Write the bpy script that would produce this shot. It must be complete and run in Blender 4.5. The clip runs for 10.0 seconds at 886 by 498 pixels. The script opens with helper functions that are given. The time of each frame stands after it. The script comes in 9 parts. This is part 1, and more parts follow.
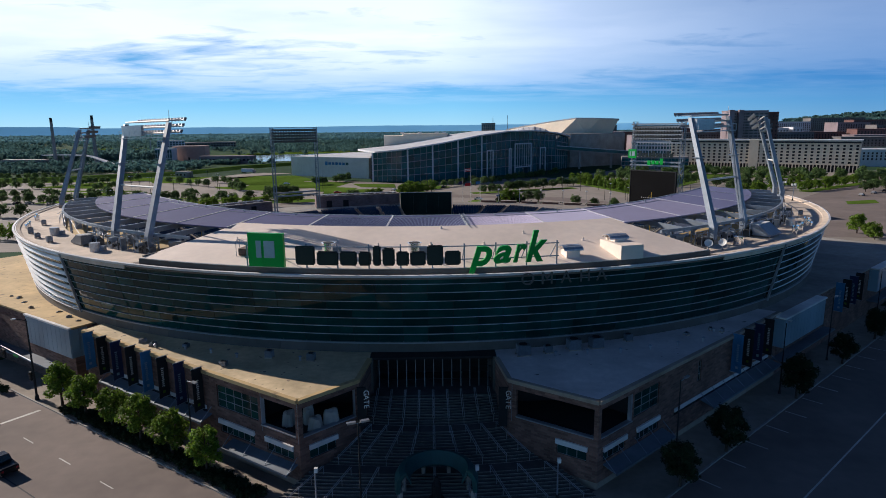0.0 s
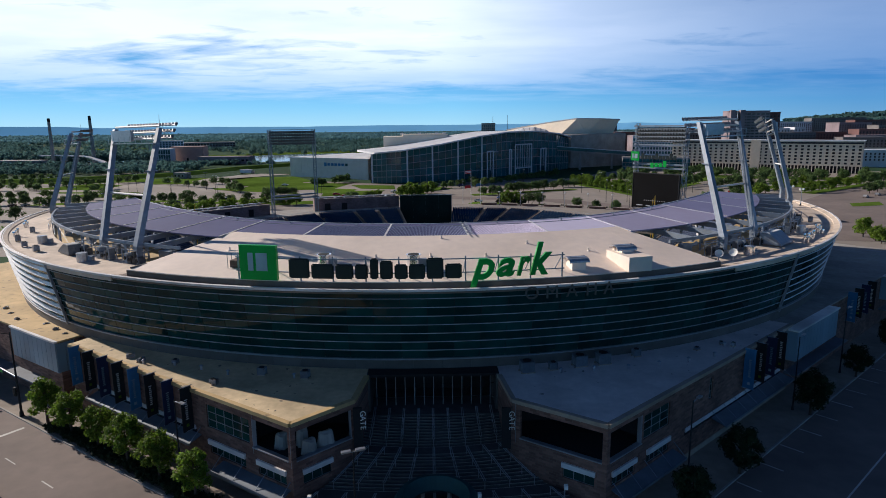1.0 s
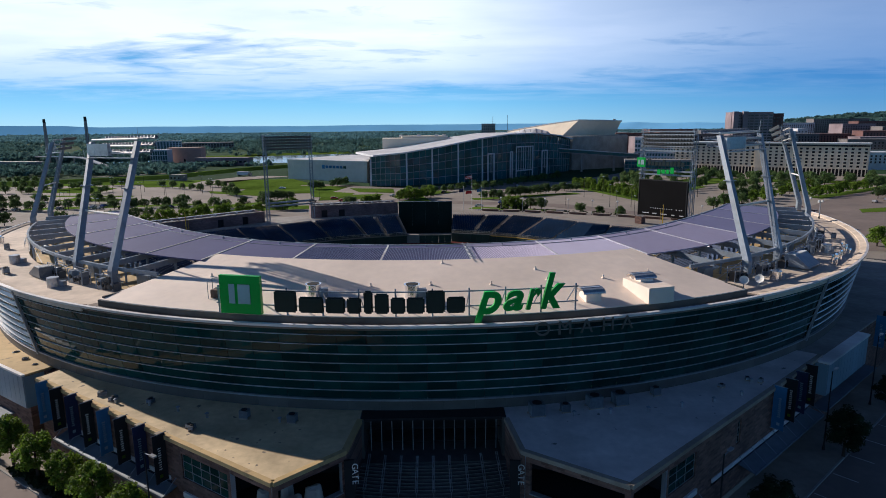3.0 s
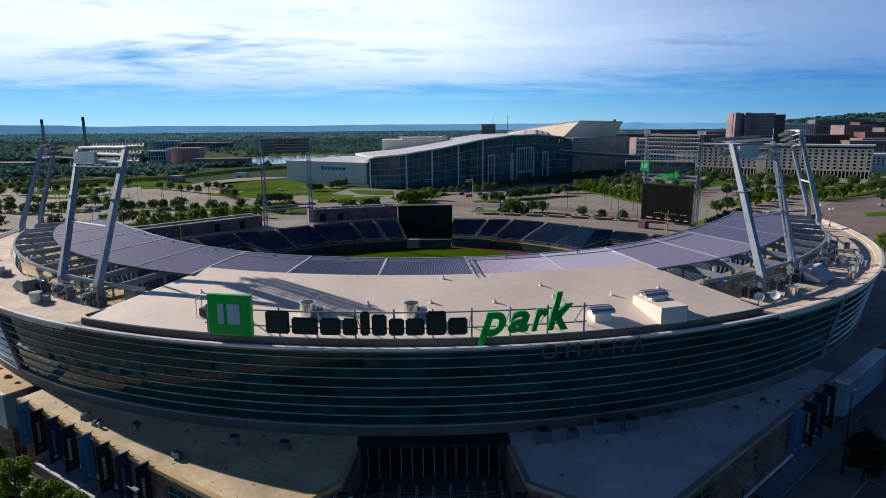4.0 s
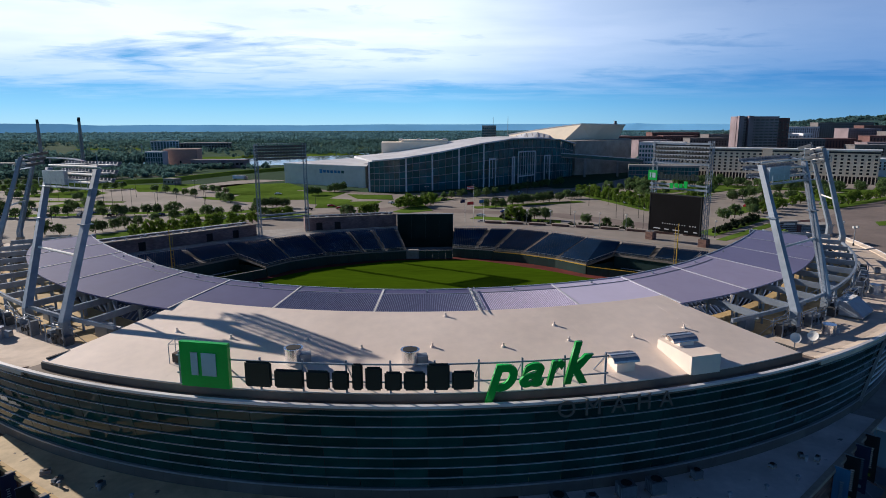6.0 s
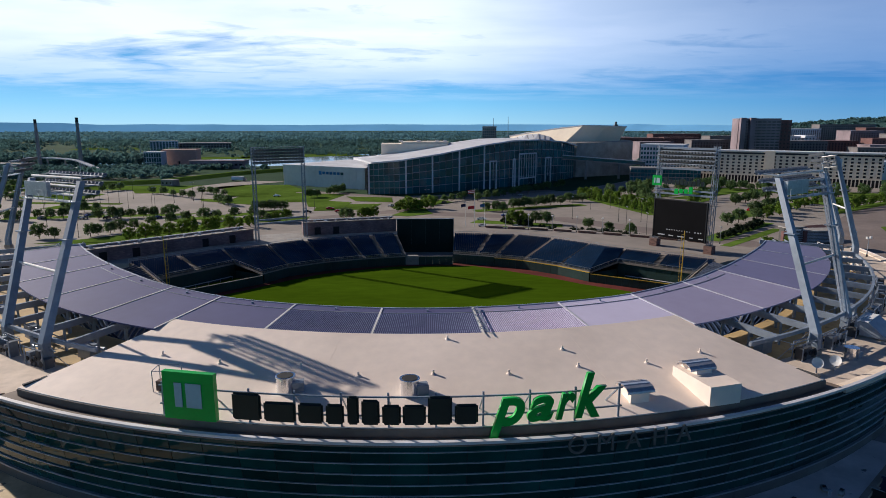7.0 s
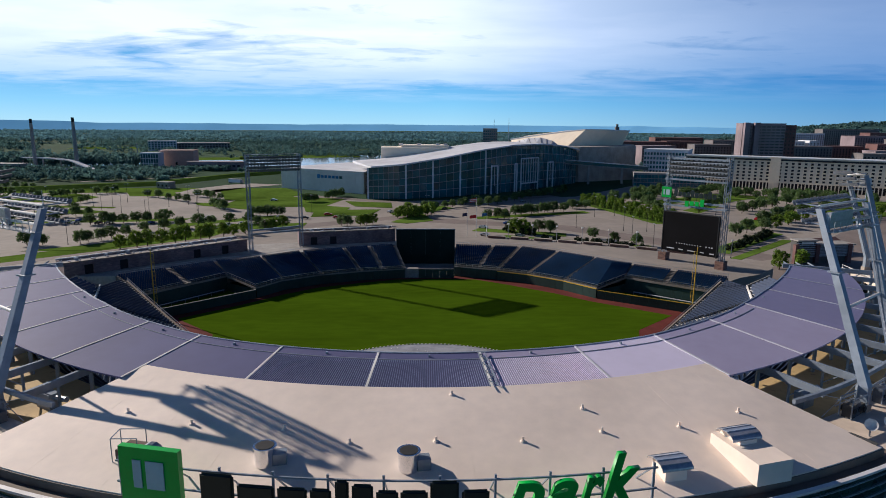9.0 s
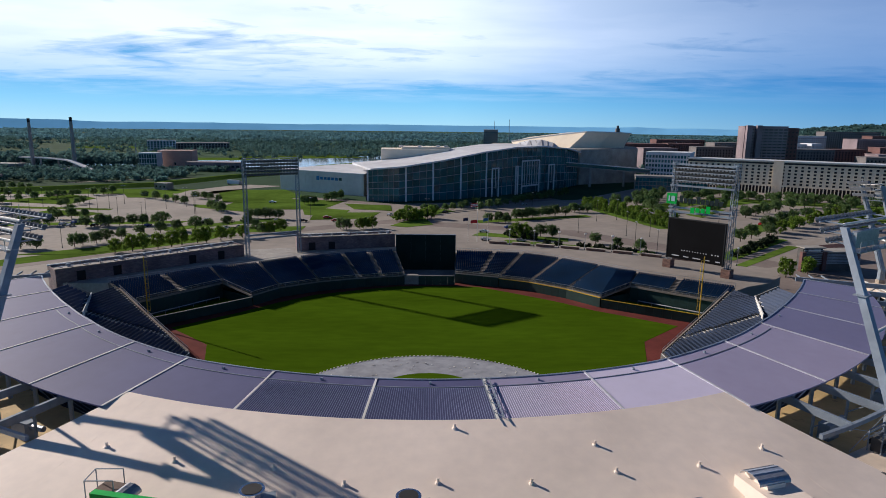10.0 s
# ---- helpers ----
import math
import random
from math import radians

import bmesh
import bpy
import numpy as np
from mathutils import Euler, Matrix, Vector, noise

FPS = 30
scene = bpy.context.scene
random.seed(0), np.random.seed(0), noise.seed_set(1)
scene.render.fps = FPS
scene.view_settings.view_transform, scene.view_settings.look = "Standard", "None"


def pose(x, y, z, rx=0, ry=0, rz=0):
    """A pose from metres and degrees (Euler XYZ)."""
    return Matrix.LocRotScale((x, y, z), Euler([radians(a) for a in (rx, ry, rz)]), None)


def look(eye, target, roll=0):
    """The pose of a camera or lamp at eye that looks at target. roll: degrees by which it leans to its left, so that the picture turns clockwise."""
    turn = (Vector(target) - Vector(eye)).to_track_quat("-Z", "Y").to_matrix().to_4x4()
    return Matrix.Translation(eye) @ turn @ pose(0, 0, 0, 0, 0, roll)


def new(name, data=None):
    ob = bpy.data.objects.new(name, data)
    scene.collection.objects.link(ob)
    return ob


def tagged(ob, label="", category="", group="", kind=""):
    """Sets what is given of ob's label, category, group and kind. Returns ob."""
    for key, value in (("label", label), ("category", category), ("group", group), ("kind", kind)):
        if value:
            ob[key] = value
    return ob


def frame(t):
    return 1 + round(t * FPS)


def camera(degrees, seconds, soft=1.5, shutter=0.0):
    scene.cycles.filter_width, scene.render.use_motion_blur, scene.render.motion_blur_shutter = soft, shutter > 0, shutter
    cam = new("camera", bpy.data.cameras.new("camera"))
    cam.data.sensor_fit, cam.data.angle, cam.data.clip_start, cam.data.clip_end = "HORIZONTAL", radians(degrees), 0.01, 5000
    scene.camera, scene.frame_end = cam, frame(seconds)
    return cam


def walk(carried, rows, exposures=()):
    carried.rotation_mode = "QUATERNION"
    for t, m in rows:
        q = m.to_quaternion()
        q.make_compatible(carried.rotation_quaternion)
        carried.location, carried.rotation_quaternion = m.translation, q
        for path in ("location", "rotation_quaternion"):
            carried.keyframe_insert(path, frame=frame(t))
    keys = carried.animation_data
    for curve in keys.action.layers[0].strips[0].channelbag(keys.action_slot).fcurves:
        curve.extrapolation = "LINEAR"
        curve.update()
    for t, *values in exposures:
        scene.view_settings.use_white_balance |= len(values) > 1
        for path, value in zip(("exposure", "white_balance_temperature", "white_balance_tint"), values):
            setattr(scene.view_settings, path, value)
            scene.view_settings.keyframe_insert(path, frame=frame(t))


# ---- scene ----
# ---------- camera ----------
cam = camera(70.7, 10.0, 0.9)
PATH = [
    (0.0, (0.226, -123.109, 37.698), (2.470, -25.023, 18.357), -0.550),
    (1.0, (0.269, -119.615, 38.539), (2.543, -21.543, 19.126), -0.565),
    (2.0, (0.287, -116.002, 39.469), (2.594, -17.944, 19.996), -0.549),
    (3.0, (0.280, -112.285, 40.472), (2.623, -14.237, 20.951), -0.503),
    (4.0, (0.246, -108.474, 41.537), (2.629, -10.435, 21.978), -0.426),
    (5.0, (0.188, -104.584, 42.649), (2.614, -6.550, 23.064), -0.318),
    (6.0, (0.104, -100.626, 43.794), (2.576, -2.596, 24.195), -0.179),
    (7.0, (-0.006, -96.612, 44.960), (2.516, 1.415, 25.357), -0.010),
    (8.0, (-0.141, -92.556, 46.132), (2.434, 5.472, 26.538), 0.190),
    (9.0, (-0.302, -88.470, 47.297), (2.330, 9.560, 27.723), 0.420),
    (10.0, (-0.488, -84.367, 48.441), (2.203, 13.668, 28.898), 0.681),
]
walk(cam, [(t, look(eye, target, roll)) for t, eye, target, roll in PATH], [(0.0, 0.25, 5950, 10), (10.0, 0.25, 5950, 10)])

# ---------- light ----------
SUN_AZ = radians(-56.8)
SUN_EL = radians(23.8)
sun = new("sun", bpy.data.lights.new("sun", "SUN"))
sun.data.energy, sun.data.angle, sun.data.color = 4.8, radians(0.6), (1.0, 0.85, 0.70)
sun.matrix_basis = look((-230.3, 150.6, 121.4), (0, 0, 0))

world = bpy.data.worlds.new("sky")
scene.world = world
world.use_nodes = True
wt = world.node_tree
wt.nodes.clear()


def wmath(op, a, b):
    n = wt.nodes.new("ShaderNodeMath")
    n.operation = op
    for i, v in enumerate((a, b)):
        if isinstance(v, (int, float)):
            n.inputs[i].default_value = v
        else:
            wt.links.new(v, n.inputs[i])
    return n.outputs[0]


sky = wt.nodes.new("ShaderNodeTexSky")
sky.sky_type, sky.sun_disc, sky.sun_elevation, sky.sun_rotation = "NISHITA", False, SUN_EL, SUN_AZ % (2 * math.pi)
sky.air_density, sky.dust_density, sky.ozone_density = 1.0, 0.1, 3.0
coord = wt.nodes.new("ShaderNodeTexCoord")
split = wt.nodes.new("ShaderNodeSeparateXYZ")
wt.links.new(coord.outputs["Generated"], split.inputs[0])
up = wmath("MAXIMUM", split.outputs[2], 0.0)
lift = wmath("ADD", up, 0.07)
flat = wt.nodes.new("ShaderNodeCombineXYZ")
wt.links.new(wmath("DIVIDE", split.outputs[0], lift), flat.inputs[0])
wt.links.new(wmath("DIVIDE", split.outputs[1], lift), flat.inputs[1])
stretch = wt.nodes.new("ShaderNodeMapping")
stretch.inputs["Rotation"].default_value = (0, 0, 0.12)
stretch.inputs["Location"].default_value = (3.52, 0.4, 0)
stretch.inputs["Scale"].default_value = (0.42, 0.62, 1)
wt.links.new(flat.outputs[0], stretch.inputs[0])
cloud = wt.nodes.new("ShaderNodeTexNoise")
cloud.inputs["Scale"].default_value, cloud.inputs["Detail"].default_value = 1.0, 7
cloud.inputs["Roughness"].default_value, cloud.inputs["Distortion"].default_value = 0.57, 0.4
wt.links.new(stretch.outputs[0], cloud.inputs["Vector"])
ramp = wt.nodes.new("ShaderNodeValToRGB")
ramp.color_ramp.elements[0].position, ramp.color_ramp.elements[1].position = 0.33, 0.54


def levels_of(points):
    """A colour ramp over the height above the horizon (0 level, 1 overhead)."""
    n = wt.nodes.new("ShaderNodeValToRGB")
    r = n.color_ramp
    r.elements[0].position, r.elements[1].position = points[0][0], points[-1][0]
    for p, _ in points[1:-1]:
        r.elements.new(p)
    for e, (_, c) in zip(r.elements, points):
        e.color = (*c, 1)
    wt.links.new(up, n.inputs[0])
    return n.outputs[0]


# clouds thicken from the horizon upwards, and thin out again overhead
band = levels_of([(0.03, (0, 0, 0)), (0.055, (0.34,) * 3), (0.085, (0.7,) * 3), (0.12, (1, 1, 1)), (0.22, (0.9,) * 3), (0.34, (0.0,) * 3)])
lean = wmath("MULTIPLY", wmath("SUBTRACT", band, 0.5), 0.30)
ahead = wmath("MINIMUM", wmath("MAXIMUM", wmath("ADD", wmath("MULTIPLY", split.outputs[1], 1.4), 0.35), 0.12), 1.0)
wisps = wt.nodes.new("ShaderNodeTexNoise")
wisps.inputs["Scale"].default_value, wisps.inputs["Detail"].default_value = 4.2, 6
wisps.inputs["Roughness"].default_value, wisps.inputs["Distortion"].default_value = 0.55, 0.8
wt.links.new(stretch.outputs[0], wisps.inputs["Vector"])
fine = wmath("MULTIPLY", wmath("SUBTRACT", wisps.outputs["Fac"], 0.5), 0.4)
wt.links.new(wmath("ADD", wmath("ADD", cloud.outputs["Fac"], fine), lean), ramp.inputs[0])
thin = wmath("SUBTRACT", 1.0, wmath("MULTIPLY", wmath("MINIMUM", wmath("MAXIMUM", split.outputs[0], 0.0), 0.46), 1.15))
cover = wmath("MULTIPLY", wmath("MULTIPLY", wmath("MULTIPLY", ramp.outputs[0], band), thin), ahead)
blue = levels_of([(0.0, (0.42, 0.80, 1.0)), (0.03, (0.24, 0.66, 1.0)), (0.06, (0.14, 0.50, 0.92)), (0.16, (0.11, 0.32, 0.64)), (0.4, (0.030, 0.068, 0.165)), (1.0, (0.012, 0.025, 0.068))])
gain = wt.nodes.new("ShaderNodeMix")
gain.data_type, gain.blend_type = "RGBA", "MULTIPLY"
gain.inputs[0].default_value = 1.0
gain.inputs[7].default_value = (12.5, 12.5, 12.5, 1)
wt.links.new(blue, gain.inputs[6])
tint = wt.nodes.new("ShaderNodeMix")
tint.data_type = "RGBA"
tint.inputs[0].default_value = 0.86
wt.links.new(sky.outputs[0], tint.inputs[6])
wt.links.new(gain.outputs[2], tint.inputs[7])
mixed = wt.nodes.new("ShaderNodeMix")
mixed.data_type = "RGBA"
wt.links.new(cover, mixed.inputs[0])
wt.links.new(tint.outputs[2], mixed.inputs[6])
tone = wt.nodes.new("ShaderNodeTexNoise")
tone.inputs["Scale"].default_value, tone.inputs["Detail"].default_value = 2.3, 6
wt.links.new(stretch.outputs[0], tone.inputs["Vector"])
greys = wt.nodes.new("ShaderNodeValToRGB")
greys.color_ramp.elements[0].position, greys.color_ramp.elements[1].position = 0.38, 0.58
greys.color_ramp.elements[0].color, greys.color_ramp.elements[1].color = (0.86, 0.91, 0.98, 1), (0.98, 1.0, 1.04, 1)
wt.links.new(tone.outputs["Fac"], greys.inputs[0])
glow = wt.nodes.new("ShaderNodeMix")
glow.data_type, glow.blend_type = "RGBA", "MULTIPLY"
glow.inputs[0].default_value = 1.0
glow.inputs[7].default_value = (13.6, 14.1, 14.9, 1)
wt.links.new(greys.outputs[0], glow.inputs[6])
wt.links.new(glow.outputs[2], mixed.inputs[7])
back = wt.nodes.new("ShaderNodeBackground")
back.inputs[1].default_value = 0.065
# the sky is deeper away from the sun
deep = wt.nodes.new("ShaderNodeMix")
deep.data_type = "RGBA"
deep.inputs[6].default_value, deep.inputs[7].default_value = (1, 1, 1, 1), (0.46, 0.55, 0.70, 1)
wt.links.new(wmath("MINIMUM", wmath("MAXIMUM", wmath("MULTIPLY", wmath("ADD", split.outputs[0], -0.04), 1.9), 0.0), 1.0), deep.inputs[0])
shade = wt.nodes.new("ShaderNodeMix")
shade.data_type, shade.blend_type = "RGBA", "MULTIPLY"
shade.inputs[0].default_value = 1.0
wt.links.new(mixed.outputs[2], shade.inputs[6])
wt.links.new(deep.outputs[2], shade.inputs[7])
wt.links.new(shade.outputs[2], back.inputs[0])
wout = wt.nodes.new("ShaderNodeOutputWorld")
wt.links.new(back.outputs[0], wout.inputs[0])


# ---------- materials ----------
def mat(name, c1, c2=None, rough=0.7, metal=0.0, s1=3.0, s2=0.15, bump=0.15, rand=0.0, island=0.0, spec=0.5, stretch=(1, 1, 1), local=False, dist=0.03, amount2=0.25):
    """Two colours mixed by a fine noise, shifted in value by a coarse one, with a fine bump."""
    m = bpy.data.materials.new(name)
    m.use_nodes = True
    t = m.node_tree
    bsdf = t.nodes["Principled BSDF"]
    bsdf.inputs["Roughness"].default_value, bsdf.inputs["Metallic"].default_value = rough, metal
    bsdf.inputs["Specular IOR Level"].default_value = spec
    c2 = c2 or tuple(0.72 * v for v in c1)
    if local:
        where = t.nodes.new("ShaderNodeTexCoord").outputs["Object"]
    else:
        where = t.nodes.new("ShaderNodeNewGeometry").outputs["Position"]
    mp = t.nodes.new("ShaderNodeMapping")
    mp.inputs["Scale"].default_value = stretch
    t.links.new(where, mp.inputs[0])
    fine, coarse = t.nodes.new("ShaderNodeTexNoise"), t.nodes.new("ShaderNodeTexNoise")
    for n, s in ((fine, s1), (coarse, s2)):
        n.inputs["Scale"].default_value, n.inputs["Detail"].default_value = s, 5
        t.links.new(mp.outputs[0], n.inputs["Vector"])
    r = t.nodes.new("ShaderNodeMapRange")
    r.inputs[1].default_value, r.inputs[2].default_value = 0.3, 0.7
    t.links.new(fine.outputs["Fac"], r.inputs[0])
    mix = t.nodes.new("ShaderNodeMix")
    mix.data_type = "RGBA"
    mix.inputs[6].default_value, mix.inputs[7].default_value = (*c1, 1), (*c2, 1)
    t.links.new(r.outputs[0], mix.inputs[0])
    value = t.nodes.new("ShaderNodeMapRange")
    value.inputs[1].default_value, value.inputs[2].default_value = 0.3, 0.7
    value.inputs[3].default_value, value.inputs[4].default_value = 1 - amount2, 1 + amount2
    t.links.new(coarse.outputs["Fac"], value.inputs[0])
    out = value.outputs[0]
    for use, src in ((rand, "rand"), (island, "island")):
        if use:
            if src == "rand":
                o = t.nodes.new("ShaderNodeObjectInfo").outputs["Random"]
            else:
                o = t.nodes.new("ShaderNodeNewGeometry").outputs["Random Per Island"]
            k = t.nodes.new("ShaderNodeMapRange")
            k.inputs[3].default_value, k.inputs[4].default_value = 1 - use, 1 + use
            t.links.new(o, k.inputs[0])
            mul = t.nodes.new("ShaderNodeMath")
            mul.operation = "MULTIPLY"
            t.links.new(out, mul.inputs[0])
            t.links.new(k.outputs[0], mul.inputs[1])
            out = mul.outputs[0]
    hsv = t.nodes.new("ShaderNodeHueSaturation")
    t.links.new(mix.outputs[2], hsv.inputs["Color"])
    t.links.new(out, hsv.inputs["Value"])
    t.links.new(hsv.outputs[0], bsdf.inputs["Base Color"])
    if bump:
        bp = t.nodes.new("ShaderNodeBump")
        bp.inputs["Strength"].default_value, bp.inputs["Distance"].default_value = bump, dist
        t.links.new(fine.outputs["Fac"], bp.inputs["Height"])
        t.links.new(bp.outputs[0], bsdf.inputs["Normal"])
    return m


def spotted(m, dark, scale, low, high):
    """Lays sparse dark stains of puddled dirt over a material's colour."""
    t = m.node_tree
    bsdf = next(n for n in t.nodes if n.type == "BSDF_PRINCIPLED")
    source = bsdf.inputs["Base Color"].links[0].from_socket
    co = t.nodes.new("ShaderNodeTexCoord")
    noise = t.nodes.new("ShaderNodeTexNoise")
    noise.inputs["Scale"].default_value, noise.inputs["Detail"].default_value = scale, 3.0
    t.links.new(co.outputs["Object"], noise.inputs["Vector"])
    step = t.nodes.new("ShaderNodeMapRange")
    step.inputs["From Min"].default_value, step.inputs["From Max"].default_value = low, high
    t.links.new(noise.outputs["Fac"], step.inputs["Value"])
    mix = t.nodes.new("ShaderNodeMix")
    mix.data_type = "RGBA"
    mix.inputs[7].default_value = (*dark, 1)
    t.links.new(step.outputs["Result"], mix.inputs[0])
    t.links.new(source, mix.inputs[6])
    t.links.new(mix.outputs[2], bsdf.inputs["Base Color"])


M_ROOF = mat("roof_membrane", (0.88, 0.75, 0.635), (0.81, 0.69, 0.590), 0.75, s1=0.9, s2=0.09, amount2=0.10)
# wing roofs: sunlit yellow put into the left colour, shaded grey into the right
M_WING = mat("sunlit_tan_gritty_membrane", (0.62, 0.49, 0.30), (0.50, 0.395, 0.24), 0.75, s1=1.3, s2=0.2, amount2=0.3)
M_WINGR = mat("shaded_grey_membrane", (0.66, 0.60, 0.57), (0.57, 0.52, 0.50), 0.7, s1=1.3, s2=0.2, amount2=0.2)
M_HALL = mat("grey_wall_panel", (0.64, 0.61, 0.58), (0.57, 0.54, 0.52), 0.8, s1=0.3, s2=0.05, amount2=0.1)
M_DECK = mat("tan_roof_deck", (0.50, 0.40, 0.27), (0.40, 0.315, 0.21), 0.8, s1=0.8, s2=0.12)
M_TAN = mat("yellow_tan_deck_coating", (0.56, 0.40, 0.19), (0.47, 0.335, 0.155), 0.8, s1=0.8, s2=0.12, amount2=0.2)
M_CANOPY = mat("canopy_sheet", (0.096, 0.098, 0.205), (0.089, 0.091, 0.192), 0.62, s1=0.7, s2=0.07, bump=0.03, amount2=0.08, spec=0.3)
spotted(M_WING, (0.16, 0.13, 0.10), 0.8, 0.66, 0.70)
spotted(M_WINGR, (0.14, 0.135, 0.13), 0.7, 0.68, 0.72)
spotted(M_TAN, (0.22, 0.16, 0.09), 0.9, 0.62, 0.75)
# paler copies of the canopy sheet, with sky sheen put into the colour
M_CANOPYP = mat("sheen_pale_canopy_sheet", (0.63, 0.58, 0.74), (0.60, 0.55, 0.70), 0.5, s1=0.7, s2=0.07, bump=0.03, amount2=0.06)
M_CANOPYM = mat("sheen_mid_canopy_sheet", (0.33, 0.30, 0.43), (0.31, 0.28, 0.405), 0.5, s1=0.7, s2=0.07, bump=0.03, amount2=0.06)
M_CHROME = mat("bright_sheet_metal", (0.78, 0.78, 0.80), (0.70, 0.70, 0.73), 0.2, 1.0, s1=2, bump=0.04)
M_CANOPYD = mat("sheen_lavender_canopy_sheet", (0.185, 0.175, 0.30), (0.172, 0.163, 0.282), 0.5, s1=0.7, s2=0.07, bump=0.03, amount2=0.06)
M_RIB = mat("blue_grey_rib", (0.24, 0.27, 0.42), (0.21, 0.24, 0.38), 0.5, s1=0.7, bump=0)
M_BATTEN = mat("pale_batten", (0.58, 0.58, 0.62), (0.48, 0.48, 0.52), 0.5)
M_STEEL = mat("grey_painted_steel", (0.26, 0.30, 0.35), (0.21, 0.245, 0.29), 0.42, 0.15, s1=1.5, bump=0.05)
M_GALV = mat("galvanised_steel", (0.52, 0.53, 0.55), (0.40, 0.41, 0.44), 0.38, 0.75, s1=4, bump=0.05)
M_WHITE = mat("white_painted_steel", (0.74, 0.72, 0.68), (0.66, 0.64, 0.60), 0.45, 0.0, s1=1.2, bump=0.04)
M_FIN = mat("aluminium_fin", (0.30, 0.32, 0.35), (0.25, 0.27, 0.30), 0.45, 0.3, s1=1.0, bump=0.04)
M_RIM = mat("aluminium_coping", (0.76, 0.74, 0.73), (0.66, 0.645, 0.64), 0.5, 0.05, s1=0.8, bump=0.04)
M_FASCIA = mat("brown_fascia", (0.20, 0.155, 0.12), (0.15, 0.115, 0.09), 0.7, s1=1.2)
M_CONC = mat("concrete", (0.34, 0.32, 0.29), (0.27, 0.25, 0.23), 0.85, s1=1.1, s2=0.15, bump=0.2)
M_TERRACE = mat("sand_roof_terrace", (0.68, 0.565, 0.455), (0.55, 0.455, 0.36), 0.8, s1=0.8, s2=0.12)
M_LOUVRE = mat("white_painted_louvre", (0.84, 0.83, 0.82), (0.76, 0.75, 0.74), 0.5, 0.0, s1=1.0, bump=0.03)
M_TREAD = mat("worn_concrete_tread", (0.11, 0.108, 0.106), (0.085, 0.083, 0.081), 0.85, s1=1.1, s2=0.15)
M_CONCD = mat("dark_concrete", (0.085, 0.083, 0.080), (0.060, 0.059, 0.058), 0.85, s1=1.1, s2=0.2)
M_BAND = mat("grey_panel", (0.115, 0.107, 0.097), (0.09, 0.084, 0.076), 0.6, s1=0.7, s2=0.12, rand=0.08)
M_MORTAR = mat("brick_backing", (0.15, 0.10, 0.08), (0.10, 0.065, 0.05), 0.9, s1=3, s2=0.3)
M_BRICKFAR = mat("far_brick", (0.165, 0.080, 0.072), (0.115, 0.058, 0.056), 0.9, s1=0.8, s2=0.08)
M_STONE = mat("tan_cast_stone", (0.36, 0.30, 0.24), (0.29, 0.24, 0.19), 0.8, s1=2)
# near-black for the shade inside openings, and for plain black parts
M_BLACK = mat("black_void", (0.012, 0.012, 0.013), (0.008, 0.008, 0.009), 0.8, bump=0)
M_SCREEN = mat("black_screen", (0.006, 0.006, 0.007), (0.005, 0.005, 0.006), 0.6, bump=0.02, s1=8, spec=0.08)
M_BATEYE = mat("dark_green_screen", (0.014, 0.030, 0.026), (0.011, 0.024, 0.021), 0.8, s1=2, spec=0.15)
M_PAD = mat("dark_green_padding", (0.012, 0.045, 0.038), (0.009, 0.034, 0.029), 0.6, s1=1.2, rand=0.1)
M_SEAT = mat("navy_seat_plastic", (0.012, 0.032, 0.085), (0.009, 0.025, 0.068), 0.6, s1=2, rand=0.15, bump=0.03)
M_GRASS = mat("outfield_grass", (0.062, 0.112, 0.0050), (0.047, 0.089, 0.0040), 1.0, s1=0.5, s2=0.05, spec=0.0, bump=0.3, stretch=(0.35, 1, 1), amount2=0.18)
M_CLAY = mat("red_warning_track", (0.145, 0.036, 0.030), (0.115, 0.030, 0.025), 0.95, s1=1.2, spec=0.1)
M_TARP = mat("grey_infield_cover", (0.30, 0.31, 0.34), (0.25, 0.26, 0.29), 0.7, s1=0.8, s2=0.3)
M_LAWN = mat("lawn", (0.112, 0.180, 0.030), (0.080, 0.135, 0.024), 1.0, s1=0.3, s2=0.03, spec=0.0, bump=0.4, dist=0.1, amount2=0.35)
M_GROUND = mat("far_ground", (0.042, 0.088, 0.042), (0.032, 0.068, 0.036), 1.0, s1=0.03, s2=0.004, spec=0.05, bump=0, amount2=0.4)
M_LOT = mat("pale_concrete_paving", (0.285, 0.248, 0.212), (0.238, 0.208, 0.180), 0.9, s1=0.25, s2=0.03, bump=0.1, amount2=0.16)
M_ROAD = mat("worn_concrete_road", (0.200, 0.160, 0.140), (0.166, 0.133, 0.117), 0.9, s1=0.5, s2=0.06, bump=0.1, amount2=0.2)
M_ASPH = mat("asphalt", (0.062, 0.062, 0.066), (0.045, 0.045, 0.048), 0.9, s1=0.9, s2=0.08)
M_WALK = mat("pavement_concrete", (0.274, 0.230, 0.187), (0.223, 0.187, 0.151), 0.9, s1=1.0, s2=0.15, rand=0.1)
M_LINE = mat("road_paint", (0.62, 0.60, 0.56), (0.5, 0.48, 0.45), 0.8, s1=3)
M_YELLOW = mat("yellow_paint", (0.62, 0.40, 0.02), (0.55, 0.36, 0.02), 0.5)
M_BARK = mat("bark", (0.085, 0.06, 0.042), (0.055, 0.04, 0.03), 0.95, s1=6, local=True)
M_LEAF = mat("leaves", (0.17, 0.265, 0.028), (0.105, 0.18, 0.02), 0.65, s1=0.8, s2=0.3, bump=0, island=0.45, rand=0.18, spec=0.25, local=True)
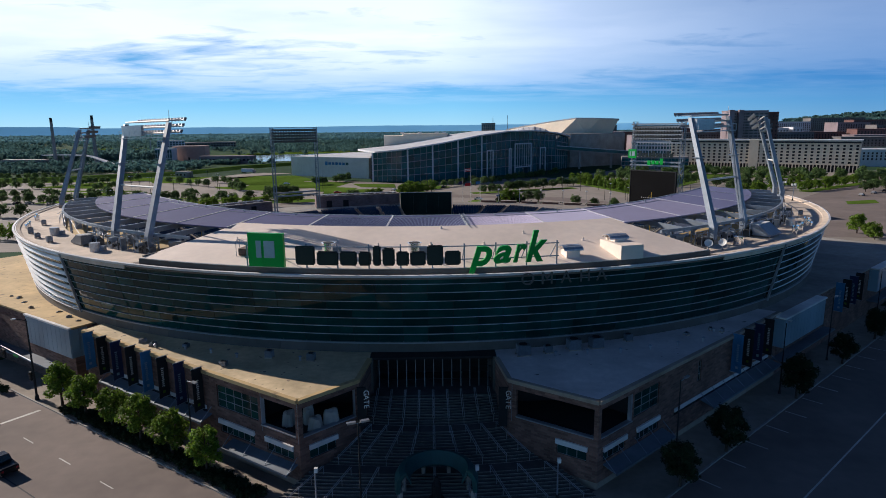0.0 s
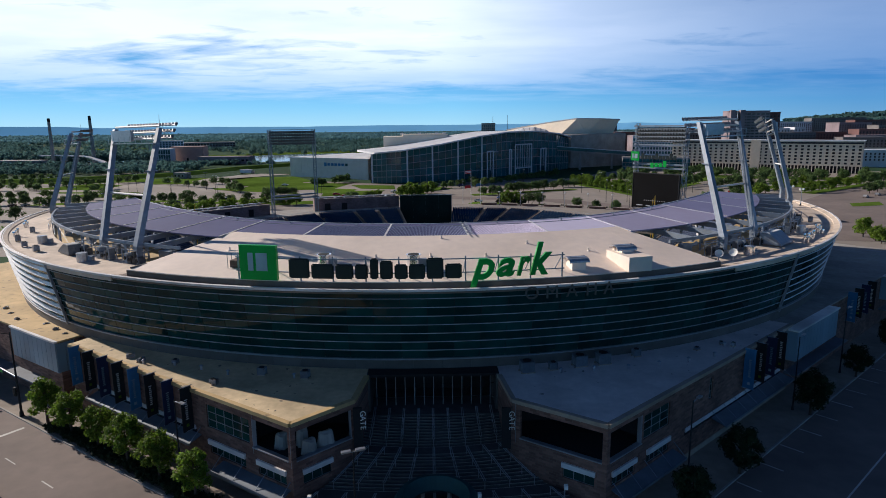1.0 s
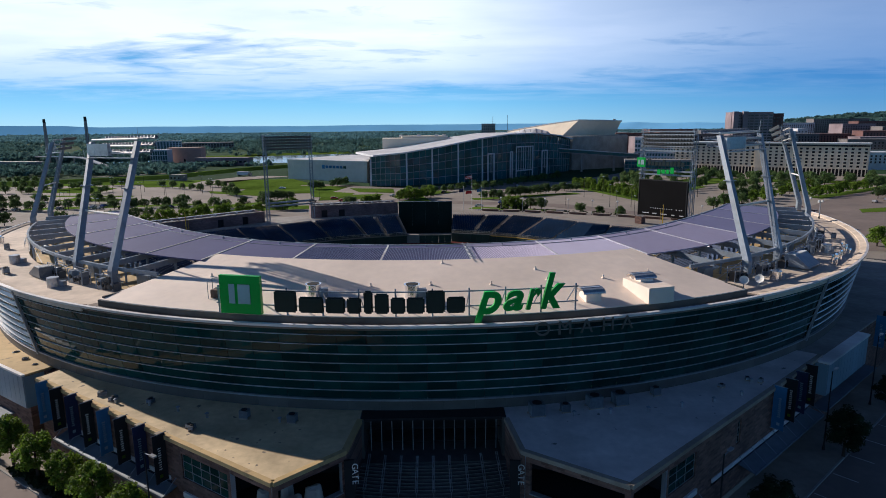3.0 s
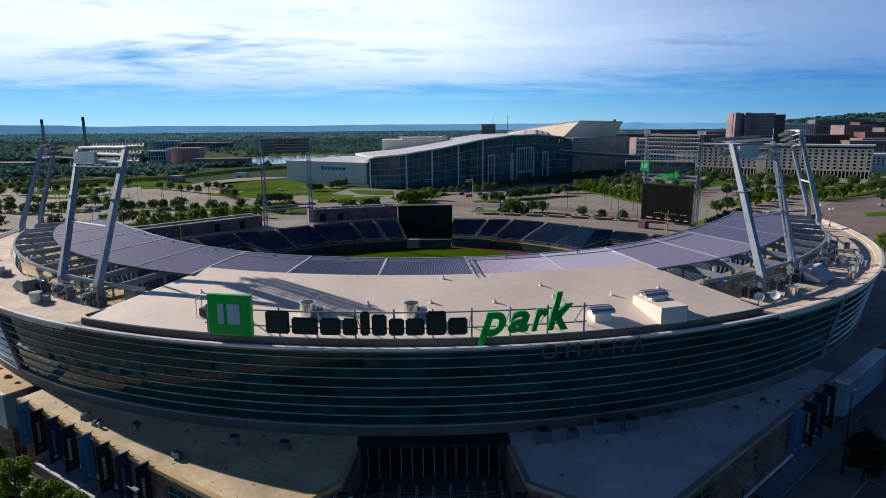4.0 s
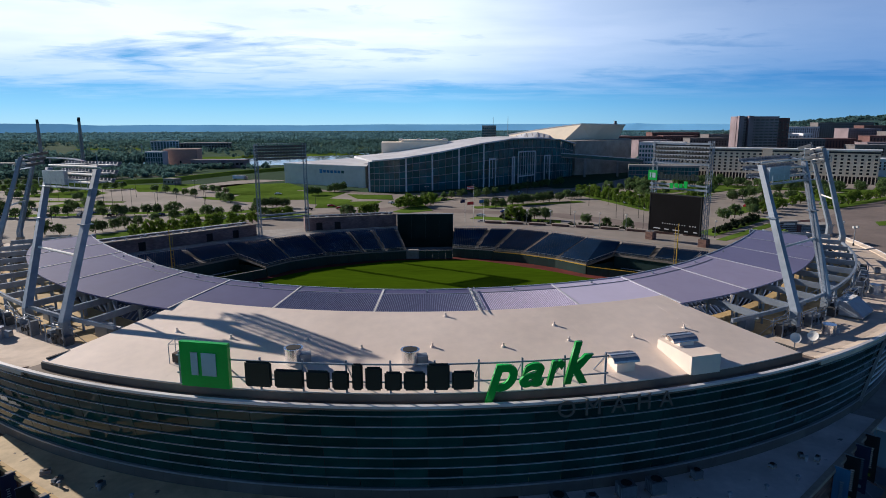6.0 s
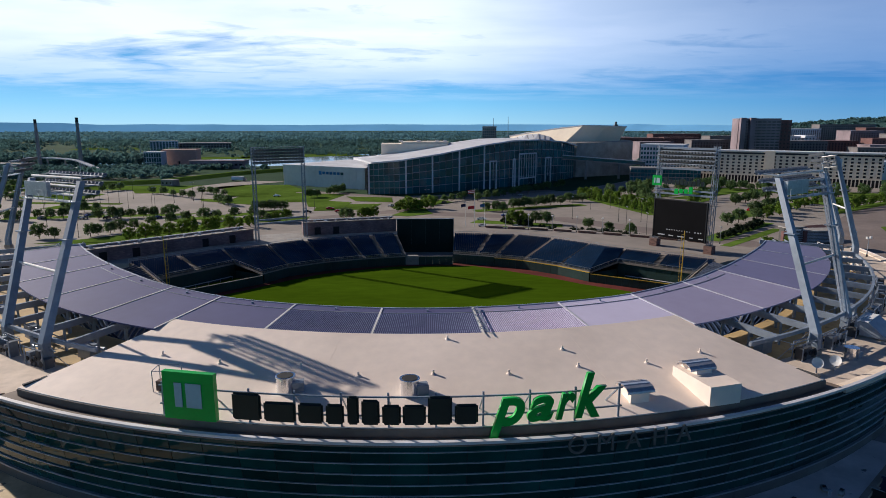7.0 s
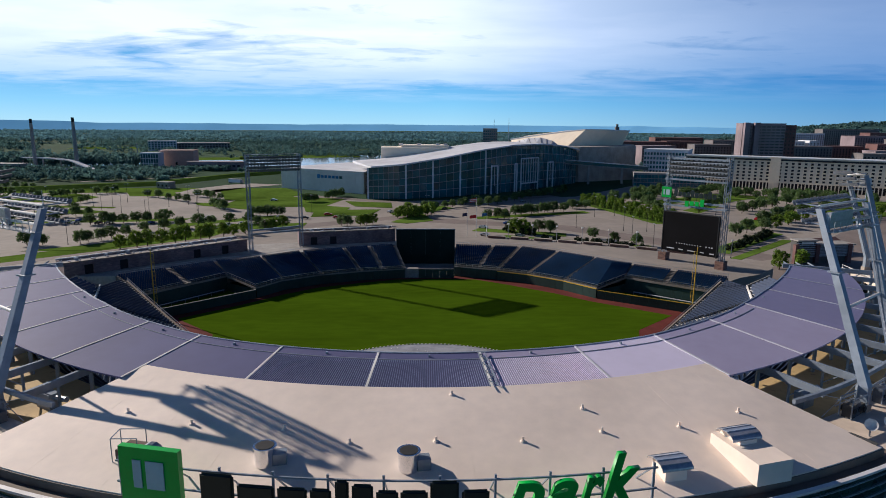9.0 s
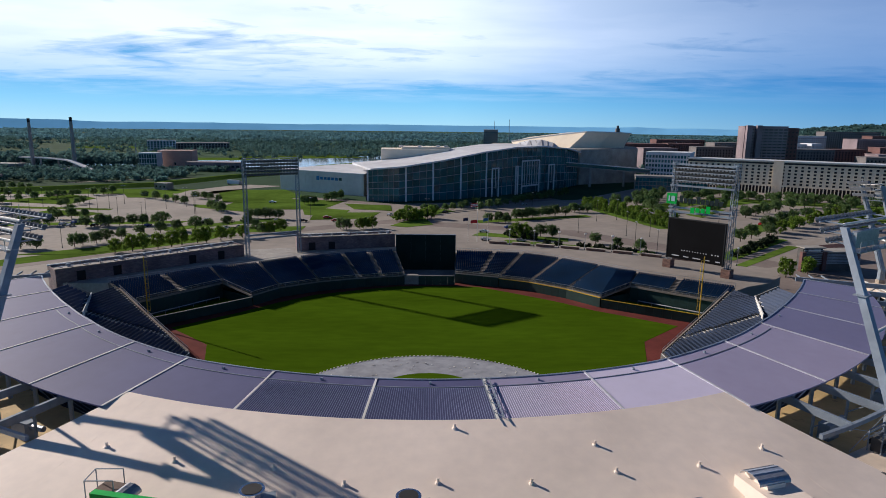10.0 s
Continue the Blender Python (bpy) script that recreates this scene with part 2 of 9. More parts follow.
M_LEAFD = mat("dark_leaves", (0.115, 0.180, 0.062), (0.078, 0.128, 0.044), 0.7, s1=0.8, s2=0.3, bump=0, island=0.4, rand=0.22, spec=0.2, local=True)
# leaf copy with the shade of street and shrub bed put into its colour
M_LEAFS = mat("shade_darkened_leaves", (0.024, 0.040, 0.016), (0.016, 0.027, 0.011), 0.7, s1=0.8, s2=0.3, bump=0, island=0.35, rand=0.15, spec=0.15, local=True)
# the haze of distance is put into the blue of both woods colours
M_WOOD = mat("far_woods", (0.098, 0.178, 0.165), (0.072, 0.142, 0.135), 0.9, s1=0.05, s2=0.006, bump=0, island=0.14, spec=0.05, amount2=0.35)
M_HAZE = mat("haze_tinted_woods", (0.120, 0.230, 0.255), (0.096, 0.196, 0.225), 1.0, s1=0.02, s2=0.003, bump=0, island=0.12, spec=0.0)
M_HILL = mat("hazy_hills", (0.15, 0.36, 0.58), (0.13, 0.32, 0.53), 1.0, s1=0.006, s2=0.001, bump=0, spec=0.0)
M_WATER = mat("river_water", (0.16, 0.20, 0.22), (0.14, 0.18, 0.20), 0.12, s1=0.05, s2=0.01, bump=0.03)
M_GREEN = mat("green_sign_face", (0.0, 0.40, 0.040), (0.0, 0.36, 0.036), 0.4, bump=0.02)
M_PALEGR = mat("pale_sign_shape", (0.36, 0.50, 0.52), (0.34, 0.47, 0.49), 0.4, bump=0)
M_DARKGR = mat("dark_sign_shape", (0.006, 0.016, 0.015), (0.005, 0.013, 0.012), 0.4, bump=0)
M_TEAL = mat("green_copper_canopy", (0.006, 0.072, 0.074), (0.004, 0.052, 0.056), 0.6, s1=1.2)
M_BLUE = mat("blue_banner_cloth", (0.045, 0.17, 0.34), (0.038, 0.145, 0.30), 0.8, s1=2, rand=0.2)
M_BLKBAN = mat("black_banner_cloth", (0.010, 0.012, 0.014), (0.008, 0.009, 0.011), 0.8, s1=2)
M_NAVYBAN = mat("navy_banner_cloth", (0.014, 0.022, 0.075), (0.011, 0.018, 0.062), 0.8, s1=2)
M_POLYC = mat("translucent_wall_panel", (0.22, 0.32, 0.39), (0.19, 0.28, 0.345), 0.35, s1=0.6, rand=0.06)
M_AWN = mat("blue_grey_metal_awning", (0.16, 0.19, 0.23), (0.13, 0.155, 0.19), 0.6, 0.1, s1=1.0)
M_HOTEL = mat("beige_stucco", (0.68, 0.59, 0.46), (0.61, 0.53, 0.415), 0.85, s1=0.5, s2=0.05, amount2=0.08)
M_CREAM = mat("cream_metal", (0.86, 0.74, 0.58), (0.80, 0.69, 0.54), 0.55, s1=0.3, s2=0.03, amount2=0.1)
M_GREYB = mat("grey_building", (0.30, 0.28, 0.27), (0.24, 0.23, 0.22), 0.8, s1=0.3, s2=0.05)
M_MAUVE = mat("mauve_precast", (0.25, 0.195, 0.21), (0.205, 0.16, 0.178), 0.85, s1=0.3, s2=0.05)
M_TOWNG = mat("dark_town_stone", (0.17, 0.155, 0.155), (0.125, 0.115, 0.118), 0.85, s1=0.3, s2=0.05)
M_TERRA = mat("terracotta_brick", (0.40, 0.26, 0.215), (0.33, 0.215, 0.18), 0.9, s1=0.6, s2=0.3, amount2=0.05)
M_WHITEB = mat("white_building", (0.62, 0.63, 0.66), (0.54, 0.55, 0.58), 0.7, s1=0.3, s2=0.05, amount2=0.12)
M_WIN = mat("dark_window", (0.02, 0.024, 0.03), (0.016, 0.02, 0.026), 0.12, bump=0, rand=0.4)
M_GLASSB = mat("blue_green_glazing", (0.026, 0.120, 0.140), (0.018, 0.088, 0.106), 0.05, s1=0.3, bump=0, rand=0.3, spec=0.5)
M_SEATB = mat("blue_seat_plastic", (0.011, 0.042, 0.105), (0.008, 0.034, 0.085), 0.8, s1=2, rand=0.08, bump=0.03, spec=0.08)
M_HOUSING = mat("lamp_housing", (0.16, 0.18, 0.21), (0.12, 0.135, 0.16), 0.4, 0.4, bump=0)
M_FACADE = mat("dark_green_glazing", (0.010, 0.056, 0.052), (0.006, 0.036, 0.034), 0.04, s1=0.4, s2=0.15, bump=0, rand=0.35, spec=0.2)
M_FINB = mat("pale_aluminium_fin", (0.48, 0.52, 0.57), (0.40, 0.44, 0.49), 0.4, 0.3, s1=1.0, bump=0.03)
M_RED = mat("red_cloth", (0.42, 0.02, 0.025), (0.36, 0.018, 0.02), 0.8)
M_FLAG = mat("white_cloth", (0.7, 0.68, 0.66), (0.62, 0.6, 0.58), 0.8)
M_LAMP = mat("lamp_lens", (0.62, 0.64, 0.66), (0.5, 0.52, 0.55), 0.15, 0.3, bump=0)
M_TYRE = mat("tyre_rubber", (0.015, 0.015, 0.015), (0.01, 0.01, 0.01), 0.8, bump=0)
CAR_PAINT = [mat("car_paint_" + n, c, tuple(0.92 * v for v in c), 0.25, 0.3, bump=0) for n, c in
             (("white", (0.6, 0.6, 0.6)), ("black", (0.015, 0.015, 0.017)), ("red", (0.35, 0.02, 0.02)), ("silver", (0.33, 0.34, 0.36)), ("blue", (0.03, 0.06, 0.2)))]
M_LAMPGLOW = mat("frosted_lamp_globe", (0.75, 0.75, 0.72), (0.7, 0.7, 0.67), 0.3, bump=0)


# haze before the far hills, put into their blue colour and weak emission
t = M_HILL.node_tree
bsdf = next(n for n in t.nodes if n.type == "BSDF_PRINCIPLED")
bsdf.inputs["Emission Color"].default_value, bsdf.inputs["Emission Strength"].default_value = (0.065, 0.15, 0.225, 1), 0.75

# leaves let some light through
for m in (M_LEAF, M_LEAFD, M_WOOD, M_HAZE):
    t = m.node_tree
    bsdf = next(n for n in t.nodes if n.type == "BSDF_PRINCIPLED")
    out = next(n for n in t.nodes if n.type == "OUTPUT_MATERIAL")
    thru, both = t.nodes.new("ShaderNodeBsdfTranslucent"), t.nodes.new("ShaderNodeMixShader")
    both.inputs[0].default_value = 0.45
    t.links.new(bsdf.inputs["Base Color"].links[0].from_socket, thru.inputs["Color"])
    t.links.new(bsdf.outputs[0], both.inputs[1])
    t.links.new(thru.outputs[0], both.inputs[2])
    t.links.new(both.outputs[0], out.inputs["Surface"])

# ---------- mesh helpers ----------
def thing(name, label, category, group="", kind="", at=(0, 0, 0), turn=0.0):
    ob = new(name)
    ob.matrix_basis = pose(*at, 0, 0, turn)
    return tagged(ob, label, category, group, kind)


def link(name, me, material, parent=None, label=""):
    if not me.materials:
        me.materials.append(material)
    ob = new(name, me)
    if parent is not None:
        ob.parent = parent
    if label:
        ob["label"] = label
    return ob


def part(name, bm, material, parent=None, label="", smooth=False):
    me = bpy.data.meshes.new(name)
    bm.normal_update()
    bm.to_mesh(me)
    bm.free()
    if smooth:
        me.shade_smooth()
    return link(name, me, material, parent, label)


def solid(name, bm, material, label, category, group="", kind="", smooth=False):
    return tagged(part(name, bm, material, None, "", smooth), label, category, group, kind)


def hexa(bm, p):
    """A block from eight corners: four below, then four above, both counter-clockwise."""
    v = [bm.verts.new(q) for q in p]
    for f in ((3, 2, 1, 0), (4, 5, 6, 7), (0, 1, 5, 4), (1, 2, 6, 5), (2, 3, 7, 6), (3, 0, 4, 7)):
        bm.faces.new([v[i] for i in f])


def box(bm, c, s, rz=0.0):
    k, w = math.cos(radians(rz)), math.sin(radians(rz))
    pts = []
    for z in (-0.5, 0.5):
        for x, y in ((-0.5, -0.5), (0.5, -0.5), (0.5, 0.5), (-0.5, 0.5)):
            x, y = x * s[0], y * s[1]
            pts.append((c[0] + k * x - w * y, c[1] + w * x + k * y, c[2] + z * s[2]))
    hexa(bm, pts)


def beam(bm, p, q, w, h=None):
    """A bar of rectangular section between two points."""
    p, q, h = Vector(p), Vector(q), h or w
    d = (q - p).normalized()
    side = d.cross(Vector((0, 0, 1)))
    side = side.normalized() if side.length > 1e-4 else Vector((1, 0, 0))
    top = side.cross(d).normalized()
    a, b2 = side * w / 2, top * h / 2
    hexa(bm, [p - a - b2, p + a - b2, q + a - b2, q - a - b2, p - a + b2, p + a + b2, q + a + b2, q - a + b2])


def tube(bm, p, q, r, n=8, r2=None):
    p, q, r2 = Vector(p), Vector(q), r if r2 is None else r2
    d = (q - p).normalized()
    side = d.orthogonal().normalized()
    top = d.cross(side)
    rings = []
    for c, rad in ((p, r), (q, r2)):
        rings.append([bm.verts.new(c + (side * math.cos(2 * math.pi * i / n) + top * math.sin(2 * math.pi * i / n)) * rad) for i in range(n)])
    for i in range(n):
        j = (i + 1) % n
        bm.faces.new((rings[0][i], rings[0][j], rings[1][j], rings[1][i]))
    bm.faces.new(rings[0][::-1])
    bm.faces.new(rings[1])


def prism(bm, poly, z0, z1):
    """An upright prism on a flat outline; z1 may be a list, one height a corner."""
    n = len(poly)
    tops = z1 if isinstance(z1, (list, tuple)) else [z1] * n
    lo = [bm.verts.new((x, y, z0)) for x, y in poly]
    hi = [bm.verts.new((x, y, z)) for (x, y), z in zip(poly, tops)]
    bm.faces.new(lo[::-1])
    bm.faces.new(hi)
    for i in range(n):
        j = (i + 1) % n
        bm.faces.new((lo[i], lo[j], hi[j], hi[i]))


CY = 37.0  # centre of the stadium's rings lies at (0, CY)


def polar(r, a, z=0.0):
    a = radians(a)
    return Vector((r * math.sin(a), CY - r * math.cos(a), z))


def ring(bm, profile, a0, a1, n, caps=True):
    """Sweeps a closed outline of (radius, height) round the stadium's centre."""
    loops = []
    for i in range(n + 1):
        a = a0 + (a1 - a0) * i / n
        loops.append([bm.verts.new(polar(r, a, z)) for r, z in profile])
    m = len(profile)
    for i in range(n):
        for k in range(m):
            l = (k + 1) % m
            bm.faces.new((loops[i][k], loops[i + 1][k], loops[i + 1][l], loops[i][l]))
    if caps:
        bm.faces.new(loops[0][::-1])
        bm.faces.new(loops[-1])


def sheet(name, outline, z, material, label, category, kind="structure", thick=0.05):
    bm = bmesh.new()
    prism(bm, outline, z - thick, z)
    bmesh.ops.triangulate(bm, faces=[f for f in bm.faces if len(f.verts) > 4])
    bmesh.ops.recalc_face_normals(bm, faces=bm.faces)
    return solid(name, bm, material, label, category, "", kind)


def lerp(p, q, t):
    return tuple(a + (b - a) * t for a, b in zip(p, q))


def brick_mat(name, c1, c2, mortar, width, height, scale_x=1.25):
    """Courses of brick in running bond, with per-brick tone, sooty patches and recessed joints."""
    m = bpy.data.materials.new(name)
    m.use_nodes = True
    t = m.node_tree
    bsdf = t.nodes["Principled BSDF"]
    bsdf.inputs["Roughness"].default_value = 0.88
    pos = t.nodes.new("ShaderNodeNewGeometry").outputs["Position"]
    sp = t.nodes.new("ShaderNodeSeparateXYZ")
    t.links.new(pos, sp.inputs[0])
    mul = t.nodes.new("ShaderNodeMath")
    mul.operation = "MULTIPLY"
    mul.inputs[1].default_value = scale_x
    t.links.new(sp.outputs[0], mul.inputs[0])
    co = t.nodes.new("ShaderNodeCombineXYZ")
    t.links.new(mul.outputs[0], co.inputs[0])
    t.links.new(sp.outputs[2], co.inputs[1])
    br = t.nodes.new("ShaderNodeTexBrick")
    br.inputs["Scale"].default_value = 1.0
    br.inputs["Brick Width"].default_value, br.inputs["Row Height"].default_value, br.inputs["Mortar Size"].default_value = width, height, height * 0.07
    br.inputs["Color1"].default_value, br.inputs["Color2"].default_value, br.inputs["Mortar"].default_value = (*c1, 1), (*c2, 1), (*mortar, 1)
    t.links.new(co.outputs[0], br.inputs["Vector"])
    patch = t.nodes.new("ShaderNodeTexNoise")
    patch.inputs["Scale"].default_value, patch.inputs["Detail"].default_value = 0.35, 6
    t.links.new(pos, patch.inputs["Vector"])
    k = t.nodes.new("ShaderNodeMapRange")
    k.inputs[1].default_value, k.inputs[2].default_value, k.inputs[3].default_value, k.inputs[4].default_value = 0.3, 0.7, 0.72, 1.25
    t.links.new(patch.outputs["Fac"], k.inputs[0])
    hsv = t.nodes.new("ShaderNodeHueSaturation")
    t.links.new(br.outputs["Color"], hsv.inputs["Color"])
    t.links.new(k.outputs[0], hsv.inputs["Value"])
    t.links.new(hsv.outputs[0], bsdf.inputs["Base Color"])
    bp = t.nodes.new("ShaderNodeBump")
    bp.inputs["Strength"].default_value, bp.inputs["Distance"].default_value, bp.invert = 0.4, 0.02, True
    t.links.new(br.outputs["Fac"], bp.inputs["Height"])
    t.links.new(bp.outputs[0], bsdf.inputs["Normal"])
    return m


M_BRICKM = brick_mat("mauve_brick", (0.23, 0.155, 0.155), (0.14, 0.095, 0.098), (0.17, 0.13, 0.13), 0.8, 0.27)
M_BRICK = brick_mat("brown_brick", (0.25, 0.135, 0.105), (0.115, 0.06, 0.048), (0.16, 0.115, 0.092), 0.8, 0.27)
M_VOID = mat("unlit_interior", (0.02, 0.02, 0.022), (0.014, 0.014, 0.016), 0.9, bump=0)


# ---------- stadium shell ----------
stadium = thing("stadium", "round ballpark building with dark green glass front and grey canopy", "stadium", kind="structure")
SEAMS = [4.65 + 9.3 * i for i in range(8)]
Z_RIM, Z_GLASS, R_TOP, R_LOW = 20.3, 11.3, 88.0, 86.0


def wall_r(z):
    return R_LOW + (R_TOP - R_LOW) * (z - Z_GLASS) / (Z_RIM - Z_GLASS)


# dark backing behind the glass, and the closed lower drum
bm = bmesh.new()
ring(bm, [(87.0, 19.9), (85.2, 11.3), (84.6, 11.3), (86.4, 19.9)], -84, 84, 120)
part("inner_wall", bm, M_BLACK, stadium)
bm = bmesh.new()
ring(bm, [(85.6, 0), (85.6, 10.9), (85.0, 10.9), (85.0, 0)], 5.3, 84, 56)
ring(bm, [(85.6, 0), (85.6, 10.9), (85.0, 10.9), (85.0, 0)], -84, -4.6, 56)
part("lower_wall", bm, M_STONE, stadium)
# grey panel band under the glass
band_part = new("panel_band")
band_part.parent = stadium
bm = bmesh.new()
ring(bm, [(86.05, 9.7), (86.05, 11.25), (85.7, 11.25), (85.7, 9.7)], -1.14, 1.14, 2)
me_band = bpy.data.meshes.new("band_panel")
bm.to_mesh(me_band)
bm.free()
for i in range(-36, 37):
    o = link("band_panel", me_band, M_BAND, band_part)
    o.matrix_basis = Matrix.Translation((0, CY, 0)) @ Matrix.Rotation(radians(2.3 * i), 4, "Z") @ Matrix.Translation((0, -CY, 0))
bm = bmesh.new()
ring(bm, [(86.3, 11.2), (86.3, 11.36), (85.7, 11.36), (85.7, 11.2)], -84, 84, 120)
part("band_cap", bm, M_FIN, stadium)

# glass wall: rows of panes between horizontal fins
ROWS = 8
glass_wall = new("glass_wall")
glass_wall.parent = stadium
step_a = 74.0 / 36
for k in range(ROWS):
    z0 = Z_GLASS + (Z_RIM - Z_GLASS) * k / ROWS + 0.05
    z1 = Z_GLASS + (Z_RIM - Z_GLASS) * (k + 1) / ROWS - 0.05
    bm = bmesh.new()
    h = step_a / 2 - 0.02
    r0, r1 = wall_r(z0), wall_r(z1)
    ring(bm, [(r0, z0), (r1, z1), (r1 - 0.05, z1), (r0 - 0.05, z0)], -h, h, 2)
    me = bpy.data.meshes.new("pane")
    bm.to_mesh(me)
    bm.free()
    for i in range(36):
        o = link("pane", me, M_FACADE, glass_wall)
        a = -37 + step_a * (i + 0.5)
        tip = Matrix.Rotation(radians(random.uniform(-0.12, 0.12)), 4, "Z")
        o.matrix_basis = Matrix.Translation((0, CY, 0)) @ Matrix.Rotation(radians(a), 4, "Z") @ Matrix.Translation((0, -CY, 0)) @ Matrix.Translation((0, CY - 86, 0)) @ tip @ Matrix.Translation((0, 86 - CY, 0))
for k in range(ROWS):
    z = Z_GLASS + (Z_RIM - Z_GLASS) * k / ROWS
    r = wall_r(z)
    bm = bmesh.new()
    ring(bm, [(r + 0.13, z - 0.03), (r + 0.13, z + 0.03), (r - 0.04, z + 0.03), (r - 0.04, z - 0.03)], -37, 37, 72)
    part("fin", bm, M_FINB, glass_wall)
# white louvres round the flanks, past the joints of the glass
for s in (-1, 1):
    flank = new("louvre_wall")
    flank.parent = stadium
    for k in range(ROWS + 1):
        z = Z_GLASS + (Z_RIM - Z_GLASS) * k / ROWS - (0.2 if k == ROWS else 0)
        r = wall_r(z)
        bm = bmesh.new()
        a0, a1 = sorted((s * 37.3, s * 84))
        hh = 0.25 if s < 0 else 0.05
        depth = 0.32 if s < 0 else 0.12
        ring(bm, [(r + depth, z - hh), (r + depth / 2, z + hh * 0.8), (r - 0.1, z + hh), (r - 0.1, z - hh)], a0, a1, 48)
        part("louvre", bm, M_LOUVRE if s < 0 else M_FINB, flank)
    bm = bmesh.new()
    a0, a1 = sorted((s * 37.3, s * 84))
    ring(bm, [(wall_r(11.4), 11.4), (wall_r(20), 20), (wall_r(20) - 0.05, 20), (wall_r(11.4) - 0.05, 11.4)], a0, a1, 40)
    part("louvre_glass", bm, M_FACADE, flank)
    bm = bmesh.new()
    beam(bm, polar(R_LOW + 0.2, s * 37.15, 10.9), polar(R_TOP + 0.2, s * 37.15, 20.4), 0.3, 0.3)
    part("joint_mullion", bm, M_FIN, stadium)
# coping of the rim
bm = bmesh.new()
ring(bm, [(88.35, 20.1), (88.42, 20.38), (88.08, 20.42), (88.08, 20.1)], -84, 84, 140)
part("rim_coping", bm, M_RIM, stadium)
# shoulder between coping and flat roof
bm = bmesh.new()
ring(bm, [(88.08, 19.8), (88.08, 20.2), (86.0, 20.1), (86.0, 19.8)], -27, 27, 60)
part("rim_gutter", bm, M_FASCIA, stadium)
# roof terraces on both flanks, with an upstand
for s in (-1, 1):
    a0, a1 = sorted((s * 24.5, s * 70))
    bm = bmesh.new()
    ring(bm, [(87.3, 19.4), (87.3, 20.02), (80.4, 20.02), (80.4, 18.2), (80.7, 18.2), (80.7, 19.4)], a0, a1, 44)
    part("roof_deck", bm, M_TERRACE, stadium)
    bm = bmesh.new()
    ring(bm, [(87.3, 19.2), (87.3, 20.02), (82.0, 20.02), (82.0, 19.2)], *sorted((s * 70.02, s * 84)), 16)
    part("roof_deck", bm, M_TERRACE, stadium)
    a0, a1 = sorted((s * 24.5, s * 84))
    bm = bmesh.new()
    ring(bm, [(88.07, 19.5), (88.07, 20.36), (87.2, 20.16), (87.2, 19.5)], a0 if s < 0 else 27.2, -27.2 if s < 0 else a1, 44)
    part("parapet_cap", bm, M_TERRACE, stadium)
    bm = bmesh.new()
    ring(bm, [(88.2, 0), (88.2, 19.4), (82.0, 19.4), (82.0, 0)], s * 84, s * 84.4, 1)
    bmesh.ops.recalc_face_normals(bm, faces=bm.faces)
    part("end_wall", bm, M_STONE, stadium)
# main flat roof: a slab that slopes from the canopy down to the rim
bm = bmesh.new()
NF, NR = 44, 6
grid_top, grid_low = [], []
for i in range(NR + 1):
    t = i / NR
    half = 23.0 + (26.0 - 23.0) * t
    r, z = 71.9 + (87.0 - 71.9) * t, 23.68 + (20.95 - 23.68) * t
    grid_top.append([bm.verts.new(polar(r, -half + 2 * half * j / NF, z)) for j in range(NF + 1)])
    grid_low.append([bm.verts.new(polar(r, -half + 2 * half * j / NF, z - 0.75)) for j in range(NF + 1)])
for i in range(NR):
    for j in range(NF):
        bm.faces.new((grid_top[i][j], grid_top[i + 1][j], grid_top[i + 1][j + 1], grid_top[i][j + 1]))
        bm.faces.new((grid_low[i][j + 1], grid_low[i + 1][j + 1], grid_low[i + 1][j], grid_low[i][j]))
for j in range(NF):
    for g in (0, NR):
        q = (grid_top[g][j], grid_top[g][j + 1], grid_low[g][j + 1], grid_low[g][j])
        bm.faces.new(q[::-1] if g == 0 else q)
for i in range(NR):
    for j in (0, NF):
        bm.faces.new((grid_top[i][j], grid_top[i + 1][j], grid_low[i + 1][j], grid_low[i][j]))
bmesh.ops.recalc_face_normals(bm, faces=bm.faces)
roof = part("flat_roof", bm, M_ROOF, stadium, "sand-coloured membrane")
bm = bmesh.new()
ring(bm, [(87.12, 20.15), (87.12, 20.86), (87.02, 20.86), (87.02, 20.15)], -26.0, 26.0, 52)
part("roof_fascia", bm, M_FASCIA, roof)
# welded seams of the membrane
for a in [x * s for x in (2.3, 7.0, 11.6, 16.2, 20.9) for s in (-1, 1)]:
    bm = bmesh.new()
    beam(bm, polar(72.2, a, 23.628), polar(86.8, a, 20.988), 0.035, 0.004)
    part("roof_seam", bm, M_ROOF, roof)
# side walls below the slab's slanting edges
for s in (-1, 1):
    bm = bmesh.new()
    beam(bm, polar(73, s * 22.9, 21.3), polar(86.6, s * 25.8, 20.1), 0.3, 2.2)
    part("roof_side_wall", bm, M_CONCD, stadium)

# canopy of grey sheets over the upper seats
canopy = new("canopy")
canopy.parent = stadium
edges = [-69.75 + 9.3 * i + (1.25 if 0 < i < 5 else 0) for i in range(16)]


def canopy_z(r):
    return 24.15 - (r - 64.5) * 0.078


def inner(a):
    """Radius of the canopy's inner edge: nearly straight along the flanks."""
    return float(np.interp(abs(a), (0, 22, 30, 36, 42, 49, 55, 60, 65, 70), (64.5, 64.2, 63.5, 63.1, 62.65, 62.65, 63.1, 63.8, 64.8, 66.0)))


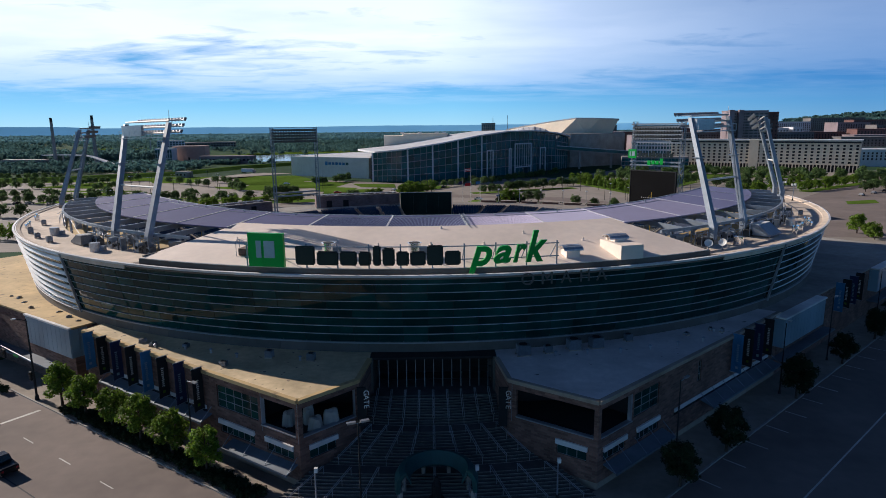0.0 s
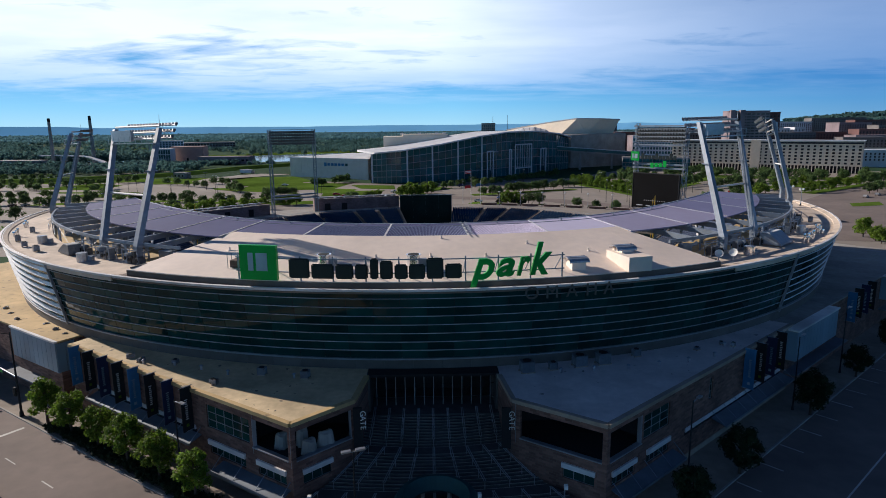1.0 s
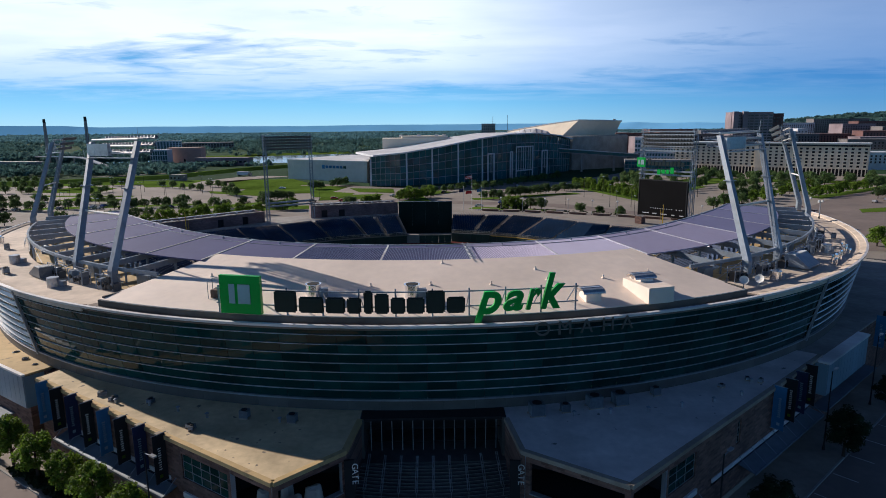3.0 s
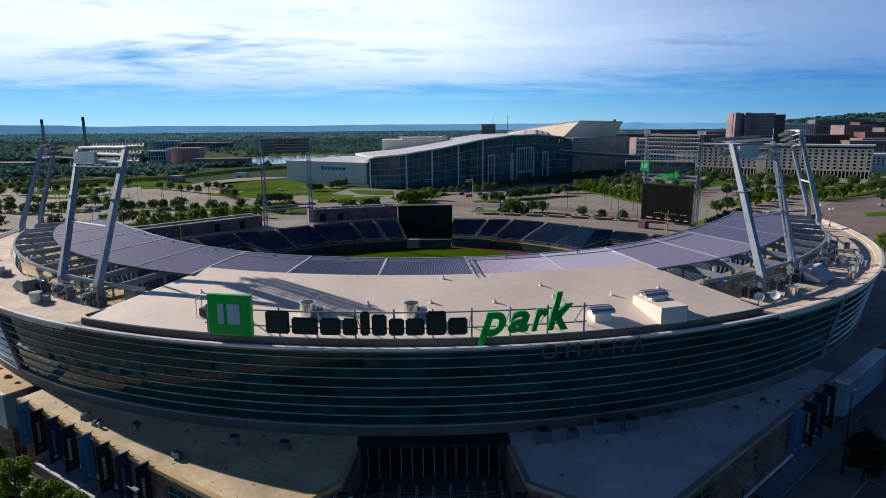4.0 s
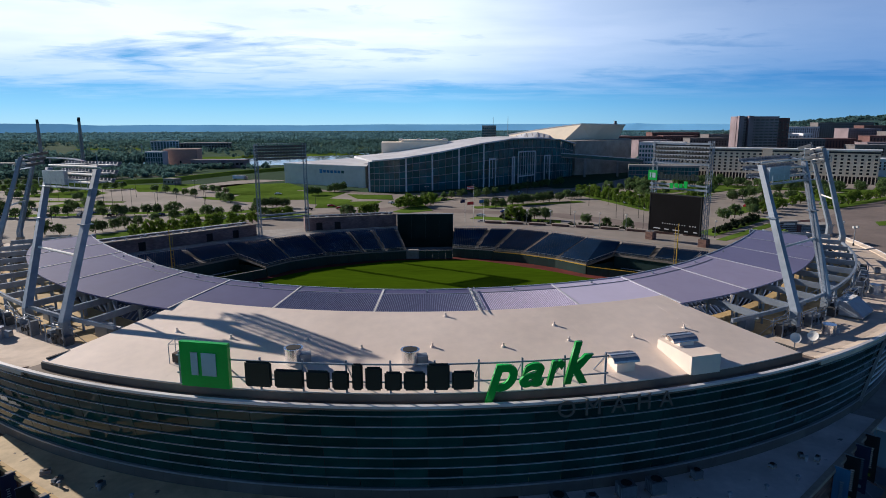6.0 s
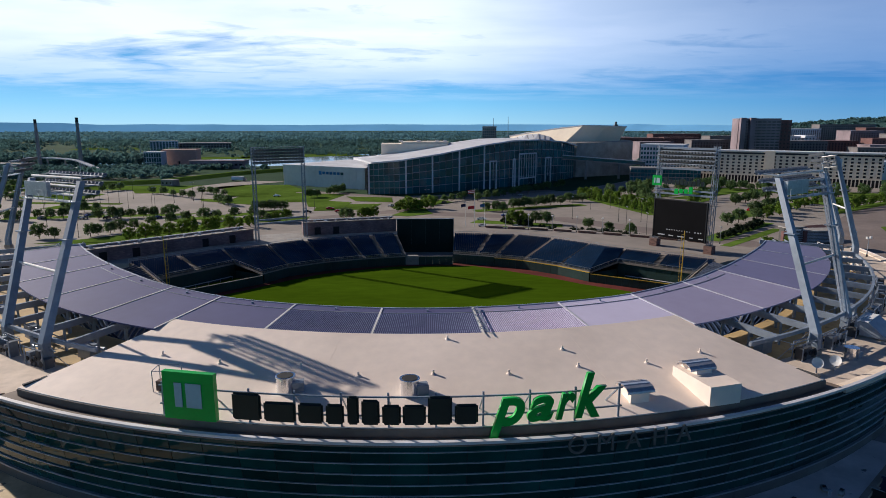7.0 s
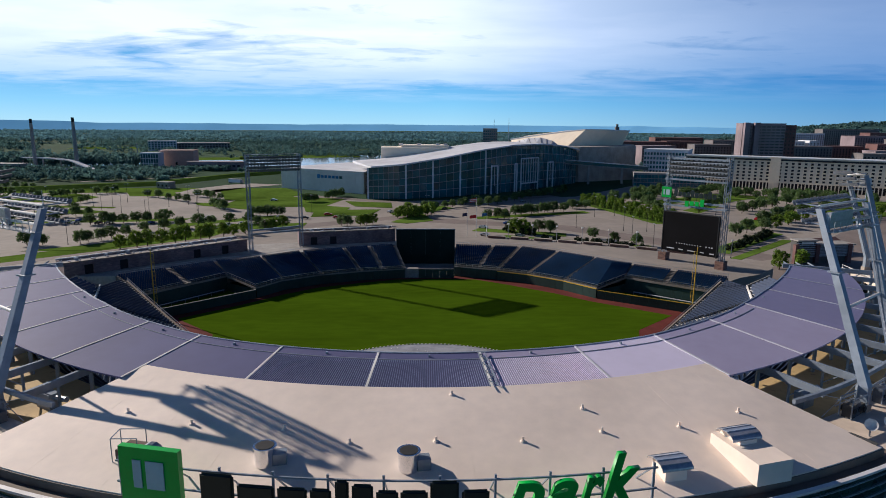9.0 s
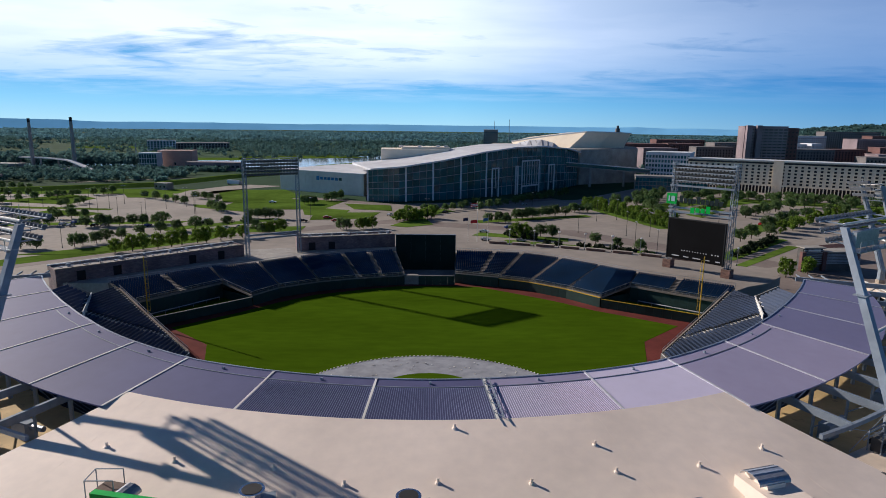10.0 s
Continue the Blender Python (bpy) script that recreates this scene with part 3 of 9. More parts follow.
def edge_ring(bm, profile, a0, a1, n):
    """Sweeps an outline of (distance from the inner edge, height above the sheet) along the canopy's edge."""
    loops = []
    for i in range(n + 1):
        a = a0 + (a1 - a0) * i / n
        r = inner(a)
        loops.append([bm.verts.new(polar(r + d, a, canopy_z(r + max(d, 0)) + h)) for d, h in profile])
    m = len(profile)
    for p, q in zip(loops[:-1], loops[1:]):
        for k in range(m):
            bm.faces.new((p[k], q[k], q[(k + 1) % m], p[(k + 1) % m]))
    bm.faces.new(loops[0][::-1])
    bm.faces.new(loops[-1])
    bmesh.ops.recalc_face_normals(bm, faces=bm.faces)


for a0, a1 in zip(edges[:-1], edges[1:]):
    mid = (a0 + a1) / 2
    r_out = 71.88 if abs(mid) < 23 else 74.6
    bm = bmesh.new()
    loops = []
    for i in range(9):
        a = a0 + 0.03 + (a1 - a0 - 0.06) * i / 8
        r = inner(a)
        loops.append([bm.verts.new(polar(u, a, canopy_z(u) + h)) for u, h in ((r, -0.16), (r, 0), (r_out, 0), (r_out, -0.16))])
    for p, q in zip(loops[:-1], loops[1:]):
        for k in range(4):
            bm.faces.new((p[k], q[k], q[(k + 1) % 4], p[(k + 1) % 4]))
    bm.faces.new(loops[0][::-1])
    bm.faces.new(loops[-1])
    bmesh.ops.recalc_face_normals(bm, faces=bm.faces)
    # sheets on the right get the copies with sheen in their colour
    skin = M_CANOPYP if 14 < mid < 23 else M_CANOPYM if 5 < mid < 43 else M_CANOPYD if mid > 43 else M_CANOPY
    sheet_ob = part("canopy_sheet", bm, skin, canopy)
    if abs(mid) < 14:
        bm = bmesh.new()
        n = 54
        for i in range(1, n):
            a = a0 + (a1 - a0) * i / n
            beam(bm, polar(66.2, a, canopy_z(66.2) + 0.03), polar(r_out - 0.1, a, canopy_z(r_out) + 0.03), 0.05, 0.04)
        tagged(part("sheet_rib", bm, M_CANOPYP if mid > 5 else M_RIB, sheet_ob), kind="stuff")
for a in edges:
    r_out = 71.86 if abs(a) < 23 else 74.6
    bm = bmesh.new()
    beam(bm, polar(inner(a) + 0.1, a, canopy_z(inner(a)) + 0.03), polar(r_out, a, canopy_z(r_out) + 0.03), 0.22, 0.08)
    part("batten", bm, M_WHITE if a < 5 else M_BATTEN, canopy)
bm = bmesh.new()
edge_ring(bm, [(-0.12, -0.25), (-0.12, 0.09), (0.05, 0.09), (0.05, -0.25)], -69.75, 69.75, 120)
part("edge_gutter", bm, M_GALV, canopy)
bm = bmesh.new()
edge_ring(bm, [(1.5, 0.0), (1.5, 0.06), (1.59, 0.06), (1.59, 0.0)], -49, 41, 90)
part("cable_tray", bm, M_FIN, canopy)
for i, a in enumerate([x for x in np.arange(-46.5, 47, 9.3)]):
    bm = bmesh.new()
    box(bm, (0, -inner(a) - 0.8, canopy_z(inner(a) + 0.8) + 0.11), (0.2, 0.22, 0.2))
    o = part("edge_lamp", bm, M_STEEL, canopy)
    o.matrix_basis = Matrix.Translation((0, CY, 0)) @ Matrix.Rotation(radians(a), 4, "Z")
# open lattice joint by the centre of the canopy
bm = bmesh.new()
for k in range(8):
    r0, r1 = 64.9 + k * 0.88, 65.78 + k * 0.88
    beam(bm, polar(r0, 4.4 if k % 2 else 5.0, canopy_z(r0) + 0.3), polar(r1, 5.0 if k % 2 else 4.4, canopy_z(r1) + 0.3), 0.07)
for a in (4.4, 5.0):
    beam(bm, polar(64.8, a, canopy_z(64.8) + 0.3), polar(72.4, a, 23.9), 0.08)
part("ladder_truss", bm, M_STEEL, canopy)

# raker beams and ring beam that carry the canopy on the flanks
frame_part = new("canopy_frame")
frame_part.parent = stadium
for s in (-1, 1):
    for i in range(11):
        a = s * (27.9 + 4.65 * i)
        bm = bmesh.new()
        beam(bm, polar(66, a, 22.9), polar(80.2, a, 22.45), 0.34, 0.75)
        part("raker_beam", bm, M_STEEL, frame_part)
        if i % 2 or i > 6:
            bm = bmesh.new()
            beam(bm, polar(80.2, a, 18.6), polar(80.2, a, 22.4), 0.3, 0.3)
            part("column", bm, M_STEEL, frame_part)
        else:
            bm = bmesh.new()
            for u, v in ((a, a + s * 4.65), (a + s * 4.65, a)):
                tube(bm, polar(80.25, u, 20.1), polar(80.25, v, 22.3), 0.035, 6)
            part("brace_rod", bm, M_GALV, frame_part)
        bm = bmesh.new()
        beam(bm, polar(76.8, a, 18.7), polar(76.8, a, 22.2), 0.2, 0.2)
        beam(bm, polar(76.8, a, 20.9), polar(78.4, a, 22.2), 0.12, 0.12)
        part("mid_column", bm, M_STEEL, frame_part)
        bm = bmesh.new()
        for r in (67.8, 69.9, 72.0):
            beam(bm, polar(r, a, 22.5), polar(r, a + s * 4.65, 22.5), 0.12, 0.22)
        part("purlin", bm, M_STEEL, frame_part)
        bm = bmesh.new()
        beam(bm, polar(73.4, a, 15.5), polar(73.4, a, 22.6), 0.3, 0.3)
        part("inner_column", bm, M_STEEL, frame_part)
    bm = bmesh.new()
    pts = [polar(80.2, s * (24.6 + 4.65 * i * 0.5), 22.6) for i in range(20)]
    for p, q in zip(pts[:-1], pts[1:]):
        beam(bm, p, q, 0.32, 0.42)
    part("ring_beam", bm, M_STEEL, frame_part)

# upper seats under and past the canopy
for s in (-1, 1):
    upper = thing("seating_tier", "upper tier of dark blue seats on concrete steps under canopy", "seating", "upper seating tiers")
    for i in range(11):
        r, z = 62.5 + 0.84 * i, 12.6 + 0.46 * i
        a0, a1 = sorted((s * 1.5, s * 69.5))
        bm = bmesh.new()
        ring(bm, [(r, z - 0.9), (r, z), (r + 0.84, z), (r + 0.84, z - 0.9)], a0, a1, 48)
        part("seating_step", bm, M_CONC, upper)
        bm = bmesh.new()
        ring(bm, [(r + 0.30, z + 0.05), (r + 0.34, z + 0.42), (r + 0.62, z + 0.80), (r + 0.69, z + 0.80), (r + 0.64, z + 0.40), (r + 0.60, z + 0.05)], a0, a1, 48)
        part("bench", bm, M_SEAT, upper)
    # concourse behind the tier
    bm = bmesh.new()
    a0, a1 = sorted((s * 24.0, s * 70.0))
    ring(bm, [(80.4, 18.9), (80.4, 19.5), (71.3, 19.5), (71.3, 18.9)], a0, a1, 40)
    part("walkway", bm, M_TAN, upper)

# lower stands: rows concentric with the building, cut off along a slanting end
E0, E1 = Vector((49.2, 39.3)), Vector((75.6, 64.0))


def end_angle(r):
    """Where the ring of radius r meets the slanting end of the stand, degrees from the axis."""
    d = E1 - E0
    f = E0 - Vector((0, CY))
    a, b2, c = d.dot(d), 2 * f.dot(d), f.dot(f) - r * r
    t = (-b2 + math.sqrt(max(b2 * b2 - 4 * a * c, 0))) / (2 * a)
    p = f + d * t
    return math.degrees(math.atan2(p.x, -p.y))


# one tip-up seat, made once: pan and back
bm = bmesh.new()
box(bm, (0, 0.16, 0.40), (0.47, 0.36, 0.06))
box(bm, (0, -0.05, 0.60), (0.48, 0.07, 0.44))
box(bm, (0, 0.05, 0.20), (0.06, 0.10, 0.40))
SEAT = bpy.data.meshes.new("seat")
bm.to_mesh(SEAT)
bm.free()
seat_v = [v.co.copy() for v in SEAT.vertices]
seat_f = [tuple(p.vertices) for p in SEAT.polygons]


def joined_seats(places):
    """One mesh of many seats at the given matrices."""
    vs, fs = [], []
    for m in places:
        k = len(vs)
        vs += [m @ v for v in seat_v]
        fs += [tuple(k + j for j in f) for f in seat_f]
    me = bpy.data.meshes.new("seat")
    me.from_pydata(vs, [], fs)
    return me


for s in (-1, 1):
    lower = thing("seating_stand", "lower stand of dark blue seats along the foul line, " + ("in shade" if s < 0 else "sunlit"), "seating", "foul line stands")
    ends, places = [], []
    for i in range(33):
        r, z = 49.4 + 0.9 * i, 1.5 + 0.225 * i
        ang = end_angle(r + 0.45)
        a0, a1 = sorted((s * 40, s * ang))
        bm = bmesh.new()
        ring(bm, [(r, -0.2 if i == 0 else z - 0.7), (r, z), (r + 0.9, z), (r + 0.9, z - 0.7)], a0, a1, 30)
        bmesh.ops.recalc_face_normals(bm, faces=bm.faces)
        part("seating_step", bm, M_TREAD, lower)
        # bright seat edges of each row, their sunlight put into a white strip
        bm = bmesh.new()
        ring(bm, [(r - 0.02, z - 0.06), (r - 0.02, z + 0.03), (r + 0.17, z + 0.03), (r + 0.17, z - 0.06)], *sorted((s * 40, s * (ang - 0.4))), 30)
        bmesh.ops.recalc_face_normals(bm, faces=bm.faces)
        part("lit_edge_strip", bm, M_WHITE, lower)
        rr = r + 0.72
        da = math.degrees(0.53 / rr)
        for k in range(int((ang - 0.9 - 44) / da)):
            a = ang - 0.9 - da * k
            if abs(a - 84.0) < 0.65 or abs(a - 70.5) < 0.65 or abs(a - 97.5) < 0.6:
                continue
            places.append(Matrix.Translation(polar(rr, s * a, z)) @ Matrix.Rotation(radians(s * a), 4, "Z"))
        ends.append(polar(r + 0.45, s * (ang + 0.25), z))
    for m in places[:300]:
        o = link("seat", SEAT, M_SEAT, lower)
        o.matrix_basis = m
    tagged(link("seat", joined_seats(places[300:]), M_SEAT, lower), kind="stuff")
    for a in (70.5, 84.0, 97.5):
        bm = bmesh.new()
        steps = [(49.4 + 0.9 * i, 1.5 + 0.225 * i) for i in range(28) if end_angle(49.4 + 0.9 * i) > a + 1.5]
        if len(steps) > 2:
            outline = [v for r, z in steps for v in ((r + 0.02, z + 0.05), (r + 0.92, z + 0.05))]
            outline += [(outline[-1][0], outline[-1][1] - 0.3), (outline[0][0], outline[0][1] - 0.3)]
            da = 0.5 * math.degrees(1.0 / 60)
            ring(bm, outline, *sorted((s * a - da, s * a + da)), 1)
            bmesh.ops.recalc_face_normals(bm, faces=bm.faces)
            part("aisle", bm, M_CONC, lower)
        else:
            bm.free()
    bm = bmesh.new()
    for i, (p, q) in enumerate(zip(ends[:-1], ends[1:])):
        beam(bm, p + Vector((0, 0, 1.0)), q + Vector((0, 0, 1.0)), 0.08)
        beam(bm, p + Vector((0, 0, 0.5)), q + Vector((0, 0, 0.5)), 0.05)
        if i % 2 == 0:
            beam(bm, p, p + Vector((0, 0, 1.0)), 0.06)
    part("end_railing", bm, M_GALV, lower)
    bm = bmesh.new()
    for p, q in zip(ends[:-1], ends[1:]):
        lo = [Vector((v.x, v.y, -0.1)) for v in (p, q)]
        o = Vector((0.15 * s, -0.15, 0))
        hexa(bm, [lo[0], lo[1], lo[1] + o, lo[0] + o, p, q, q + o, p + o])
    bmesh.ops.recalc_face_normals(bm, faces=bm.faces)
    part("end_wall", bm, M_CONCD, lower)
    bm = bmesh.new()
    across = Vector((0.1, -0.1 * s, 0)) * s
    loops = [[bm.verts.new(p + across * u + Vector((0, 0, v))) for u, v in ((-1, -0.05), (1, -0.05), (1, 0.27), (-1, 0.27))] for p in ends]
    for a, b in zip(loops[:-1], loops[1:]):
        for k in range(4):
            bm.faces.new((a[k], a[(k + 1) % 4], b[(k + 1) % 4], b[k]))
    bm.faces.new(loops[0])
    bm.faces.new(loops[-1])
    bmesh.ops.recalc_face_normals(bm, faces=bm.faces)
    part("end_kerb", bm, M_STONE, lower)


# steeper end blocks behind the lower stands, with a white side wall
for s in (-1, 1):
    t = thing("end_seating_block", "steep end block of navy benches with white side wall", "seating", "end seating blocks")
    for i in range(10):
        r, z = 73.2 + 0.9 * i, 8.1 + 0.40 * i
        a0, a1 = sorted((s * 72, s * min(94.2 + 1.5 * (r - 72.4), 101.6 - 0.12 * (r - 77))))
        bm = bmesh.new()
        ring(bm, [(r, z - 1.6), (r, z), (r + 0.9, z), (r + 0.9, z - 1.6)], a0, a1, 16)
        bmesh.ops.recalc_face_normals(bm, faces=bm.faces)
        part("seating_step", bm, M_CONCD, t)
        # pale strip with the rows' sunlit edges put into its colour
        bm = bmesh.new()
        ring(bm, [(r - 0.02, z - 0.06), (r - 0.02, z + 0.03), (r + 0.20, z + 0.03), (r + 0.20, z - 0.06)], a0, a1, 16)
        bmesh.ops.recalc_face_normals(bm, faces=bm.faces)
        part("lit_edge_strip", bm, M_BATTEN, t)
        bm = bmesh.new()
        ring(bm, [(r + 0.25, z + 0.10), (r + 0.30, z + 0.45), (r + 0.62, z + 0.80), (r + 0.70, z + 0.80), (r + 0.62, z + 0.40), (r + 0.58, z + 0.10)], a0, a1, 16)
        bmesh.ops.recalc_face_normals(bm, faces=bm.faces)
        part("bench", bm, M_SEAT, t)
    bm = bmesh.new()
    beam(bm, (s * 72.4, 43.3, 8.3), (s * 77.2, 56.2, 8.9), 0.22, 1.7)
    part("side_wall", bm, M_WHITE, t)
    bm = bmesh.new()
    beam(bm, (s * 76.9, 54.6, 9.4), (s * 81.6, 53.8, 12.0), 0.22, 1.5)
    part("end_wall", bm, M_CONC, t)
    bm = bmesh.new()
    ring(bm, [(74.4, 0), (74.4, 7.2), (74.8, 7.2), (74.8, 0)], *sorted((s * 72, s * 95)), 12)
    ring(bm, [(82.0, 0), (82.0, 10.9), (82.3, 10.9), (82.3, 0)], *sorted((s * 72, s * 101)), 12)
    part("support_wall", bm, M_CONCD, t)


# ---------- light towers on the roof ----------
bm = bmesh.new()
tube(bm, (0, 0, -0.05), (0, 0, 0.28), 0.15, 8, 0.36)
tube(bm, (0, 0, 0.28), (0, 0, 0.33), 0.36, 8, 0.34)
FLOOD = bpy.data.meshes.new("floodlight")
bm.to_mesh(FLOOD)
bm.free()
FLOOD_BACK = FLOOD.copy()


def light_bank(parent, p0, p1, rows, per, face, pitch, rail=None, size=1.0, lens=True, reach=0.25, rail_r=0.15, rise=0.0):
    """A rack of floodlights between two points, rows stacked along pitch, lamps facing face."""
    p0, p1, pitch, face = Vector(p0), Vector(p1), Vector(pitch), Vector(face).normalized()
    rail = rail or M_WHITE
    turn = face.to_track_quat("Z", "Y").to_matrix().to_4x4()
    for k in range(rows):
        a, b2 = p0 + pitch * k, p1 + pitch * k
        bm = bmesh.new()
        ext = (b2 - a).normalized() * (0.7 if lens else reach)
        tube(bm, a - ext, b2 + ext, rail_r, 8)
        part("lamp_rail", bm, rail, parent)
        for i in range(per):
            c = a - ext + (b2 - a + 2 * ext) * (i + 0.5) / per + face * 0.25 + Vector((0, 0, rise))
            o = link("floodlight", FLOOD, M_LAMP, parent) if lens else link("floodlight", FLOOD_BACK, M_HOUSING, parent)
            o.matrix_basis = Matrix.Translation(c) @ turn @ Matrix.Diagonal((size, size, size, 1))
    return parent


def roof_tower(feet, heads, label):
    t = thing("light_tower", label, "light tower", "leaning light towers")
    legs = []
    for f, h in zip(feet, heads):
        f, h = Vector(f), Vector(h)
        turn = math.degrees(math.atan2(f.x, -(f.y - CY)))
        knee, m = Vector((f.x, f.y, f.z + 1.9)), f.lerp(h, 0.985)
        across, along = Matrix.Rotation(radians(turn), 3, "Z") @ Vector((1, 0, 0)), Matrix.Rotation(radians(turn), 3, "Z") @ Vector((0, 1, 0))

        def rim(c, w):
            return [c - across * w - along * w, c + across * w - along * w, c + across * w + along * w, c - across * w + along * w]
        bm = bmesh.new()
        hexa(bm, rim(Vector((f.x, f.y, 19.6)), 0.46) + rim(knee, 0.44))
        hexa(bm, rim(knee, 0.44) + rim(m, 0.32))
        bmesh.ops.recalc_face_normals(bm, faces=bm.faces)
        part("leg", bm, M_STEEL, t)
        bm = bmesh.new()
        box(bm, (f.x, f.y, 20.0), (1.15, 1.15, 1.3), turn)
        part("plinth", bm, M_STONE, t)
        bm = bmesh.new()
        c = knee.lerp(m, 0.62)
        hexa(bm, rim(c - Vector((0, 0, 0.06)), 0.62) + rim(c + Vector((0, 0, 0.06)), 0.62))
        bmesh.ops.recalc_face_normals(bm, faces=bm.faces)
        part("collar", bm, M_STEEL, t)
        legs.append((Vector((f.x, f.y, f.z + 1.4)), h))
    for k in (0.42,):
        bm = bmesh.new()
        tube(bm, legs[0][0].lerp(legs[0][1], k), legs[1][0].lerp(legs[1][1], k), 0.16, 8)
        part("cross_tube", bm, M_WHITE, t)
    # ladder on one leg
    bm = bmesh.new()
    a, b2 = legs[1][0], legs[1][1]
    side = (legs[0][0] - legs[1][0]).normalized() * 0.62
    for o in (0.85, 1.25):
        beam(bm, a + side * o, b2 + side * o, 0.05)
    for i in range(36):
        k = i / 36
        beam(bm, a.lerp(b2, k) + side * 0.85, a.lerp(b2, k) + side * 1.25, 0.04)
    part("ladder", bm, M_GALV, t)
    inward = (Vector((0, CY, 0)) - Vector((heads[0][0], heads[0][1], 0))).normalized()
    lean = (legs[0][1] - legs[0][0]).normalized()
    drop = -lean * 1.1
    for k in range(3):
        bm = bmesh.new()
        tube(bm, legs[0][1] + drop * k, legs[1][1] + drop * k, 0.15, 8)
        part("head_rail", bm, M_WHITE, t)
    out = inward * 1.9 + Vector((0, 0, 0.1))
    light_bank(t, legs[0][1] + out, legs[1][1] + out, 3, 16, inward * 0.9 + Vector((0, 0, -0.45)), drop + inward * -0.25, M_STEEL, 0.95, False, 0.8, 0.09, 0.34)
    for u in (0.0, 0.5, 1.0):
        for k in range(3):
            bm = bmesh.new()
            c = legs[0][1].lerp(legs[1][1], u) + drop * k
            beam(bm, c, c + out - inward * 0.25 * k, 0.14)
            part("lamp_arm", bm, M_STEEL, t)
    bm = bmesh.new()
    a, b2 = legs[0][1].lerp(legs[1][1], 0.02) + drop * 1.5 - inward * 0.45, legs[0][1].lerp(legs[1][1], 0.48) + drop * 1.5 - inward * 0.45
    beam(bm, a, b2, 0.5, 1.7)
    part("ballast_box", bm, M_GALV, t)
    bm = bmesh.new()
    a, b2 = legs[0][1] + drop * 2.7 - inward * 0.3, legs[1][1] + drop * 2.7 - inward * 0.3
    beam(bm, a, b2, 1.1, 0.1)
    for k in range(9):
        e = a.lerp(b2, k / 8) - inward * 0.5
        beam(bm, e, e + Vector((0, 0, 1.1)), 0.05)
    beam(bm, a - inward * 0.5 + Vector((0, 0, 1.1)), b2 - inward * 0.5 + Vector((0, 0, 1.1)), 0.05)
    part("catwalk", bm, M_GALV, t)
    bm = bmesh.new()
    tip = legs[1][1]
    tube(bm, tip, tip + Vector((0, 0, 1.6)), 0.05, 6, 0.02)
    part("lightning_rod", bm, M_GALV, t)
    return t


roof_tower([(-47.8, -27.5, 20.6), (-40.2, -33.3, 20.6)], [(-49.3, -17.0, 38.7), (-39.4, -24.1, 38.9)], "leaning two-legged steel light tower on roof, sunlit")
roof_tower([(42.6, -32.3, 20.6), (50.6, -25.4, 20.6)], [(42.2, -22.3, 38.9), (50.4, -17.8, 39.1)], "leaning two-legged steel light tower on roof with ladder")
roof_tower([(-84.0, 22.0, 19.9), (-86.2, 32.0, 19.9)], [(-80.6, 27.0, 37.9), (-82.5, 34.6, 37.9)], "leaning two-legged steel light tower at canopy end")
roof_tower([(80.5, 16.5, 20.6), (85.4, 28.2, 20.6)], [(77.1, 20.2, 39.3), (81.6, 31.5, 38.3)], "leaning two-legged steel light tower at canopy end")


# ---------- entrance buildings ----------
def on_wall(a, d, s, out, z):
    """A point s metres along the wall from corner a towards d, out metres in front of it."""
    v = (Vector(d) - Vector(a)).normalized()
    n = Vector((v.y, -v.x))
    if n.dot(Vector((0, -1))) < 0:
        n = -n
    return Vector((a[0] + v.x * s + n.x * out, a[1] + v.y * s + n.y * out, z))


def slab_on(bm, a, d, s0, s1, z0, z1, o0, o1):
    """A block on a wall, from s0 to s1 along it, z0 to z1 up, o0 to o1 out of it."""
    lo = [on_wall(a, d, s, o, z0) for s, o in ((s0, o1), (s1, o1), (s1, o0), (s0, o0))]
    hi = [p + Vector((0, 0, z1 - z0)) for p in lo]
    hexa(bm, lo + hi)
    bmesh.ops.recalc_face_normals(bm, faces=bm.faces)


def wall_with_openings(parent, a, d, length, height, holes, thick=0.4):
    """A brick wall cut by openings (s0, s1, z0, z1); each solid stretch is a part."""
    cuts = sorted({0.0, length, *[h[0] for h in holes], *[h[1] for h in holes]})
    for s0, s1 in zip(cuts[:-1], cuts[1:]):
        spans = sorted((h[2], h[3]) for h in holes if h[0] <= s0 + 1e-6 and h[1] >= s1 - 1e-6)
        z = 0.0
        for lo, hi in spans + [(height, height)]:
            if lo > z + 0.01:
                bm = bmesh.new()
                slab_on(bm, a, d, s0, s1, z, lo, -thick, 0)
                part("wall", bm, M_BRICK, parent)
            z = hi


def window_in(parent, a, d, s0, s1, z0, z1, cols, rows):
    w = new("window")
    w.parent = parent
    for i in range(cols):
        for j in range(rows):
            bm = bmesh.new()
            slab_on(bm, a, d, s0 + (s1 - s0) * i / cols + 0.04, s0 + (s1 - s0) * (i + 1) / cols - 0.04, z0 + (z1 - z0) * j / rows + 0.04, z0 + (z1 - z0) * (j + 1) / rows - 0.04, -0.24, -0.20)
            part("pane", bm, M_FACADE, w)
    bm = bmesh.new()
    for i in range(cols + 1):
        s = s0 + (s1 - s0) * i / cols
        slab_on(bm, a, d, s - 0.035, s + 0.035, z0, z1, -0.28, -0.16)
    for j in range(rows + 1):
        z = z0 + (z1 - z0) * j / rows
        slab_on(bm, a, d, s0, s1, z - 0.035, z + 0.035, -0.27, -0.15)
    part("window_frame", bm, M_FIN, w)


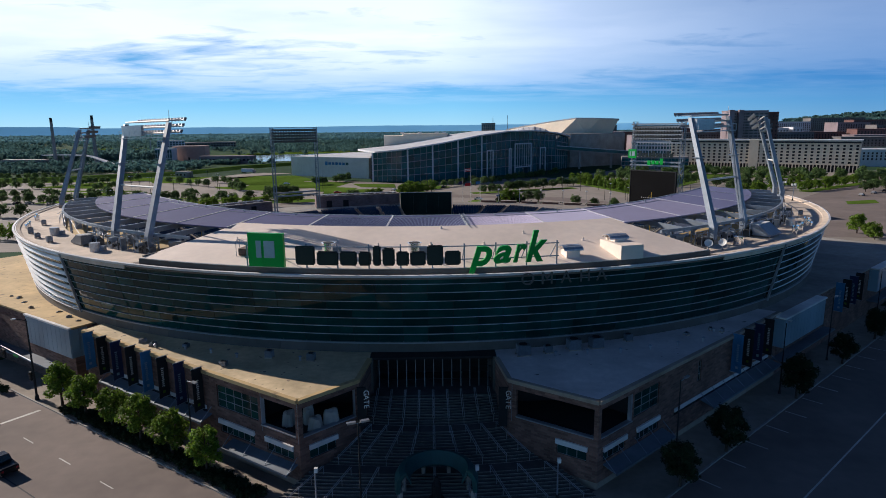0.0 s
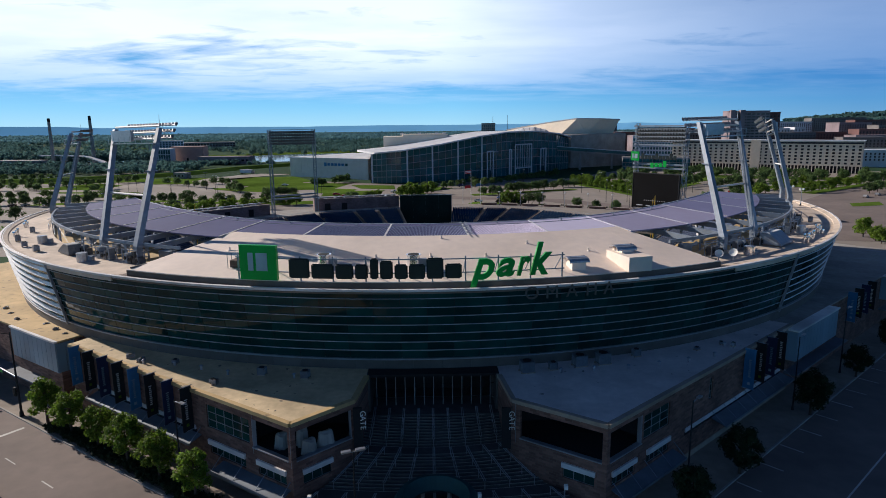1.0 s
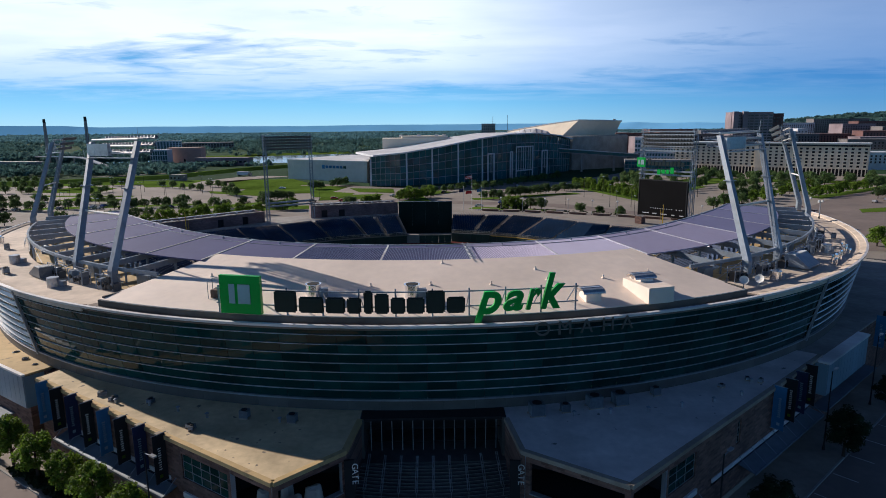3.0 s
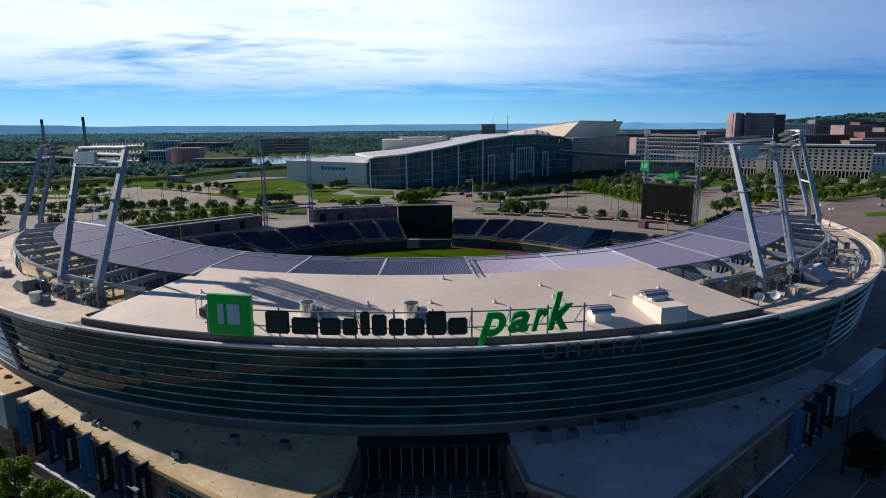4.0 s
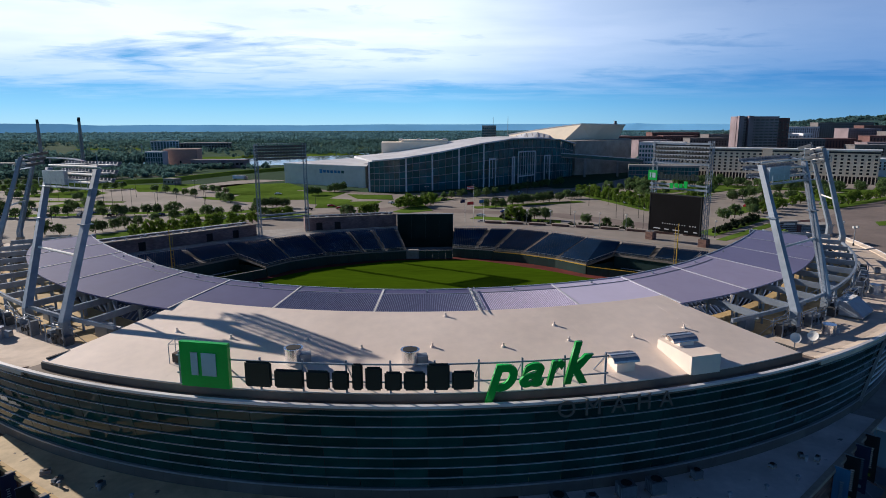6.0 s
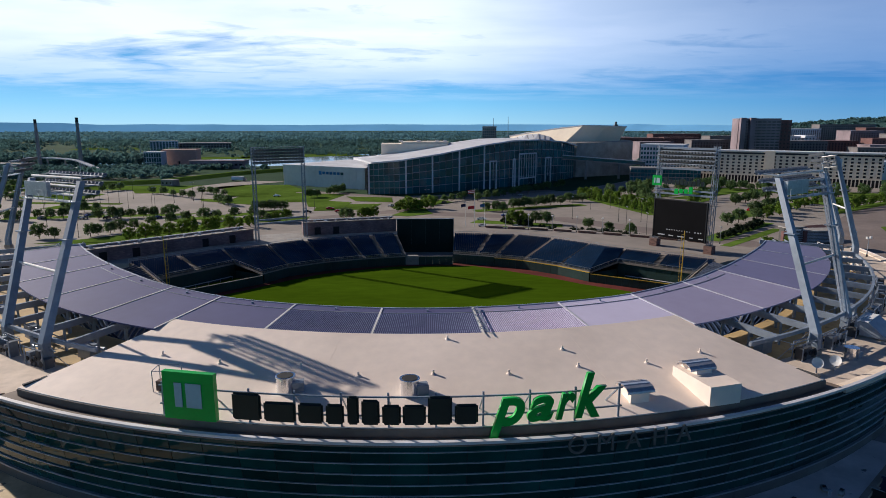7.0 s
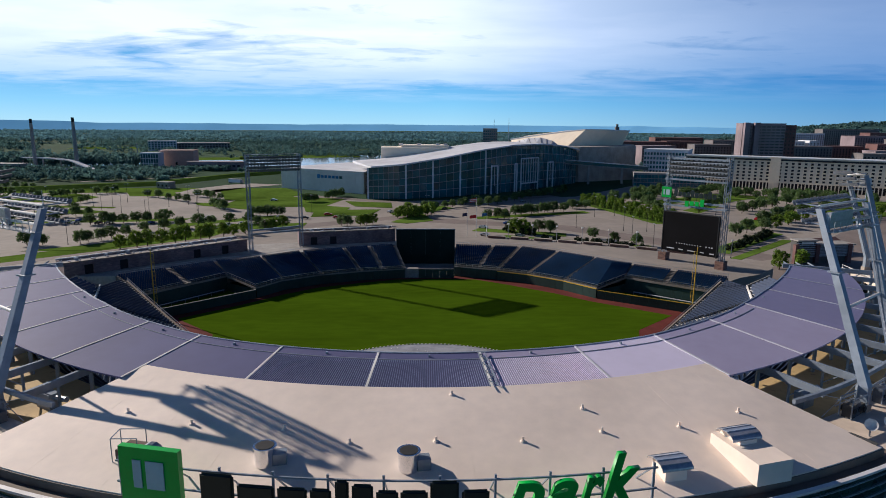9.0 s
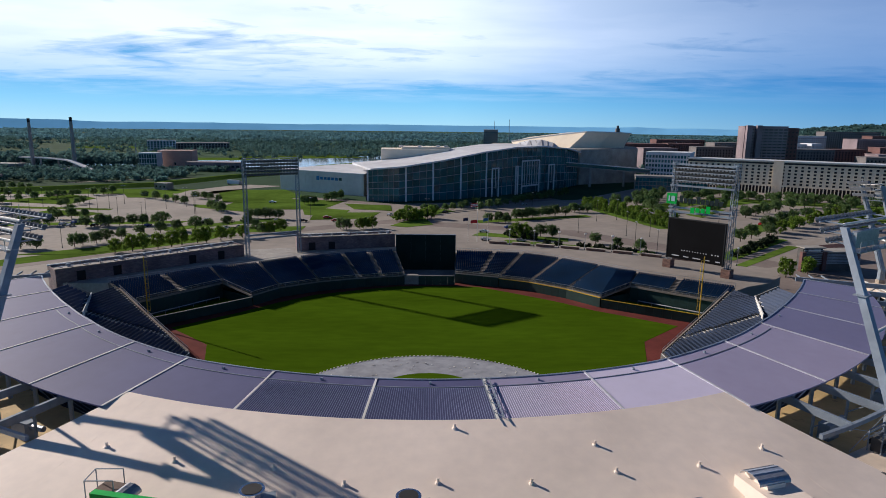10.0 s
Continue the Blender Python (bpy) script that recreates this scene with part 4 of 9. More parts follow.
def wing(A, B, C, D, ring_a, label, lower, upper, opening, side_open):
    w = thing("entrance_building", label, "building", "entrance buildings")
    d_len = (Vector(D) - Vector(A)).length
    holes = [(*opening, 5.75, 8.95)] + [(s0, s1, 6.0, 8.7) for s0, s1 in upper] + [(s0, s1, 2.9, 4.1) for s0, s1 in lower]
    wall_with_openings(w, A, D, d_len, 9.75, holes)
    b_len = (Vector(B) - Vector(A)).length
    holes_b = [(*side_open, 5.75, 8.95), (1.2, 4.6, 2.9, 4.1)]
    wall_with_openings(w, A, B, b_len, 9.75, holes_b)
    bm = bmesh.new()
    for p, q in ((B, C),):
        beam(bm, (p[0], p[1], 4.9), (q[0], q[1], 4.9), 0.35, 9.7)
    part("wall", bm, M_BRICK, w)
    # roof slab with a coping round it
    poly = [A, B, C] + [tuple(polar(86.0, ring_a[0] + (ring_a[1] - ring_a[0]) * i / 14)[:2]) for i in range(15)] + [D]
    bm = bmesh.new()
    cx, cy = sum(p[0] for p in poly) / len(poly), sum(p[1] for p in poly) / len(poly)
    prism(bm, poly, 9.75, 10.0)
    bmesh.ops.triangulate(bm, faces=[f for f in bm.faces if len(f.verts) > 4])
    bmesh.ops.recalc_face_normals(bm, faces=bm.faces)
    # roof and coping colours differ by side, with sun and shade put into them
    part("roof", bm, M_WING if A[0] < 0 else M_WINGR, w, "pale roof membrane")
    bm = bmesh.new()
    for p, q in ((A, D), (A, B), (B, C)):
        beam(bm, (p[0], p[1], 9.86), (q[0], q[1], 9.86), 0.55, 0.42)
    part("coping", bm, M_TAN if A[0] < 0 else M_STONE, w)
    # floor and inside of the corner terrace, shade put into their near-black colour
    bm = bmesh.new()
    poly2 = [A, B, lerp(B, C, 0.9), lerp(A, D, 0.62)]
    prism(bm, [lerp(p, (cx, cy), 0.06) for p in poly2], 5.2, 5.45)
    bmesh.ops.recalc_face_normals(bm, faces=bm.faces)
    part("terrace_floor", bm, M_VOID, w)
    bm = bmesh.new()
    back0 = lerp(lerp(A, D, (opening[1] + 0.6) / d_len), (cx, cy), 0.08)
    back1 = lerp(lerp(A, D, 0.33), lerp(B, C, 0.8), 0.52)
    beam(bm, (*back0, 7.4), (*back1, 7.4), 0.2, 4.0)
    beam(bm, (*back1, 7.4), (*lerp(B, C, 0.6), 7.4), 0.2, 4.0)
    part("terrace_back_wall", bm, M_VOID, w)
    # posts of the open corner
    for k, (p, q, s) in enumerate(((A, D, 0.25), (A, D, opening[1]), (A, B, b_len - 0.2))):
        bm = bmesh.new()
        c = on_wall(p, q, s, -0.25, 0)
        box(bm, (c.x, c.y, 7.4), (0.42, 0.42, 4.7), 35)
        part("post", bm, M_FIN, w)
    bm = bmesh.new()
    slab_on(bm, A, D, opening[0], opening[1], 5.66, 5.8, -0.5, 0.08)
    slab_on(bm, A, B, side_open[0], side_open[1], 5.66, 5.8, -0.5, 0.08)
    part("terrace_sill", bm, M_FIN, w)
    for s0, s1 in upper:
        window_in(w, A, D, s0, s1, 6.0, 8.7, max(2, round((s1 - s0) / 1.5)), 3)
    for s0, s1 in lower:
        window_in(w, A, D, s0, s1, 2.9, 4.1, max(2, round((s1 - s0) / 1.0)), 1)
        bm = bmesh.new()
        slab_on(bm, A, D, s0 - 0.1, s1 + 0.1, 4.05, 4.62, 0.0, 0.22)
        part("window_hood", bm, M_RIM, w)
    window_in(w, A, B, 1.2, 4.6, 2.9, 4.1, 3, 1)
    bm = bmesh.new()
    slab_on(bm, A, B, 1.1, 4.7, 4.05, 4.6, 0.0, 0.22)
    part("window_hood", bm, M_RIM, w)
    # furniture under pale covers on the open terrace
    if A[0] < 0:
        for k, (dx, dy, sx, sy, h) in enumerate(((1.2, 2.6, 0.8, 0.6, 1.5), (2.7, 3.9, 0.9, 0.6, 1.7), (0.2, 4.2, 0.6, 0.6, 2.0), (-1.8, 3.9, 0.8, 0.6, 1.6))):
            f = thing("covered_furniture", "pile of furniture under a pale dust cover", "furniture", "covered furniture", "", (A[0] + dx, A[1] + dy, 5.45), 20 * k)
            # a cloth in folds: a lobed skirt drawn in to an uneven top
            bm = bmesh.new()
            rows = []
            for v in range(5):
                row = []
                for u in range(20):
                    a = u / 20 * 2 * math.pi
                    fold = 1 + (0.10 * (1 - v / 4)) * math.sin(a * 7 + k) + 0.05 * math.sin(a * 3 + 2 * k)
                    taper = (1.0, 0.92, 0.85, 0.78, 0.5)[v] * fold
                    square = 1 / max(abs(math.cos(a)), abs(math.sin(a))) ** 0.7
                    row.append(bm.verts.new((sx * taper * square * math.cos(a), sy * taper * square * math.sin(a), h * (0, 0.35, 0.7, 0.93, 1.0)[v] * (1 + 0.08 * math.sin(a * 2 + k) * (v > 1)))))
                rows.append(row)
            for a, b in zip(rows[:-1], rows[1:]):
                for u in range(20):
                    bm.faces.new((a[u], a[(u + 1) % 20], b[(u + 1) % 20], b[u]))
            bm.faces.new(rows[-1])
            bm.faces.new(rows[0][::-1])
            part("dust_cover", bm, M_CONC, f)
    # stone course
    bm = bmesh.new()
    slab_on(bm, A, D, 0, d_len, 0.0, 0.8, 0.0, 0.06)
    slab_on(bm, A, B, 0, b_len, 0.0, 0.8, 0.0, 0.06)
    part("base_course", bm, M_STONE, w)
    return w


WL = dict(A=(-13.6, -62.5), B=(-8.0, -57.3), C=(-7.2, -50.9), D=(-48.6, -37.85))
WR = dict(A=(17.4, -64.1), B=(9.0, -57.9), C=(8.3, -51.2), D=(52.3, -34.8))
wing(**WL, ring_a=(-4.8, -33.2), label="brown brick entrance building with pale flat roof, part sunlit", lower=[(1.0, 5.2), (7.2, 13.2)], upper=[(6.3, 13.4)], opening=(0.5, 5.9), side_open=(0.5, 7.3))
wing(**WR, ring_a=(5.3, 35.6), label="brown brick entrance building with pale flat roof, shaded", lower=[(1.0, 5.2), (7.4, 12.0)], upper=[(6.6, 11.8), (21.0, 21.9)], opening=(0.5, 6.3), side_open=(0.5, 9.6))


def awning(A, D, s0, s1, z, depth, label):
    t = thing("awning", label, "awning", "street awnings")
    bm = bmesh.new()
    lo = [on_wall(A, D, s0, 0.02, z), on_wall(A, D, s1, 0.02, z), on_wall(A, D, s1, depth, z - 0.45), on_wall(A, D, s0, depth, z - 0.45)]
    hexa(bm, lo + [p + Vector((0, 0, 0.1)) for p in lo])
    bmesh.ops.recalc_face_normals(bm, faces=bm.faces)
    part("awning_sheet", bm, M_AWN, t)
    bm = bmesh.new()
    beam(bm, on_wall(A, D, s0, depth, z - 0.42), on_wall(A, D, s1, depth, z - 0.42), 0.12, 0.28)
    part("awning_edge", bm, M_AWN, t)
    n = int((s1 - s0) / 3)
    for i in range(n + 1):
        bm = bmesh.new()
        s = s0 + (s1 - s0) * i / n
        beam(bm, on_wall(A, D, s, 0.03, z + 1.0), on_wall(A, D, s, depth - 0.1, z - 0.3), 0.06)
        part("tie_rod", bm, M_STEEL, t)


awning(WL["A"], WL["D"], 0.4, 11.0, 2.55, 1.7, "blue-grey metal awning on brick wall")
awning(WL["A"], WL["D"], 14.6, 36.6, 4.65, 1.7, "long blue-grey metal awning on brick wall")
awning(WR["A"], WR["D"], 1.0, 13.0, 2.55, 1.7, "blue-grey metal awning on shaded brick wall")
awning(WR["A"], WR["D"], 22.0, 43.0, 3.3, 1.9, "long blue-grey metal awning on shaded brick wall")
for W, s0, n, z in ((WL, 15.5, 14, 4.75), (WR, 15.5, 18, 3.36)):
    t = thing("ribbon_window", "long low window strip with white hood above awning", "window", "ribbon windows")
    bm = bmesh.new()
    slab_on(bm, W["A"], W["D"], s0, s0 + 1.5 * n, z + 0.39, z + 0.85, 0.02, 0.14)
    part("window_hood", bm, M_RIM, t)
    for i in range(n):
        bm = bmesh.new()
        slab_on(bm, W["A"], W["D"], s0 + 1.5 * i, s0 + 1.44 + 1.5 * i, z, z + 0.38, 0.01, 0.05)
        part("pane", bm, M_WIN, t)


def banner(A, D, s, z0, z1, material, marks, label):
    t = thing("banner", label, "banner", "blade banners")
    p, q = on_wall(A, D, s, 0.15, 0), on_wall(A, D, s, 1.55, 0)
    n = (on_wall(A, D, s + 1, 0, 0) - on_wall(A, D, s, 0, 0)) * 0.03
    bm = bmesh.new()
    cols = 6
    loops = []
    for i in range(cols + 1):
        c = p.lerp(q, i / cols) + n * 1.6 * math.sin(i / cols * 5.0)
        loops.append([bm.verts.new((c.x + k * n.x, c.y + k * n.y, z)) for k in (-0.5, 0.5) for z in (z0, z1)])
    for a, b2 in zip(loops[:-1], loops[1:]):
        for u, v in ((0, 1), (1, 3), (3, 2), (2, 0)):
            bm.faces.new((a[u], b2[u], b2[v], a[v]))
    bm.faces.new((loops[0][0], loops[0][1], loops[0][3], loops[0][2]))
    bm.faces.new((loops[-1][2], loops[-1][3], loops[-1][1], loops[-1][0]))
    bmesh.ops.recalc_face_normals(bm, faces=bm.faces)
    part("banner_cloth", bm, material, t)
    for z in (z0 + 0.02, z1 - 0.02):
        bm = bmesh.new()
        tube(bm, on_wall(A, D, s, 0, z), on_wall(A, D, s, 1.6, z), 0.05, 6)
        part("bracket", bm, M_STEEL, t)
    for side in (-1, 1):
        m = p.lerp(q, 0.55) + n * side * 2.2
        e = (q - p).normalized()
        for k in range(10):
            bm = bmesh.new()
            z = z1 - 1.5 - 0.25 * k
            w = 0.13 if k % 3 else 0.18
            beam(bm, m - e * w + Vector((0, 0, z)), m + e * w + Vector((0, 0, z)), 0.02, 0.11)
            part("lettering_bar", bm, marks, t)
        bm = bmesh.new()
        beam(bm, m - e * 0.17 + Vector((0, 0, z0 + 0.75)), m + e * 0.17 + Vector((0, 0, z0 + 0.75)), 0.02, 0.34)
        part("emblem_square", bm, M_LEAF if material is M_BLKBAN else marks, t)


cloths = [(M_BLKBAN, M_WHITE, "black banner with a column of pale bars on brick wall"), (M_NAVYBAN, M_POLYC, "navy banner with pale bars on brick wall"),
          (M_BLKBAN, M_WHITE, "black banner with a column of pale bars on brick wall"), (M_BLUE, M_POLYC, "sky blue banner on brick wall")]
def pilaster(A, D, s, z1):
    t = thing("pilaster", "brown brick pilaster with tan stone cap between banners", "pilaster", "wall pilasters", "structure")
    bm = bmesh.new()
    slab_on(bm, A, D, s, s + 0.9, 5.2, z1, 0.004, 0.55)
    part("shaft", bm, M_BRICK, t)
    bm = bmesh.new()
    slab_on(bm, A, D, s - 0.05, s + 0.95, z1, z1 + 0.16, 0.004, 0.62)
    part("cap", bm, M_STONE, t)


for i in range(8):
    pilaster(WL["A"], WL["D"], 15.9 + 3.46 * i, 9.98)
for i in range(4):
    pilaster(WR["A"], WR["D"], 30.2 + 3.3 * i, 9.98)
for i in range(8):
    c = cloths[i % 4]
    banner(WL["A"], WL["D"], 15.7 + 3.46 * i, 5.2, 10.45, *c)
for i, k in enumerate((3, 2, 1, 0)):
    banner(WR["A"], WR["D"], 30.0 + 3.3 * i, 5.0, 10.4, *cloths[k])


# ---------- ground ----------
sheet("ground", [(-4500, -1500), (4500, -1500), (4500, 4600), (-4500, 4600)], -0.06, M_GROUND, "flat green land out to the horizon", "ground")
FIELD = [(-49.0, 30.0), (-60.0, 51.0), (-66.8, 59.4), (-47.1, 78.9), (-41.8, 87.3), (-32.2, 94.1), (-21.5, 98.6), (-7.0, 102.5), (8.4, 102.6), (8.6, 104.9), (21.6, 99.9),
         (30.2, 95.5), (39.7, 87.5), (47.0, 78.8), (70.4, 62.8), (62.5, 56.0), (49.0, 30.0), (30.0, -8.0), (-30.0, -8.0)]
sheet("warning_track", FIELD, -0.02, M_CLAY, "red clay warning track round the field", "playing field")
GRASS = [(-46.0, 38.5), (-49.0, 48.6), (-61.4, 60.2), (-49.2, 72.2), (-40.8, 82.2), (-32.0, 90.2), (-18.0, 96.5), (-9.8, 99.8), (4.0, 100.9), (15.0, 100.0), (24.1, 93.6), (36.0, 84.2), (44.6, 75.6),
         (62.1, 62.5), (49.8, 51.1), (46.0, 38.5), (36.0, 10.0), (-36.0, 10.0)]
sheet("outfield_lawn", GRASS, 0.01, M_GRASS, "mown green outfield grass with faint stripes", "lawn")
arc = [(29.0 * math.sin(radians(a)), 12.7 + 29.0 * math.cos(radians(a))) for a in range(-58, 59, 4)]
sheet("infield_cover", arc + [(20, 14), (-20, 14)], 0.035, M_TARP, "grey weighted cover over the infield dirt", "ground cover")
arc2 = [(11.0 * math.sin(radians(a)), 21.4 + 11.0 * math.cos(radians(a))) for a in range(-70, 71, 7)]
sheet("infield_lawn", arc2 + [(8, 14), (-8, 14)], 0.06, M_GRASS, "green infield grass inside grey cover", "lawn")
bag_root = thing("cover_weights", "small pale weights holding the infield cover down", "sandbags", kind="stuff")
bm = bmesh.new()
for i in range(70):
    a = -57 + 114 * i / 69
    box(bm, (29.0 * math.sin(radians(a)), 12.7 + 29.0 * math.cos(radians(a)), 0.12), (0.30, 0.22, 0.14), -a)
for i in range(44):
    a, r = random.uniform(-52, 52), random.uniform(21, 27.5)
    box(bm, (r * math.sin(radians(a)), 12.7 + r * math.cos(radians(a)), 0.1), (0.24, 0.2, 0.12), a)
tagged(part("weights", bm, M_WHITE, bag_root), kind="stuff")


# ---------- outfield stands ----------
def rake_stand(front, back, z0, z1, rows, label, aisles, z0b=None):
    """A raked block of seats between a front and a back edge (each of two points)."""
    t = thing("outfield_stand", label, "seating", "outfield stands")
    f0, f1, b0, b1 = [Vector(p) for p in (*front, *back)]
    bm = bmesh.new()
    prof = []
    for i in range(rows):
        z = z0 + (z1 - z0) * (i + 1) / rows
        prof += [(i / rows, z), ((i + 1) / rows, z)]
    z0b = z0 if z0b is None else z0b
    prof = [(0.0, z0 - 0.5)] + prof + [(1.0, z0 - 0.5)]

    def other(z):
        return z1 + (z - z1) * (z1 - z0b) / (z1 - z0)
    left = [bm.verts.new((*f0.lerp(b0, u), z)) for u, z in prof]
    right = [bm.verts.new((*f1.lerp(b1, u), other(z))) for u, z in prof]
    for i in range(len(prof)):
        j = (i + 1) % len(prof)
        bm.faces.new((left[i], left[j], right[j], right[i]))
    bm.faces.new(left)
    bm.faces.new(right[::-1])
    bmesh.ops.recalc_face_normals(bm, faces=bm.faces)
    part("concrete_rake", bm, M_TREAD, t)
    for i in range(rows - 1):
        z = z0 + (z1 - z0) * (i + 1) / rows
        p0, p1 = f0.lerp(b0, (i + 0.55) / rows), f1.lerp(b1, (i + 0.55) / rows)
        length = (p1 - p0).length
        bm = bmesh.new()
        d = (p1 - p0).normalized()
        nrm = (b0 - f0).normalized()
        n = int(length / 0.62)
        for k in range(n):
            m = (k + 0.5) / n
            if any(abs(m * length - a * (f1.lerp(b1, (i + 0.55) / rows) - p0).length) < 0.75 for a in aisles):
                continue
            c = p0.lerp(p1, m)
            ang = math.degrees(math.atan2(d.y, d.x))
            e = c + nrm * 0.26
            zz = z + (other(z) - z) * m
            box(bm, (c.x, c.y, zz + 0.42), (0.50, 0.42, 0.07), ang)
            box(bm, (e.x, e.y, zz + 0.66), (0.50, 0.07, 0.48), ang)
        if len(bm.verts):
            tagged(part("seat", bm, M_SEATB, t), kind="stuff")
        else:
            bm.free()
    for a in aisles:
        bm = bmesh.new()
        half = (f1 - f0).normalized() * 0.46
        sides = ([], [])
        for u, z in prof[1:-1] + [(1.0, z1 - 0.4), (0.0, z0 - 0.3)]:
            c = f0.lerp(b0, u).lerp(f1.lerp(b1, u), a)
            zz = z + (other(z) - z) * a + 0.06
            for side, h in zip(sides, (-half, half)):
                side.append(bm.verts.new((c.x + h.x, c.y + h.y, zz)))
        m = len(sides[0])
        for i in range(m):
            bm.faces.new((sides[0][i], sides[0][(i + 1) % m], sides[1][(i + 1) % m], sides[1][i]))
        bm.faces.new(sides[0])
        bm.faces.new(sides[1][::-1])
        bmesh.ops.recalc_face_normals(bm, faces=bm.faces)
        part("aisle", bm, M_LOT, t)
    bm = bmesh.new()
    beam(bm, (*f0, z0 - 0.25), (*f1, z0b - 0.25), 0.35, 0.5)
    part("front_ledge", bm, M_LOT, t)
    bm = bmesh.new()
    n = max(2, int((f1 - f0).length / 1.8))
    for i in range(n + 1):
        c = f0.lerp(f1, i / n)
        zz = z0 + (z0b - z0) * i / n
        beam(bm, (*c, zz), (*c, zz + 0.95), 0.05)
    beam(bm, (*f0, z0 + 0.95), (*f1, z0b + 0.95), 0.07)
    beam(bm, (*f0, z0 + 0.5), (*f1, z0b + 0.5), 0.04)
    part("front_railing", bm, M_GALV, t)
    bm = bmesh.new()
    n = max(2, int((b1 - b0).length / 2.2))
    for i in range(n + 1):
        c = b0.lerp(b1, i / n)
        beam(bm, (*c, z1), (*c, z1 + 1.05), 0.06)
    beam(bm, (*b0, z1 + 1.05), (*b1, z1 + 1.05), 0.08)
    beam(bm, (*b0, z1 + 0.55), (*b1, z1 + 0.55), 0.05)
    part("back_railing", bm, M_GALV, t)
    return t


Z_F, Z_P, Z_B = 2.9, 4.6, 6.8
navy = "raked block of navy blue seats with "
# shaded side: four wedges round the curve, the slanting end and the block above the bullpen
rake_stand(((-7.1, 102.7), (-21.6, 98.8)), ((-10.9, 121.6), (-28.6, 114.8)), Z_F, Z_B, 20, navy + "aisles, in shade", (0.015, 0.5, 0.985))
rake_stand(((-21.6, 98.8), (-32.3, 94.4)), ((-28.6, 114.8), (-41.6, 109.1)), Z_F, Z_B, 20, navy + "a concrete aisle, in shade", (0.985,))
rake_stand(((-32.3, 94.4), (-42.0, 87.5)), ((-41.6, 109.1), (-51.8, 100.4)), Z_F, Z_B, 20, navy + "a concrete aisle, in shade", (0.985,))
rake_stand(((-42.0, 87.5), (-47.3, 79.2)), ((-51.8, 100.4), (-57.0, 97.2)), Z_F, Z_B, 20, navy + "no aisle, in shade", ())
rake_stand(((-47.3, 79.2), (-57.2, 86.3)), ((-57.0, 97.2), (-63.6, 93.9)), Z_F, Z_B, 20, navy + "a slanting front", (0.985,), Z_P)
rake_stand(((-57.4, 86.2), (-72.1, 66.7)), ((-63.8, 93.7), (-83.6, 76.3)), Z_P, Z_B, 12, navy + "bullpen below it", (0.5,))
# sunlit side
rake_stand(((8.6, 105.3), (21.6, 100.3)), ((9.8, 120.8), (31.0, 118.0)), 3.2, Z_B, 16, navy + "dark windscreen beside it", (0.6,))
rake_stand(((21.8, 100.1), (30.4, 95.7)), ((31.2, 117.8), (42.3, 109.8)), Z_F, Z_B, 20, navy + "an aisle, partly sunlit", (0.02,))
rake_stand(((30.4, 95.7), (39.9, 87.7)), ((42.3, 109.8), (52.3, 99.8)), Z_F, Z_B, 20, navy + "an aisle, partly sunlit", (0.02,))
rake_stand(((39.9, 87.7), (47.2, 79.0)), ((52.3, 99.8), (56.5, 95.1)), Z_F, Z_B, 20, navy + "an aisle, partly sunlit", (0.02,))
rake_stand(((47.2, 79.0), (57.0, 84.9)), ((56.5, 95.1), (61.1, 90.0)), Z_F, Z_B, 20, navy + "a slanting front", (0.985,), Z_P)
rake_stand(((57.1, 84.8), (76.4, 68.2)), ((61.2, 89.9), (82.0, 75.0)), Z_P, Z_B, 9, navy + "one aisle above the bullpen", (0.45,))


def padded_wall(pts, z1, label, cap=None, panel=2.4):
    t = thing("outfield_wall", label, "wall", "outfield walls", "structure")
    for p, q in zip(pts[:-1], pts[1:]):
        p, q = Vector(p), Vector(q)
        n = max(1, round((q - p).length / panel))
        for i in range(n):
            bm = bmesh.new()
            a, b2 = p.lerp(q, (i + 0.008) / n), p.lerp(q, (i + 0.992) / n)
            beam(bm, (*a, z1 / 2), (*b2, z1 / 2), 0.25, z1)
            part("wall_pad", bm, M_PAD, t)
        if cap:
            bm = bmesh.new()
            beam(bm, (*p, z1 + 0.08), (*q, z1 + 0.08), 0.3, 0.16)
            part("wall_cap", bm, cap, t)


padded_wall([(-7.1, 102.4), (-21.5, 98.5), (-32.1, 94.1), (-41.7, 87.3), (-47.0, 79.1)], 2.6, "dark green padded outfield wall under shaded seats")
padded_wall([(21.7, 99.8), (30.2, 95.4), (39.7, 87.4), (47.0, 78.6)], 2.6, "dark green padded outfield wall under seats", M_YELLOW)
padded_wall([(47.2, 78.4), (70.4, 62.8)], 2.3, "dark green padded bullpen fence with yellow top", M_YELLOW)
padded_wall([(-47.2, 78.9), (-66.8, 59.4)], 2.3, "dark green padded bullpen fence with pale top", M_CONC)
padded_wall([(-2.8, 102.4), (8.3, 102.4)], 2.7, "dark green padded wall before the dark screen", M_CONC)
padded_wall([(8.6, 105.0), (21.5, 100.0)], 2.9, "dark green padded wall beside screen", M_CONC)
padded_wall([(-47.5, 79.6), (-57.2, 86.5)], 2.3, "dark green side wall of the shaded bullpen")
padded_wall([(47.4, 79.3), (57.0, 85.1)], 2.3, "dark green side wall of the bullpen")
padded_wall([(-57.4, 86.5), (-72.3, 66.9)], 4.05, "dark green bullpen back wall in shade")
padded_wall([(57.2, 85.1), (76.5, 68.5)], 4.05, "dark green bullpen back wall")
sheet("bullpen_floor", [(-47.5, 79.2), (-57.2, 86.4), (-72.0, 66.8), (-66.6, 59.8)][::-1], 0.0, M_GRASS, "grass bullpen floor behind the fence", "ground")
